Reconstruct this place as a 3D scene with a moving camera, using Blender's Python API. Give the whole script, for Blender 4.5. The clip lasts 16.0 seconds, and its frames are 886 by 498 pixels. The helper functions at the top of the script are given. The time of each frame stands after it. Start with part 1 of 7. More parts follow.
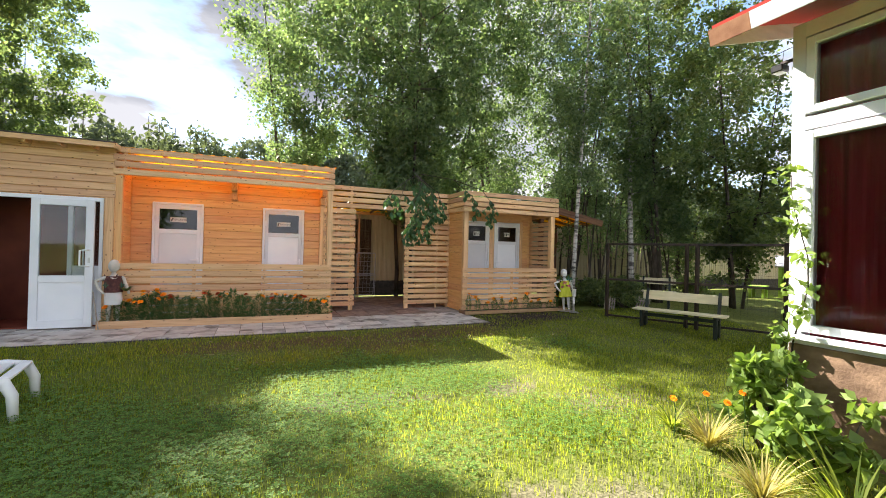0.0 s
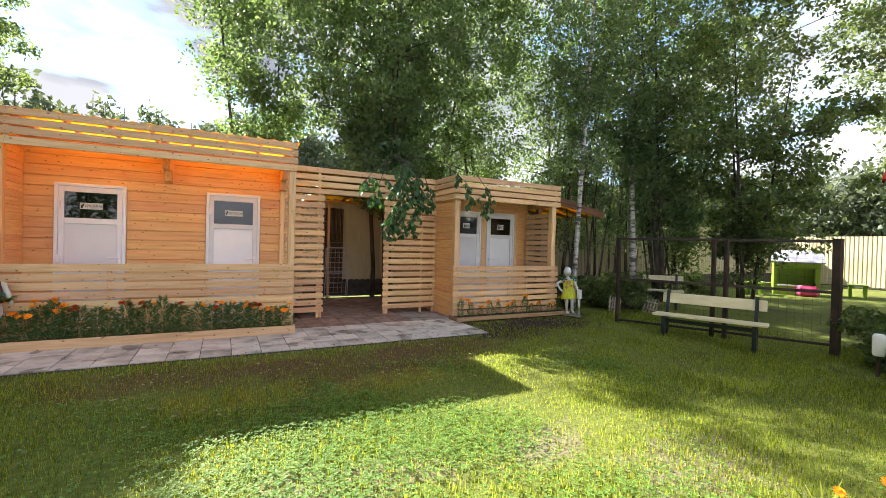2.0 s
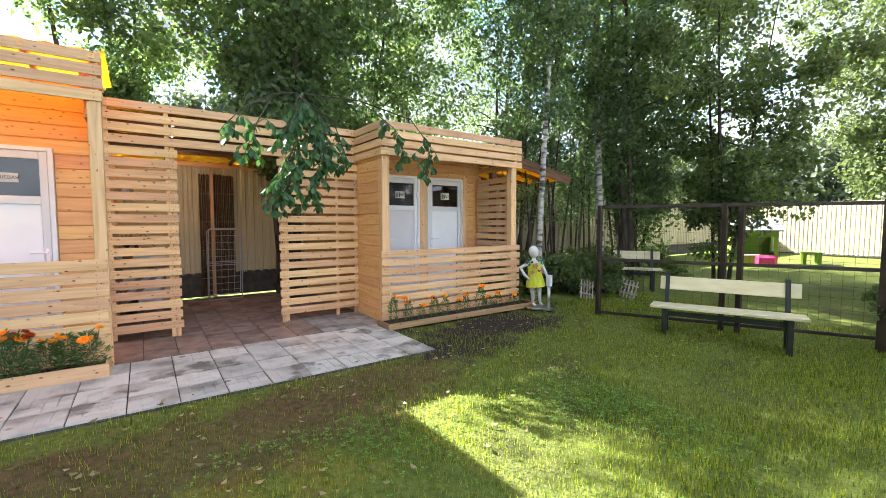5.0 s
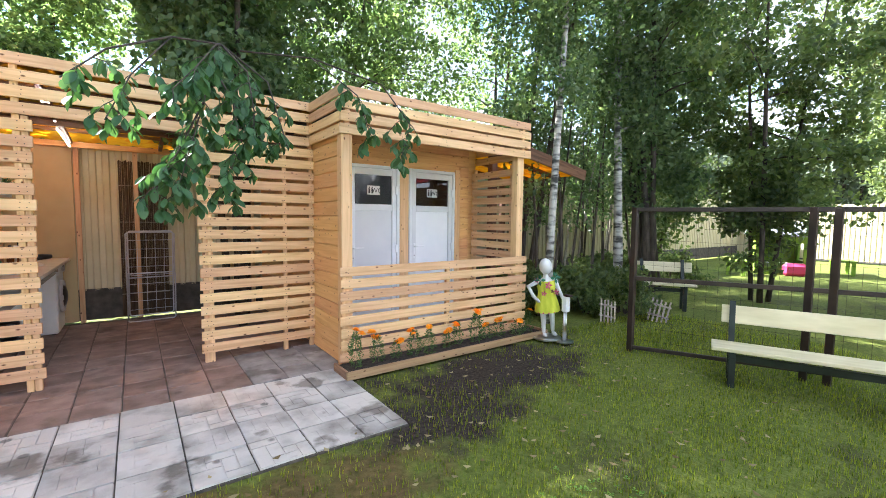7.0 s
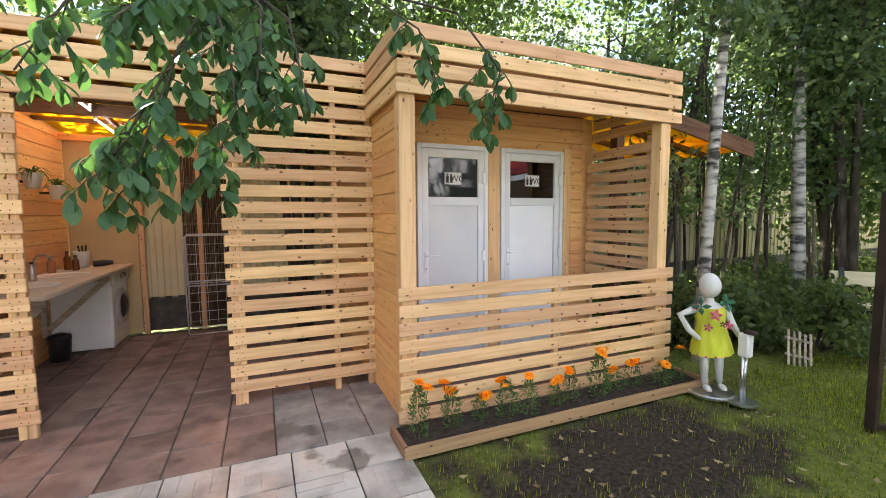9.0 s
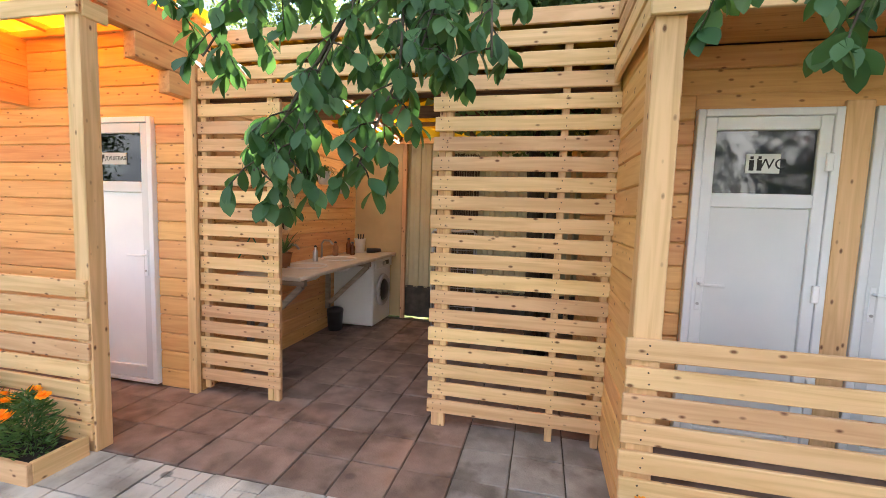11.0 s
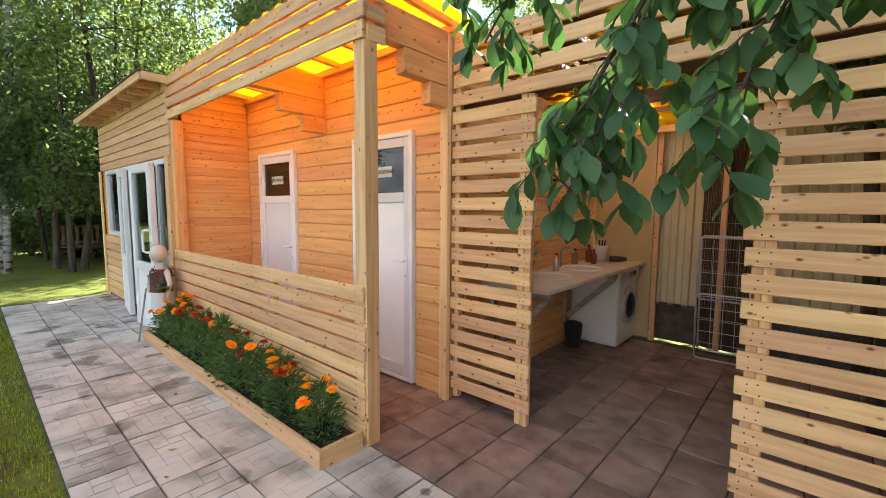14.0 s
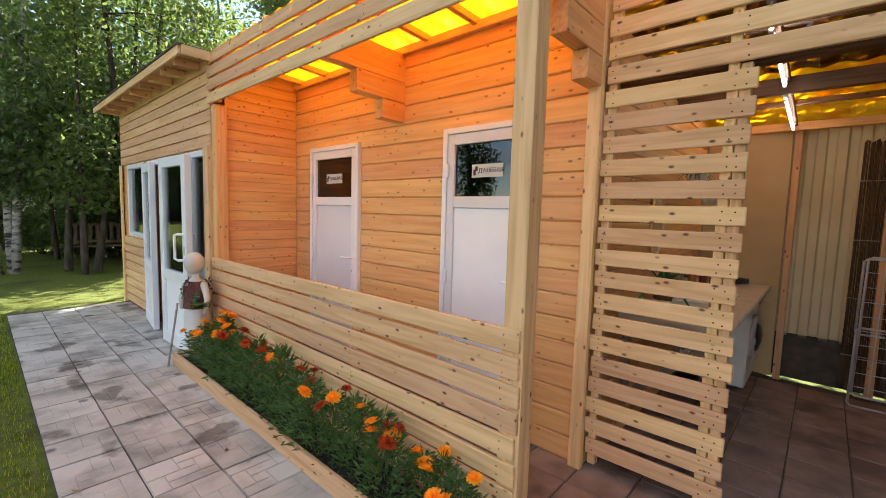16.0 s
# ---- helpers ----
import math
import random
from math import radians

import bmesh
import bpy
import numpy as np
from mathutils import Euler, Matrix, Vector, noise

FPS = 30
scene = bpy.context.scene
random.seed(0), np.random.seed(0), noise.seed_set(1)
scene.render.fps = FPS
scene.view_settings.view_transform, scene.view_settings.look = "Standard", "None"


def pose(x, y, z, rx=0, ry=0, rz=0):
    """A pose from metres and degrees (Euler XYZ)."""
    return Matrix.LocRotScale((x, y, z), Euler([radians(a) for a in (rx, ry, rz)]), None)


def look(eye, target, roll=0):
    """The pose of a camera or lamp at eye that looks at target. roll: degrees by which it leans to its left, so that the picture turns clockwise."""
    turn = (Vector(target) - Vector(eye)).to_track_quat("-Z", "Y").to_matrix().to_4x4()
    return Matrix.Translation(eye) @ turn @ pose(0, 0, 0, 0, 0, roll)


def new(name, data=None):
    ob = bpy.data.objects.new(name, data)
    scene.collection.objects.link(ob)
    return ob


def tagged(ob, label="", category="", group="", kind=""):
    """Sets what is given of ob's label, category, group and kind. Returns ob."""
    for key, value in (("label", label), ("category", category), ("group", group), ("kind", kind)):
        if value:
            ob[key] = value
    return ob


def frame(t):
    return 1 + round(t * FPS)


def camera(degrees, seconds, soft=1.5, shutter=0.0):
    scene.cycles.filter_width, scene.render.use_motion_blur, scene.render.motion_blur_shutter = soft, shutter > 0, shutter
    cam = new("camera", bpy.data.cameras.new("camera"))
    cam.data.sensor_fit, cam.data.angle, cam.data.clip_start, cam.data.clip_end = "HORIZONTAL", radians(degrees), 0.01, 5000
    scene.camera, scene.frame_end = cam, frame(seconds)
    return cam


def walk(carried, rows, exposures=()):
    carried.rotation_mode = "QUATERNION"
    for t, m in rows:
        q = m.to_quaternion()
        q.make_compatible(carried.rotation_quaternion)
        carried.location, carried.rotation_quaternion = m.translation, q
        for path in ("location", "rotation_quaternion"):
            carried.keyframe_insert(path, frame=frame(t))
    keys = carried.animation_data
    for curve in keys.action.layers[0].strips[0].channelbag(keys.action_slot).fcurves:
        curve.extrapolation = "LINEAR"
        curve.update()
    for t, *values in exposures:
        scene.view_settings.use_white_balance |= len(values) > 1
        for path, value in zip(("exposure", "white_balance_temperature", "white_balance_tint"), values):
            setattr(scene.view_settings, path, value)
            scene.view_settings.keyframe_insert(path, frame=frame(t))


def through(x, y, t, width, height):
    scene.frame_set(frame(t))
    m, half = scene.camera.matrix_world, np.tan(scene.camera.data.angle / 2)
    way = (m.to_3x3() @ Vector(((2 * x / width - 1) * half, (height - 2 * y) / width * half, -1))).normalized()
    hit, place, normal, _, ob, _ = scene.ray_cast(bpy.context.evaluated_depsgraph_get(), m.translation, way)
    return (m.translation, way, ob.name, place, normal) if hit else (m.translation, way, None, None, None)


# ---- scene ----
cam = camera(92.7, 16.0, 0.8)
PATH = [
    (0, (0.197, -0.622, 1.297), (0.997, 1.212, 1.312), 1.4),
    (0.5, (0.254, -0.229, 1.298), (1.108, 1.579, 1.324), 1.4),
    (1, (0.339, 0.141, 1.322), (1.221, 1.936, 1.342), 1.7),
    (1.5, (0.38, 0.49, 1.341), (1.273, 2.279, 1.328), 1.7),
    (2, (0.514, 0.812, 1.36), (1.435, 2.587, 1.339), 1.5),
    (2.5, (0.687, 1.105, 1.365), (1.644, 2.861, 1.349), 0.8),
    (3, (0.797, 1.48, 1.366), (1.857, 3.176, 1.351), -0.1),
    (3.5, (1.067, 1.765, 1.335), (2.175, 3.43, 1.312), -0.5),
    (4, (1.296, 2.104, 1.329), (2.431, 3.75, 1.279), 0.1),
    (4.5, (1.495, 2.433, 1.345), (2.637, 4.07, 1.214), 0.1),
    (5, (1.757, 2.69, 1.345), (2.91, 4.318, 1.217), -0.0),
    (5.2, (1.89, 2.762, 1.334), (3.039, 4.395, 1.21), -0.1),
    (7.3, (2.846, 4.052, 1.449), (4.022, 5.663, 1.306), 0.7),
    (7.5, (2.923, 4.156, 1.457), (4.047, 5.804, 1.31), 0.6),
    (8, (3.092, 4.463, 1.449), (4.08, 6.195, 1.297), 0.0),
    (8.5, (3.296, 4.741, 1.447), (4.19, 6.523, 1.288), -0.1),
    (9, (3.476, 5.025, 1.442), (4.261, 6.858, 1.281), -0.3),
    (9.5, (3.636, 5.268, 1.435), (4.122, 7.201, 1.273), -0.1),
    (10, (3.766, 5.456, 1.458), (3.869, 7.446, 1.287), 0.6),
    (10.2, (3.797, 5.541, 1.454), (3.772, 7.534, 1.287), 0.9),
    (12.3, (4.035, 6.031, 1.449), (3.032, 7.748, 1.241), 1.8),
    (12.5, (4.017, 6.028, 1.452), (2.938, 7.699, 1.246), 1.6),
    (13, (3.878, 6.028, 1.464), (2.699, 7.633, 1.278), 1.0),
    (13.5, (3.668, 6.054, 1.478), (2.423, 7.607, 1.287), 0.8),
    (14, (3.464, 6.091, 1.475), (2.145, 7.583, 1.282), 0.4),
    (14.5, (3.197, 6.185, 1.471), (1.848, 7.65, 1.281), 0.7),
    (15, (2.952, 6.185, 1.473), (1.6, 7.648, 1.295), 1.8),
    (15.5, (2.666, 6.127, 1.473), (1.321, 7.598, 1.302), 1.2),
    (16, (2.381, 6.137, 1.49), (1.047, 7.616, 1.313), 1.6),
]
walk(cam, [(t, look(eye, target, roll)) for t, eye, target, roll in PATH],
     [(0, 2.07, 6450, 15), (2, 2.13, 6400, 14), (3.5, 2.38, 6250, 13), (5.2, 2.78, 5950, 12), (7.3, 3.05, 5800, 12), (8, 3.0, 6150, 13), (9, 2.9, 6350, 13), (10, 2.95, 6350, 12), (12.5, 2.85, 6300, 10), (13, 2.58, 6350, 11), (14, 2.52, 6450, 11), (16, 2.25, 6350, 12)])

# ---- light ----
SUN_TO = Vector((-0.62, 1.15, 1.0)).normalized()
sun = new("sun", bpy.data.lights.new("sun", "SUN"))
sun.data.energy, sun.data.angle, sun.data.color = 5.0, radians(0.6), (1.0, 0.945, 0.86)
sun.matrix_world = look((0, 0, 20), Vector((0, 0, 20)) - SUN_TO)
world = bpy.data.worlds.new("sky")
scene.world = world
world.use_nodes = True
wn, wl = world.node_tree.nodes, world.node_tree.links
wn.clear()
sky = wn.new("ShaderNodeTexSky")
sky.sky_type, sky.sun_disc = "NISHITA", False
sky.sun_elevation = math.asin(SUN_TO.z)
sky.sun_rotation = math.atan2(SUN_TO.x, SUN_TO.y)
sky.air_density, sky.dust_density = 1.0, 0.0
w_tc, w_noise, w_ramp = wn.new("ShaderNodeTexCoord"), wn.new("ShaderNodeTexNoise"), wn.new("ShaderNodeValToRGB")
w_map, w_mix = wn.new("ShaderNodeMapping"), wn.new("ShaderNodeMix")
w_map.inputs["Scale"].default_value = (1.0, 1.0, 2.6)
w_map.inputs["Location"].default_value = (0.35, 0.1, 0.0)
w_noise.inputs["Scale"].default_value, w_noise.inputs["Detail"].default_value = 2.6, 7.0
w_noise.inputs["Roughness"].default_value = 0.55
w_ramp.color_ramp.elements[0].position, w_ramp.color_ramp.elements[1].position = 0.41, 0.52
w_mix.data_type = "RGBA"
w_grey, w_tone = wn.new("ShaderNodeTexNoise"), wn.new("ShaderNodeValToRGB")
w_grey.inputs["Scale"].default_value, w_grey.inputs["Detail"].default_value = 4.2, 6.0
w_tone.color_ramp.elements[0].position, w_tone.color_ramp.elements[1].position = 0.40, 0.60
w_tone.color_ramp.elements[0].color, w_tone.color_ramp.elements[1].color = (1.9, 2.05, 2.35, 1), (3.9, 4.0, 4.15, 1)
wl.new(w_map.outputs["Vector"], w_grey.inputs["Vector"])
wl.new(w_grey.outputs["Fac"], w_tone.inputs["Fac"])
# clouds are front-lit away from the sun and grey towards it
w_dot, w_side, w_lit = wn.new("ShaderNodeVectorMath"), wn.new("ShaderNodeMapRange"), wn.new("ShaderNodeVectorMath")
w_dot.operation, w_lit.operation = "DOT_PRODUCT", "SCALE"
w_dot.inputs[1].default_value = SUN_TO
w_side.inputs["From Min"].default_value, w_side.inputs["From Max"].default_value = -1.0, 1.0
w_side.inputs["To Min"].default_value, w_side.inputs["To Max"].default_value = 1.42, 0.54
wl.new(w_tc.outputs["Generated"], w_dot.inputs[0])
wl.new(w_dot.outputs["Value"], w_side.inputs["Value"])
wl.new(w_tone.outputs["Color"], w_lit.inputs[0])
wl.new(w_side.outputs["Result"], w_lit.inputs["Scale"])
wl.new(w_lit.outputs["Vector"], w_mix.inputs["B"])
w_bg, w_out = wn.new("ShaderNodeBackground"), wn.new("ShaderNodeOutputWorld")
w_bg.inputs["Strength"].default_value = 0.09
wl.new(w_tc.outputs["Generated"], w_map.inputs["Vector"])
wl.new(w_map.outputs["Vector"], w_noise.inputs["Vector"])
wl.new(w_noise.outputs["Fac"], w_ramp.inputs["Fac"])
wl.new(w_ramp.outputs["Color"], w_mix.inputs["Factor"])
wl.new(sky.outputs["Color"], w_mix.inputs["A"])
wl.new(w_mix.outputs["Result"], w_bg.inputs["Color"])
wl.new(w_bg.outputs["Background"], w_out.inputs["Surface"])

# ---- materials ----
def material(name):
    m = bpy.data.materials.new(name)
    m.use_nodes = True
    return m, m.node_tree.nodes, m.node_tree.links, m.node_tree.nodes["Principled BSDF"]


def surface(name, dark, light, scale=(6, 6, 6), rough=0.7, bump=0.2, bump_scale=60.0, metal=0.0, shift=True, detail=5.0, contrast=(0.35, 0.68), spec=0.4):
    """A plain two-tone surface: broad variation between two colours, fine relief."""
    m, n, l, b = material(name)
    tc, info, add, mp = n.new("ShaderNodeTexCoord"), n.new("ShaderNodeObjectInfo"), n.new("ShaderNodeVectorMath"), n.new("ShaderNodeMapping")
    mul = n.new("ShaderNodeMath")
    mul.operation, mul.inputs[1].default_value = "MULTIPLY", 37.0 if shift else 0.0
    l.new(info.outputs["Random"], mul.inputs[0])
    l.new(tc.outputs["Object"], add.inputs[0])
    l.new(mul.outputs[0], add.inputs[1])
    l.new(add.outputs[0], mp.inputs["Vector"])
    mp.inputs["Scale"].default_value = scale
    no, ra = n.new("ShaderNodeTexNoise"), n.new("ShaderNodeValToRGB")
    no.inputs["Scale"].default_value, no.inputs["Detail"].default_value = 1.0, detail
    l.new(mp.outputs[0], no.inputs["Vector"])
    ra.color_ramp.elements[0].position, ra.color_ramp.elements[1].position = contrast
    ra.color_ramp.elements[0].color, ra.color_ramp.elements[1].color = (*dark, 1), (*light, 1)
    l.new(no.outputs["Fac"], ra.inputs["Fac"])
    hs, vr = n.new("ShaderNodeHueSaturation"), n.new("ShaderNodeMapRange")
    vr.inputs["To Min"].default_value, vr.inputs["To Max"].default_value = 0.86, 1.12
    l.new(info.outputs["Random"], vr.inputs["Value"])
    if shift:
        l.new(vr.outputs[0], hs.inputs["Value"])
    l.new(ra.outputs["Color"], hs.inputs["Color"])
    l.new(hs.outputs["Color"], b.inputs["Base Color"])
    n2, bp = n.new("ShaderNodeTexNoise"), n.new("ShaderNodeBump")
    n2.inputs["Scale"].default_value, n2.inputs["Detail"].default_value = bump_scale, 4.0
    l.new(add.outputs[0], n2.inputs["Vector"])
    bp.inputs["Strength"].default_value, bp.inputs["Distance"].default_value = bump, 0.01
    l.new(n2.outputs["Fac"], bp.inputs["Height"])
    l.new(bp.outputs["Normal"], b.inputs["Normal"])
    b.inputs["Roughness"].default_value, b.inputs["Metallic"].default_value = rough, metal
    b.inputs["Specular IOR Level"].default_value = spec
    return m


def wood(name, dark, light, knot, rough=0.6, knots=1.0, vary=(0.84, 1.12)):
    """Sawn softwood: grain along local X, knots, and a tone of its own for each board."""
    m, n, l, b = material(name)
    tc, info, add, mp = n.new("ShaderNodeTexCoord"), n.new("ShaderNodeObjectInfo"), n.new("ShaderNodeVectorMath"), n.new("ShaderNodeMapping")
    mul = n.new("ShaderNodeMath")
    mul.operation, mul.inputs[1].default_value = "MULTIPLY", 91.0
    l.new(info.outputs["Random"], mul.inputs[0])
    l.new(tc.outputs["Object"], add.inputs[0])
    l.new(mul.outputs[0], add.inputs[1])
    mp.inputs["Scale"].default_value = (1.3, 22, 22)
    l.new(add.outputs[0], mp.inputs["Vector"])
    no, ra = n.new("ShaderNodeTexNoise"), n.new("ShaderNodeValToRGB")
    no.inputs["Scale"].default_value, no.inputs["Detail"].default_value, no.inputs["Distortion"].default_value = 1.0, 6.0, 1.2
    l.new(mp.outputs[0], no.inputs["Vector"])
    ra.color_ramp.elements[0].position, ra.color_ramp.elements[1].position = 0.3, 0.62
    ra.color_ramp.elements[0].color, ra.color_ramp.elements[1].color = (*dark, 1), (*light, 1)
    l.new(no.outputs["Fac"], ra.inputs["Fac"])
    mk, vo, kr = n.new("ShaderNodeMapping"), n.new("ShaderNodeTexVoronoi"), n.new("ShaderNodeValToRGB")
    mk.inputs["Scale"].default_value = (9.0, 17.0, 17.0)
    l.new(add.outputs[0], mk.inputs["Vector"])
    vo.inputs["Scale"].default_value = 1.0
    l.new(mk.outputs[0], vo.inputs["Vector"])
    kr.color_ramp.elements[0].position, kr.color_ramp.elements[1].position = 0.07, 0.17
    kr.color_ramp.elements[0].color, kr.color_ramp.elements[1].color = (knots, knots, knots, 1), (0, 0, 0, 1)
    l.new(vo.outputs["Distance"], kr.inputs["Fac"])
    mx = n.new("ShaderNodeMix")
    mx.data_type = "RGBA"
    mx.inputs["B"].default_value = (*knot, 1)
    l.new(kr.outputs["Color"], mx.inputs["Factor"])
    l.new(ra.outputs["Color"], mx.inputs["A"])
    hs, vr, hr = n.new("ShaderNodeHueSaturation"), n.new("ShaderNodeMapRange"), n.new("ShaderNodeMapRange")
    vr.inputs["To Min"].default_value, vr.inputs["To Max"].default_value = vary
    hr.inputs["To Min"].default_value, hr.inputs["To Max"].default_value = 0.488, 0.508
    l.new(info.outputs["Random"], vr.inputs["Value"])
    l.new(info.outputs["Random"], hr.inputs["Value"])
    l.new(vr.outputs[0], hs.inputs["Value"])
    l.new(hr.outputs[0], hs.inputs["Hue"])
    l.new(mx.outputs["Result"], hs.inputs["Color"])
    l.new(hs.outputs["Color"], b.inputs["Base Color"])
    bp = n.new("ShaderNodeBump")
    bp.inputs["Strength"].default_value, bp.inputs["Distance"].default_value = 0.25, 0.004
    l.new(no.outputs["Fac"], bp.inputs["Height"])
    l.new(bp.outputs["Normal"], b.inputs["Normal"])
    b.inputs["Roughness"].default_value = rough
    b.inputs["Specular IOR Level"].default_value = 0.35
    return m


def leafy(name, dark, light, through=0.45, tone=0.35):
    """Leaves: each leaf its own tone, gloss on top, light coming through."""
    m, n, l, b = material(name)
    geo, info, ad = n.new("ShaderNodeNewGeometry"), n.new("ShaderNodeObjectInfo"), n.new("ShaderNodeMath")
    ad.operation = "ADD"
    fr = n.new("ShaderNodeMath")
    fr.operation = "FRACT"
    l.new(geo.outputs["Random Per Island"], ad.inputs[0])
    l.new(info.outputs["Random"], ad.inputs[1])
    l.new(ad.outputs[0], fr.inputs[0])
    ra = n.new("ShaderNodeValToRGB")
    ra.color_ramp.elements[0].color, ra.color_ramp.elements[1].color = (*dark, 1), (*light, 1)
    l.new(fr.outputs[0], ra.inputs["Fac"])
    l.new(ra.outputs["Color"], b.inputs["Base Color"])
    b.inputs["Roughness"].default_value = tone
    b.inputs["Specular IOR Level"].default_value = 0.35
    tr, mx = n.new("ShaderNodeBsdfTranslucent"), n.new("ShaderNodeMixShader")
    br = n.new("ShaderNodeMix")
    br.data_type, br.blend_type = "RGBA", "MULTIPLY"
    br.inputs["Factor"].default_value = 1.0
    br.inputs["B"].default_value = (2.05, 2.05, 1.05, 1)
    l.new(ra.outputs["Color"], br.inputs["A"])
    l.new(br.outputs["Result"], tr.inputs["Color"])
    mx.inputs["Fac"].default_value = through
    l.new(b.outputs[0], mx.inputs[1])
    l.new(tr.outputs[0], mx.inputs[2])
    l.new(mx.outputs[0], n["Material Output"].inputs["Surface"])
    return m


def glass(name, tint, rough=0.03, ior=1.5):
    m, n, l, b = material(name)
    tr, gl, mx, fr = n.new("ShaderNodeBsdfTransparent"), n.new("ShaderNodeBsdfGlossy"), n.new("ShaderNodeMixShader"), n.new("ShaderNodeFresnel")
    tr.inputs["Color"].default_value = (*tint, 1)
    gl.inputs["Roughness"].default_value = rough
    fr.inputs["IOR"].default_value = ior
    l.new(fr.outputs[0], mx.inputs["Fac"])
    l.new(tr.outputs[0], mx.inputs[1])
    l.new(gl.outputs[0], mx.inputs[2])
    l.new(mx.outputs[0], n["Material Output"].inputs["Surface"])
    return m


def amber_sheet(name, clean=1.0):
    """Amber polycarbonate roofing: light comes through tinted, leaves and dirt lie on it."""
    m, n, l, b = material(name)
    tr, tl, gl = n.new("ShaderNodeBsdfTransparent"), n.new("ShaderNodeBsdfTranslucent"), n.new("ShaderNodeBsdfGlossy")
    m1, m2 = n.new("ShaderNodeMixShader"), n.new("ShaderNodeMixShader")
    tc, no, ra = n.new("ShaderNodeTexCoord"), n.new("ShaderNodeTexNoise"), n.new("ShaderNodeValToRGB")
    no.inputs["Scale"].default_value, no.inputs["Detail"].default_value = 5.0, 6.0
    l.new(tc.outputs["Object"], no.inputs["Vector"])
    ra.color_ramp.elements[0].position, ra.color_ramp.elements[1].position = 0.40, 0.52
    ra.color_ramp.elements[0].color, ra.color_ramp.elements[1].color = (0.9 * clean ** 2, 0.41 * clean ** 2, 0.03, 1), (clean, 0.61 * clean, 0.045, 1)
    l.new(no.outputs["Fac"], ra.inputs["Fac"])
    l.new(ra.outputs["Color"], tr.inputs["Color"])
    l.new(ra.outputs["Color"], tl.inputs["Color"])
    gl.inputs["Roughness"].default_value = 0.15
    m1.inputs["Fac"].default_value = 0.78
    l.new(tr.outputs[0], m1.inputs[1])
    l.new(tl.outputs[0], m1.inputs[2])
    m2.inputs["Fac"].default_value = 0.05
    l.new(m1.outputs[0], m2.inputs[1])
    l.new(gl.outputs[0], m2.inputs[2])
    l.new(m2.outputs[0], n["Material Output"].inputs["Surface"])
    return m


def lamp_glow(name, colour, power):
    m, n, l, b = material(name)
    b.inputs["Base Color"].default_value = (0.9, 0.9, 0.9, 1)
    b.inputs["Emission Color"].default_value = (*colour, 1)
    b.inputs["Emission Strength"].default_value = power
    return m


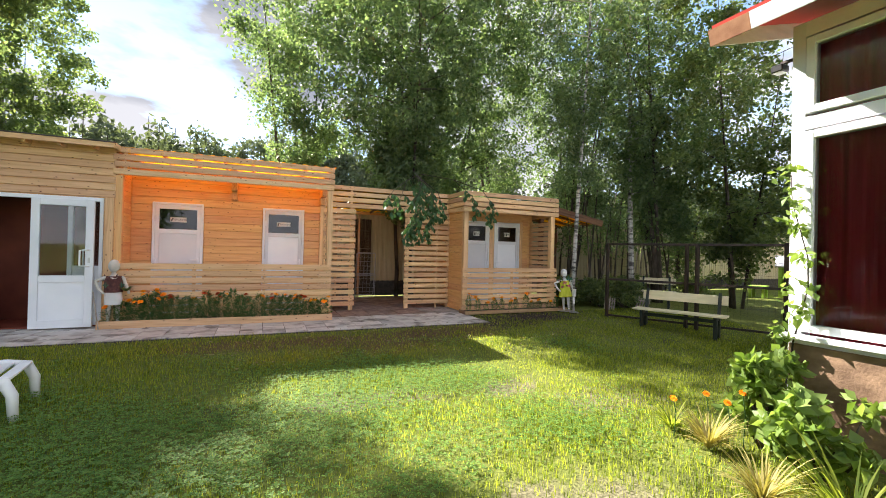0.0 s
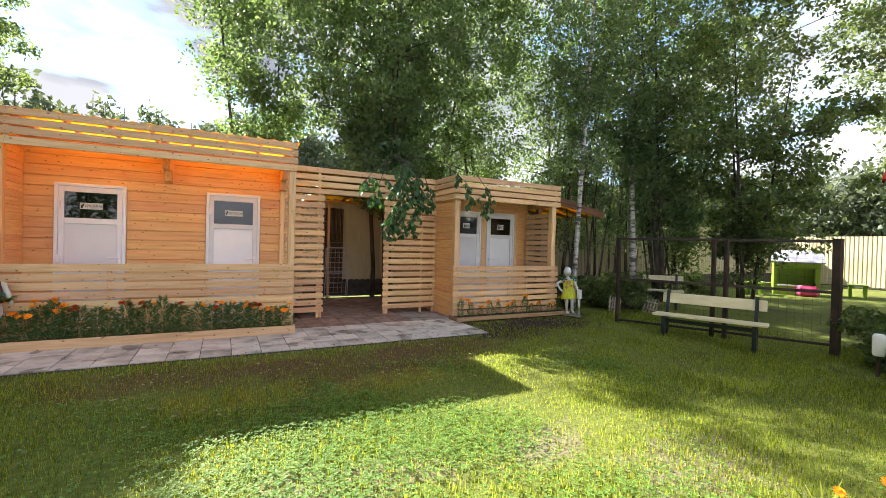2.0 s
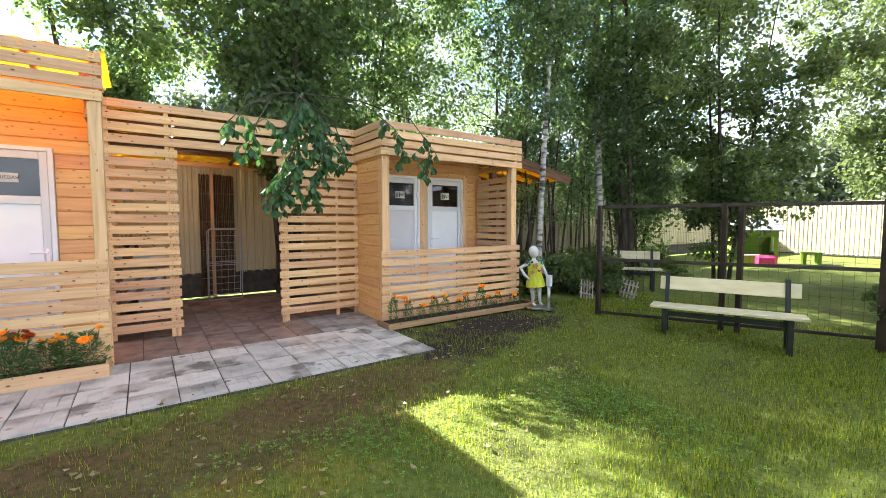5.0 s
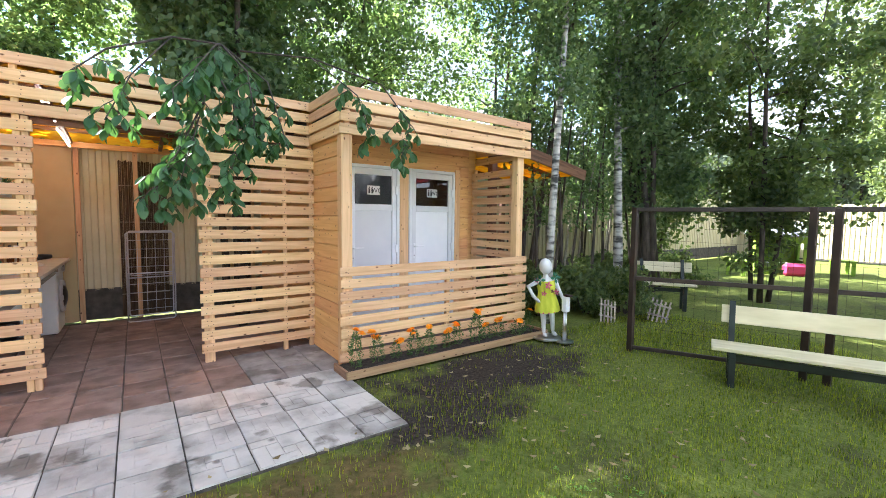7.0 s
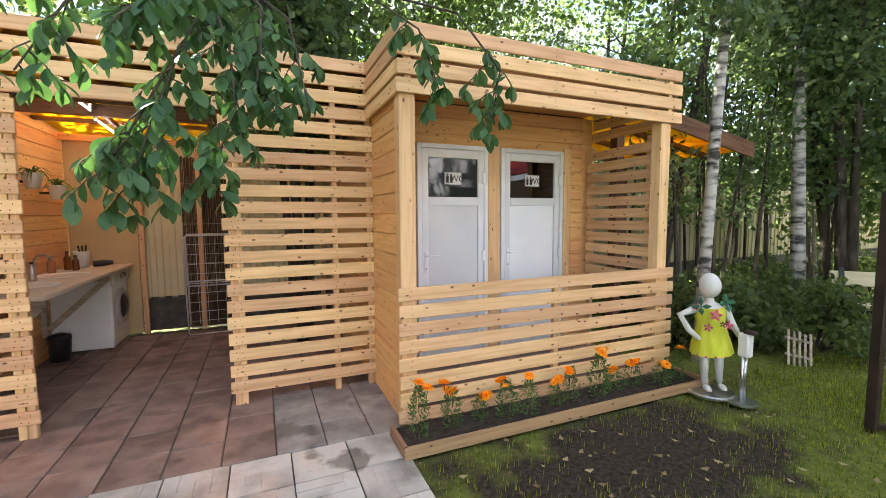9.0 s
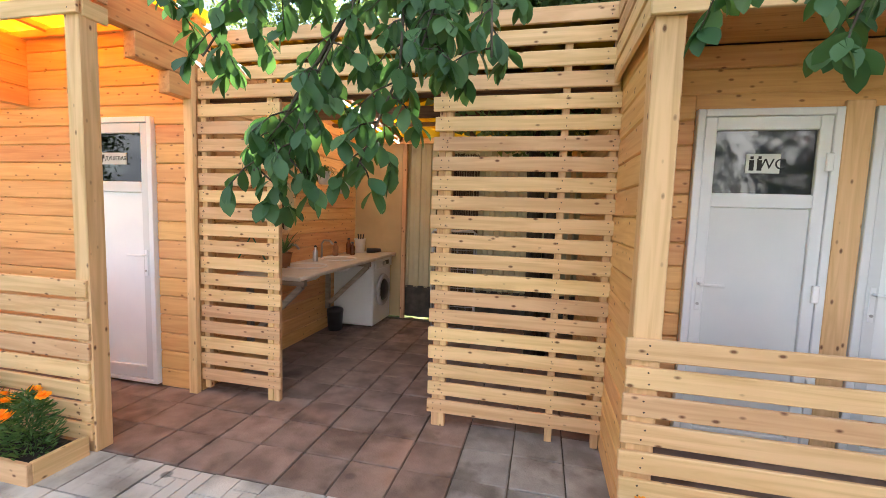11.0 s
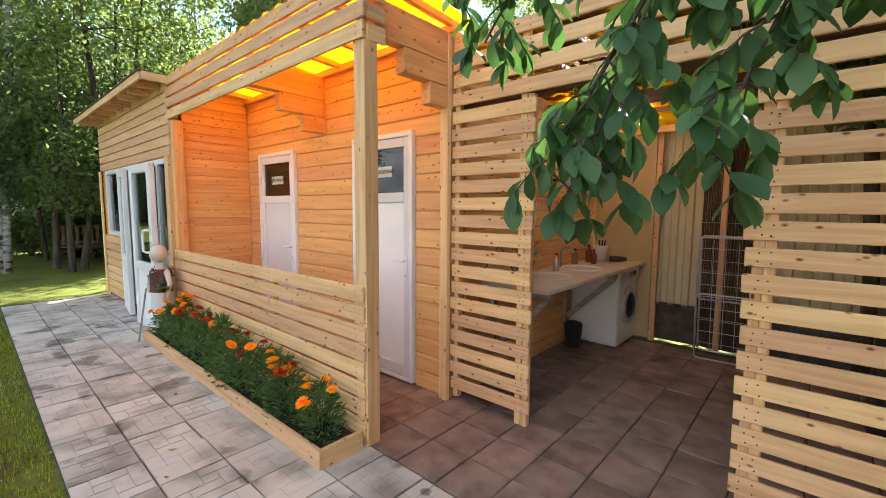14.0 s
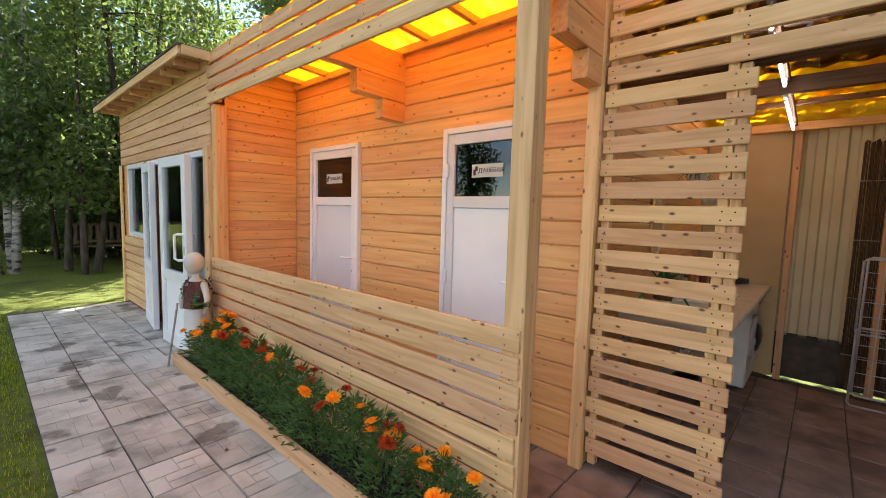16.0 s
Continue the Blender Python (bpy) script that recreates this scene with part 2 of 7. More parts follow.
def lawn_material():
    m, n, l, b = material("lawn")
    tc = n.new("ShaderNodeTexCoord")
    def noise_of(scale, detail, seed):
        mp, no = n.new("ShaderNodeMapping"), n.new("ShaderNodeTexNoise")
        mp.inputs["Location"].default_value = (seed, seed * 2, 0)
        l.new(tc.outputs["Object"], mp.inputs["Vector"])
        l.new(mp.outputs[0], no.inputs["Vector"])
        no.inputs["Scale"].default_value, no.inputs["Detail"].default_value = scale, detail
        return no.outputs["Fac"]
    def ramp(fac, lo, hi, c0, c1):
        ra = n.new("ShaderNodeValToRGB")
        ra.color_ramp.elements[0].position, ra.color_ramp.elements[1].position = lo, hi
        ra.color_ramp.elements[0].color, ra.color_ramp.elements[1].color = (*c0, 1), (*c1, 1)
        l.new(fac, ra.inputs["Fac"])
        return ra.outputs["Color"]
    def blend(fac, a, c):
        mx = n.new("ShaderNodeMix")
        mx.data_type = "RGBA"
        l.new(fac, mx.inputs["Factor"])
        l.new(a, mx.inputs["A"])
        l.new(c, mx.inputs["B"])
        return mx.outputs["Result"]
    def spot(x, y, rx, ry, seed, deep=1.0):
        """A worn patch with a ragged rim round (x, y)."""
        mp, ln, sb = n.new("ShaderNodeMapping"), n.new("ShaderNodeVectorMath"), n.new("ShaderNodeMath")
        mp.vector_type = "POINT"
        mp.inputs["Location"].default_value = (-x / rx, -y / ry, 0)
        mp.inputs["Scale"].default_value = (1 / rx, 1 / ry, 0)
        l.new(tc.outputs["Object"], mp.inputs["Vector"])
        ln.operation = "LENGTH"
        l.new(mp.outputs[0], ln.inputs[0])
        sb.operation, sb.inputs[1].default_value = "MULTIPLY_ADD", 1.6
        l.new(noise_of(3.5, 6, seed), sb.inputs[0])
        l.new(ln.outputs["Value"], sb.inputs[2])
        hv = n.new("ShaderNodeMath")
        hv.operation, hv.inputs[1].default_value = "MULTIPLY", 0.5
        l.new(sb.outputs[0], hv.inputs[0])
        return ramp(hv.outputs[0], 0.66, 0.86, (deep, deep, deep), (0, 0, 0))
    grass = blend(noise_of(1.1, 4, 1), ramp(noise_of(28, 5, 2), 0.3, 0.7, (0.06, 0.09, 0.015), (0.15, 0.185, 0.038)),
                  ramp(noise_of(22, 5, 3), 0.3, 0.7, (0.10, 0.12, 0.022), (0.235, 0.25, 0.055)))
    soil = ramp(noise_of(35, 8, 4), 0.3, 0.7, (0.02, 0.016, 0.012), (0.078, 0.06, 0.046))
    dust = ramp(noise_of(40, 8, 6), 0.3, 0.7, (0.10, 0.085, 0.055), (0.27, 0.23, 0.15))
    rust = ramp(noise_of(20, 8, 5), 0.3, 0.7, (0.07, 0.045, 0.02), (0.17, 0.10, 0.05))
    col = blend(ramp(noise_of(0.9, 6, 7), 0.56, 0.68, (0, 0, 0), (0.5, 0.5, 0.5)), grass, soil)
    for x, y, rx, ry, kind in ((5.5, 6.8, 1.7, 0.8, soil), (2.1, 5.6, 1.9, 0.7, rust), (3.2, 5.95, 1.3, 0.5, rust), (4.6, 6.3, 1.0, 0.5, soil), (1.9, 1.2, 0.9, 0.45, dust), (2.7, 3.3, 0.7, 0.35, dust), (0.2, 5.75, 1.7, 0.5, rust), (1.2, 3.4, 0.8, 0.4, dust), (3.6, 2.6, 0.8, 0.5, dust)):
        col = blend(spot(x, y, rx, ry, x * 3, 1.0 if kind is soil else 0.75), col, kind)
    l.new(col, b.inputs["Base Color"])
    b.inputs["Roughness"].default_value = 0.9
    b.inputs["Specular IOR Level"].default_value = 0.15
    bp = n.new("ShaderNodeBump")
    bp.inputs["Strength"].default_value, bp.inputs["Distance"].default_value = 0.7, 0.03
    l.new(noise_of(45, 6, 9), bp.inputs["Height"])
    l.new(bp.outputs["Normal"], b.inputs["Normal"])
    return m


PINE = wood("pine_planks", (0.61, 0.365, 0.17), (0.785, 0.515, 0.275), (0.17, 0.07, 0.028))
SIDING = wood("pine_siding", (0.64, 0.325, 0.12), (0.78, 0.46, 0.19), (0.26, 0.10, 0.035), 0.5, 0.9, (0.93, 1.06))
EDGING = wood("brown_edging", (0.24, 0.14, 0.075), (0.36, 0.225, 0.125), (0.10, 0.045, 0.02))
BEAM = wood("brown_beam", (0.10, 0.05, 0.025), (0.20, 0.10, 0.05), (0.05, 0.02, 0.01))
GREYWOOD = wood("weathered_wood", (0.26, 0.22, 0.17), (0.42, 0.36, 0.28), (0.12, 0.09, 0.06))
UPVC = surface("white_upvc", (0.77, 0.79, 0.82), (0.83, 0.84, 0.86), (3, 3, 3), 0.35, 0.03, 40)
WHITEPAINT = surface("white_plastic", (0.74, 0.74, 0.73), (0.83, 0.83, 0.82), (4, 4, 4), 0.45, 0.05, 50)
STEEL = surface("steel", (0.45, 0.45, 0.46), (0.62, 0.62, 0.63), (8, 8, 8), 0.3, 0.05, 90, 1.0)
GREYSTEEL = surface("grey_coated_wire", (0.50, 0.48, 0.50), (0.62, 0.60, 0.62), (8, 8, 8), 0.4, 0.03, 90)
DARKMETAL = surface("dark_painted_metal", (0.022, 0.014, 0.011), (0.05, 0.03, 0.022), (5, 5, 5), 0.5, 0.1, 60)
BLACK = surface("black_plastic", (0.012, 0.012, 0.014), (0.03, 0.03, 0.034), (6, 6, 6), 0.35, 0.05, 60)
CREAM = surface("cream_paint", (0.62, 0.55, 0.34), (0.74, 0.67, 0.46), (3, 14, 14), 0.55, 0.12, 40)
REDTILE = surface("reddish_paving", (0.17, 0.115, 0.095), (0.31, 0.225, 0.19), (5, 5, 5), 0.75, 0.35, 90)
GREYTILE = surface("grey_paving", (0.26, 0.235, 0.21), (0.56, 0.525, 0.485), (3.2, 3.2, 3.2), 0.8, 0.4, 90, contrast=(0.3, 0.56))


def stain(m, low, high, depth, drops):
    """Damp blotches and round drops that run on from slab to slab."""
    n, l = m.node_tree.nodes, m.node_tree.links
    b = n["Principled BSDF"]
    geo, no, ra = n.new("ShaderNodeNewGeometry"), n.new("ShaderNodeTexNoise"), n.new("ShaderNodeValToRGB")
    no.inputs["Scale"].default_value, no.inputs["Detail"].default_value = 2.6, 7.0
    l.new(geo.outputs["Position"], no.inputs["Vector"])
    ra.color_ramp.elements[0].position, ra.color_ramp.elements[1].position = low, high
    ra.color_ramp.elements[0].color, ra.color_ramp.elements[1].color = (1, 1, 1, 1), (depth, depth * 0.95, depth * 0.9, 1)
    l.new(no.outputs["Fac"], ra.inputs["Fac"])
    vo, rb = n.new("ShaderNodeTexVoronoi"), n.new("ShaderNodeValToRGB")
    vo.inputs["Scale"].default_value = 3.1
    l.new(geo.outputs["Position"], vo.inputs["Vector"])
    rb.color_ramp.elements[0].position, rb.color_ramp.elements[1].position = 0.07, 0.11
    rb.color_ramp.elements[0].color, rb.color_ramp.elements[1].color = (drops, drops, drops, 1), (1, 1, 1, 1)
    l.new(vo.outputs["Distance"], rb.inputs["Fac"])
    src = b.inputs["Base Color"].links[0].from_socket
    for c in (ra, rb):
        mx = n.new("ShaderNodeMix")
        mx.data_type, mx.blend_type = "RGBA", "MULTIPLY"
        mx.inputs["Factor"].default_value = 1.0
        l.new(src, mx.inputs["A"])
        l.new(c.outputs["Color"], mx.inputs["B"])
        src = mx.outputs["Result"]
    l.new(src, b.inputs["Base Color"])


stain(GREYTILE, 0.58, 0.64, 0.45, 0.4)
GREYSLAB = surface("plain_grey_slab", (0.20, 0.18, 0.17), (0.38, 0.35, 0.335), (5, 5, 5), 0.75, 0.4, 90)
stain(GREYSLAB, 0.55, 0.63, 0.55, 0.5)
stain(REDTILE, 0.56, 0.66, 0.68, 0.75)
JOINT = surface("sand_joint", (0.07, 0.06, 0.05), (0.13, 0.11, 0.09), (20, 20, 20), 0.95, 0.4, 120)
SOIL = surface("bed_soil", (0.018, 0.014, 0.011), (0.06, 0.045, 0.034), (25, 25, 25), 0.95, 1.0, 60)
SHEET = surface("cream_profiled_steel", (0.47, 0.40, 0.24), (0.56, 0.49, 0.32), (0.7, 0.7, 1.5), 0.5, 0.04, 30)
PLINTH = surface("dark_plinth", (0.05, 0.045, 0.04), (0.11, 0.095, 0.08), (9, 9, 9), 0.85, 0.4, 60)
PANEL = surface("buff_panel", (0.50, 0.37, 0.19), (0.60, 0.46, 0.25), (2, 2, 2), 0.6, 0.05, 60)
AMBER = amber_sheet("amber_polycarbonate")
OLDAMBER = amber_sheet("weathered_amber", 0.5)
REED = surface("dark_reed", (0.05, 0.03, 0.018), (0.13, 0.085, 0.05), (30, 30, 3), 0.85, 0.3, 60)
DARKPAINT = surface("dark_green_paint", (0.010, 0.016, 0.014), (0.025, 0.034, 0.03), (5, 5, 5), 0.5, 0.1, 60)
DARKROOF = surface("dark_roofing", (0.05, 0.04, 0.035), (0.10, 0.08, 0.07), (5, 5, 5), 0.8, 0.2, 60)
REDROOF = surface("red_steel_roof", (0.42, 0.03, 0.02), (0.55, 0.05, 0.03), (2, 2, 2), 0.45, 0.05, 40)
CURTAIN = surface("red_curtain", (0.30, 0.014, 0.028), (0.50, 0.035, 0.06), (14, 14, 0.6), 0.85, 0.15, 120)
REDWALL = surface("red_brown_room", (0.16, 0.035, 0.018), (0.26, 0.06, 0.03), (2, 2, 2), 0.7, 0.1, 50)
BROWNBASE = surface("brown_base", (0.12, 0.07, 0.04), (0.24, 0.15, 0.09), (6, 6, 10), 0.8, 0.4, 50)
WORKTOP = surface("pale_worktop", (0.58, 0.50, 0.40), (0.70, 0.62, 0.52), (4, 14, 4), 0.35, 0.02, 50)
APPLIANCE = surface("white_enamel", (0.72, 0.72, 0.72), (0.79, 0.79, 0.79), (2, 2, 2), 0.3, 0.01, 50)
TERRACOTTA = surface("clay_pot", (0.30, 0.13, 0.06), (0.42, 0.2, 0.1), (9, 9, 9), 0.8, 0.2, 60)
BROWNGLASS = surface("brown_bottle", (0.10, 0.03, 0.012), (0.2, 0.06, 0.02), (5, 5, 5), 0.15, 0.0, 50)
ROSE = surface("rose_flower", (0.45, 0.05, 0.12), (0.7, 0.14, 0.25), (30, 30, 30), 0.7, 0.3, 90)
LIME = surface("lime_cloth", (0.45, 0.50, 0.03), (0.60, 0.62, 0.06), (20, 20, 4), 0.8, 0.3, 120)
FIGURE = surface("white_figure", (0.72, 0.72, 0.71), (0.80, 0.80, 0.79), (5, 5, 5), 0.45, 0.03, 40)
FIGUREDRESS = surface("pale_figure", (0.60, 0.56, 0.48), (0.72, 0.68, 0.6), (8, 8, 8), 0.6, 0.05, 40)
DARKGREEN = surface("green_cloth", (0.02, 0.10, 0.05), (0.05, 0.2, 0.11), (20, 20, 20), 0.7, 0.4, 90)
MAROON = surface("maroon_cloth", (0.06, 0.02, 0.02), (0.14, 0.05, 0.04), (25, 25, 25), 0.8, 0.4, 90)
MINT = surface("mint_plastic", (0.25, 0.58, 0.48), (0.33, 0.68, 0.57), (5, 5, 5), 0.4, 0.0, 50)
TOYGREEN = surface("lime_plastic", (0.20, 0.33, 0.025), (0.27, 0.40, 0.05), (3, 3, 3), 0.5, 0.0, 50)
TOYPINK = surface("pink_plastic", (0.62, 0.04, 0.14), (0.7, 0.07, 0.2), (3, 3, 3), 0.5, 0.0, 50)
TOYGREY = surface("grey_plastic", (0.25, 0.25, 0.28), (0.34, 0.34, 0.37), (3, 3, 3), 0.5, 0.0, 50)
SIGN = surface("sign_silver", (0.62, 0.63, 0.60), (0.74, 0.75, 0.72), (6, 6, 6), 0.4, 0.0, 50)
INK = surface("sign_ink", (0.01, 0.01, 0.01), (0.02, 0.02, 0.02), (6, 6, 6), 0.6, 0.0, 50)
BARK = surface("dark_bark", (0.035, 0.027, 0.02), (0.11, 0.085, 0.065), (14, 14, 3), 0.9, 0.8, 40)
BIRCHBARK = surface("birch_bark", (0.06, 0.055, 0.05), (0.50, 0.475, 0.43), (5, 5, 14), 0.8, 0.5, 50, contrast=(0.38, 0.56))
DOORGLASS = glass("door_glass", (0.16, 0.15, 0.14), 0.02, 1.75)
CLEARGLASS = glass("window_glass", (0.88, 0.90, 0.90))
CLOVER = leafy("clover_leaves", (0.065, 0.15, 0.025), (0.19, 0.31, 0.06), 0.35, 0.6)
TUBE = lamp_glow("led_tube", (1.0, 0.95, 0.85), 6.0)
LAWN = lawn_material()
GRASS = leafy("grass_blades", (0.065, 0.11, 0.016), (0.31, 0.34, 0.052), 0.62, 0.6)
LEAF = leafy("tree_leaves", (0.06, 0.105, 0.054), (0.17, 0.228, 0.12), 0.53, 0.32)
DARKLEAF = leafy("dark_leaves", (0.062, 0.10, 0.045), (0.165, 0.205, 0.09), 0.56, 0.38)
PALELEAF = leafy("birch_leaves", (0.085, 0.12, 0.055), (0.17, 0.205, 0.10), 0.4, 0.5)
FARLEAF = leafy("far_leaves", (0.075, 0.10, 0.065), (0.14, 0.17, 0.11), 0.25, 0.6)
NEARLEAF = leafy("broad_leaves", (0.036, 0.094, 0.038), (0.085, 0.168, 0.066), 0.28, 0.45)
HERB = leafy("flower_foliage", (0.042, 0.10, 0.034), (0.11, 0.185, 0.066), 0.35, 0.6)
PETAL = leafy("orange_petals", (0.84, 0.28, 0.01), (0.94, 0.47, 0.025), 0.25, 0.7)
RUSSET = leafy("russet_petals", (0.30, 0.025, 0.01), (0.55, 0.10, 0.02), 0.2, 0.7)
VINE = leafy("vine_leaves", (0.10, 0.17, 0.03), (0.22, 0.30, 0.08), 0.35, 0.5)
DRYGRASS = leafy("dry_grass", (0.22, 0.19, 0.06), (0.42, 0.36, 0.13), 0.3, 0.7)
LITTER = leafy("fallen_leaves", (0.12, 0.08, 0.03), (0.36, 0.30, 0.16), 0.1, 0.7)

# ---- building blocks ----
def finish(name, me, mat, parent=None, label="", m=None):
    ob = new(name, me)
    if mat is not None and not me.materials:
        me.materials.append(mat)
    if parent is not None:
        ob.parent = parent
    if m is not None:
        ob.matrix_local = m
    if label:
        ob["label"] = label
    return ob


def part(name, bm, mat, parent=None, label="", m=None, smooth=False):
    me = bpy.data.meshes.new(name)
    if smooth:
        for f in bm.faces:
            f.smooth = True
    bm.to_mesh(me)
    bm.free()
    return finish(name, me, mat, parent, label, m)


def thing(name, label, category, m=None, group="", kind=""):
    ob = new(name)
    ob.empty_display_size = 0.1
    if m is not None:
        ob.matrix_world = m
    return tagged(ob, label, category, group, kind)


def add_box(bm, x0, x1, y0, y1, z0, z1, m=None, bevel=0.0):
    vs = [bm.verts.new((x, y, z)) for x in (x0, x1) for y in (y0, y1) for z in (z0, z1)]
    fs = [bm.faces.new([vs[i] for i in f]) for f in ((0, 1, 3, 2), (4, 6, 7, 5), (0, 4, 5, 1), (2, 3, 7, 6), (0, 2, 6, 4), (1, 5, 7, 3))]
    if bevel:
        es = list({e for f in fs for e in f.edges})
        out = bmesh.ops.bevel(bm, geom=es, offset=bevel, segments=1, affect="EDGES", profile=0.5)
        vs = list({v for v in vs if v.is_valid} | set(out["verts"]))
    if m is not None:
        bmesh.ops.transform(bm, matrix=m, verts=vs)
    return vs


def box(name, x0, x1, y0, y1, z0, z1, mat, parent=None, label="", bevel=0.004):
    bm = bmesh.new()
    add_box(bm, x0, x1, y0, y1, z0, z1, None, bevel)
    return part(name, bm, mat, parent, label)


def add_tube(bm, pts, radii, n=8, caps=True):
    """A tapered tube along points."""
    rings, prev = [], None
    for i, p in enumerate(pts):
        p = Vector(p)
        a, c = Vector(pts[max(i - 1, 0)]), Vector(pts[min(i + 1, len(pts) - 1)])
        d = (c - a).normalized()
        u = d.orthogonal().normalized() if prev is None else (prev - d * prev.dot(d)).normalized()
        prev = u
        v = d.cross(u)
        r = radii[i] if isinstance(radii, (list, tuple)) else radii
        rings.append([bm.verts.new(p + (u * math.cos(k * math.tau / n) + v * math.sin(k * math.tau / n)) * r) for k in range(n)])
    for a, c in zip(rings, rings[1:]):
        for k in range(n):
            bm.faces.new((a[k], a[(k + 1) % n], c[(k + 1) % n], c[k]))
    if caps:
        bm.faces.new(rings[0][::-1])
        bm.faces.new(rings[-1])


def add_lathe(bm, profile, n=16, m=None):
    """A turned shape from (radius, height) pairs."""
    rings = []
    for r, z in profile:
        rings.append([bm.verts.new((r * math.cos(k * math.tau / n), r * math.sin(k * math.tau / n), z)) for k in range(n)])
    for a, c in zip(rings, rings[1:]):
        for k in range(n):
            bm.faces.new((a[k], a[(k + 1) % n], c[(k + 1) % n], c[k]))
    bm.faces.new(rings[0][::-1])
    bm.faces.new(rings[-1])
    if m is not None:
        bmesh.ops.transform(bm, matrix=m, verts=[v for r in rings for v in r])


def add_ball(bm, c, r, scale=(1, 1, 1), sub=2):
    bmesh.ops.create_icosphere(bm, subdivisions=sub, radius=r, matrix=Matrix.Translation(c) @ Matrix.Diagonal((*scale, 1)))


BOARD = {}


def board(name, length, height, thick, m, mat, parent, bevel=0.004):
    """One sawn board, long along local X; alike boards share a mesh."""
    key = (round(length, 3), round(height, 3), round(thick, 3), mat.name)
    if key not in BOARD:
        bm = bmesh.new()
        add_box(bm, -length / 2, length / 2, -thick / 2, thick / 2, -height / 2, height / 2, None, bevel)
        me = bpy.data.meshes.new(name)
        bm.to_mesh(me)
        bm.free()
        me.materials.append(mat)
        BOARD[key] = me
    ob = new(name, BOARD[key])
    ob.parent = parent
    ob.matrix_local = m
    return ob


def board_x(name, x0, x1, y, z, height, thick, mat, parent, tilt=0.0):
    return board(name, x1 - x0, height, thick, pose((x0 + x1) / 2, y, z, 0, tilt, 0), mat, parent)


def board_y(name, x, y0, y1, z, height, thick, mat, parent, tilt=0.0):
    return board(name, y1 - y0, height, thick, pose(x, (y0 + y1) / 2, z, 0, tilt, 90), mat, parent)


def upright(name, x, y, z0, z1, wide, thick, mat, parent, turn=0.0):
    """An upright timber; wide across x."""
    return board(name, z1 - z0, wide, thick, pose(x, y, (z0 + z1) / 2, 0, 0, turn) @ pose(0, 0, 0, 0, 90, 0), mat, parent)


def raw(name, verts, faces, mat, parent=None, label=""):
    me = bpy.data.meshes.new(name)
    me.from_pydata(verts, [], faces)
    me.update()
    return finish(name, me, mat, parent, label)


def lettering(name, text, size, m, mat, parent):
    cu = bpy.data.curves.new(name, "FONT")
    cu.body, cu.size, cu.align_x, cu.align_y, cu.extrude = text, size, "CENTER", "CENTER", 0.0008
    tmp = new("lettering_source", cu)
    me = bpy.data.meshes.new_from_object(tmp.evaluated_get(bpy.context.evaluated_depsgraph_get()))
    bpy.data.objects.remove(tmp)
    bpy.data.curves.remove(cu)
    me.materials.clear()
    return finish(name, me, mat, parent, "", m)

rng = np.random.default_rng(7)
rnd = random.Random(11)

# ---- plan ----
FRONT, WALL, WCWALL, BACK = 7.64, 8.51, 8.66, 11.22   # facade line, recessed wall, toilet doors' wall, yard fence
PX0, PX1 = -1.92, 1.47      # shower porch
S1, S2 = (1.43, 2.10), (3.22, 4.37)   # slat screens either side of the utility corner
WX0, WX1 = 4.30, 6.79       # toilet hut
AX0 = -5.48                 # cabin's far corner

# ---- ground ----
def ground_z(x, y):
    """The lawn falls a little away from the paving."""
    s = np.clip((6.2 - np.asarray(y, float)) / 2.6, 0, 1)
    return -0.03 - 0.11 * s * s * (3 - 2 * s)


def ground_sheet():
    n = 90
    def warp(i):
        u = i / n * 2 - 1
        return 16 * u + 900 * u ** 7
    vs, fs = [], []
    for j in range(n + 1):
        for i in range(n + 1):
            x, y = warp(i) + 2, warp(j) + 3
            z = float(ground_z(x, y)) + (0.02 * noise.noise((x * 0.5, y * 0.5, 0)) if y < 6 else 0)
            vs.append((x, y, z))
    for j in range(n):
        for i in range(n):
            a = j * (n + 1) + i
            fs.append((a, a + 1, a + n + 2, a + n + 1))
    ob = raw("ground", vs, fs, LAWN)
    for p in ob.data.polygons:
        p.use_smooth = True
    tagged(ob, "mown green lawn with worn bare patches", "lawn", "", "structure")


ground_sheet()

def tiles(parent, name, x0, x1, y0, y1, px, py, mat, fill=None):
    """Paving slabs of one size in rows, each a little out of true."""
    bm = bmesh.new()
    add_box(bm, -px / 2 + 0.004, px / 2 - 0.004, -py / 2 + 0.004, py / 2 - 0.004, -0.04, 0.0, None, 0.005)
    me = bpy.data.meshes.new(name)
    bm.to_mesh(me)
    bm.free()
    me.materials.append(mat)
    nx, ny = round((x1 - x0) / px), round((y1 - y0) / py)
    for i in range(nx):
        for j in range(ny):
            ob = new(name, fill[rnd.random() < 0.28] if fill else me)
            ob.parent = parent
            ob.matrix_local = pose(x0 + (i + 0.5) * px, y0 + (j + 0.5) * py, rnd.uniform(-0.004, 0.003), rnd.uniform(-0.4, 0.4), rnd.uniform(-0.4, 0.4), 90 * rnd.randrange(4) + rnd.uniform(-0.4, 0.4) if px == py else rnd.uniform(-0.4, 0.4))


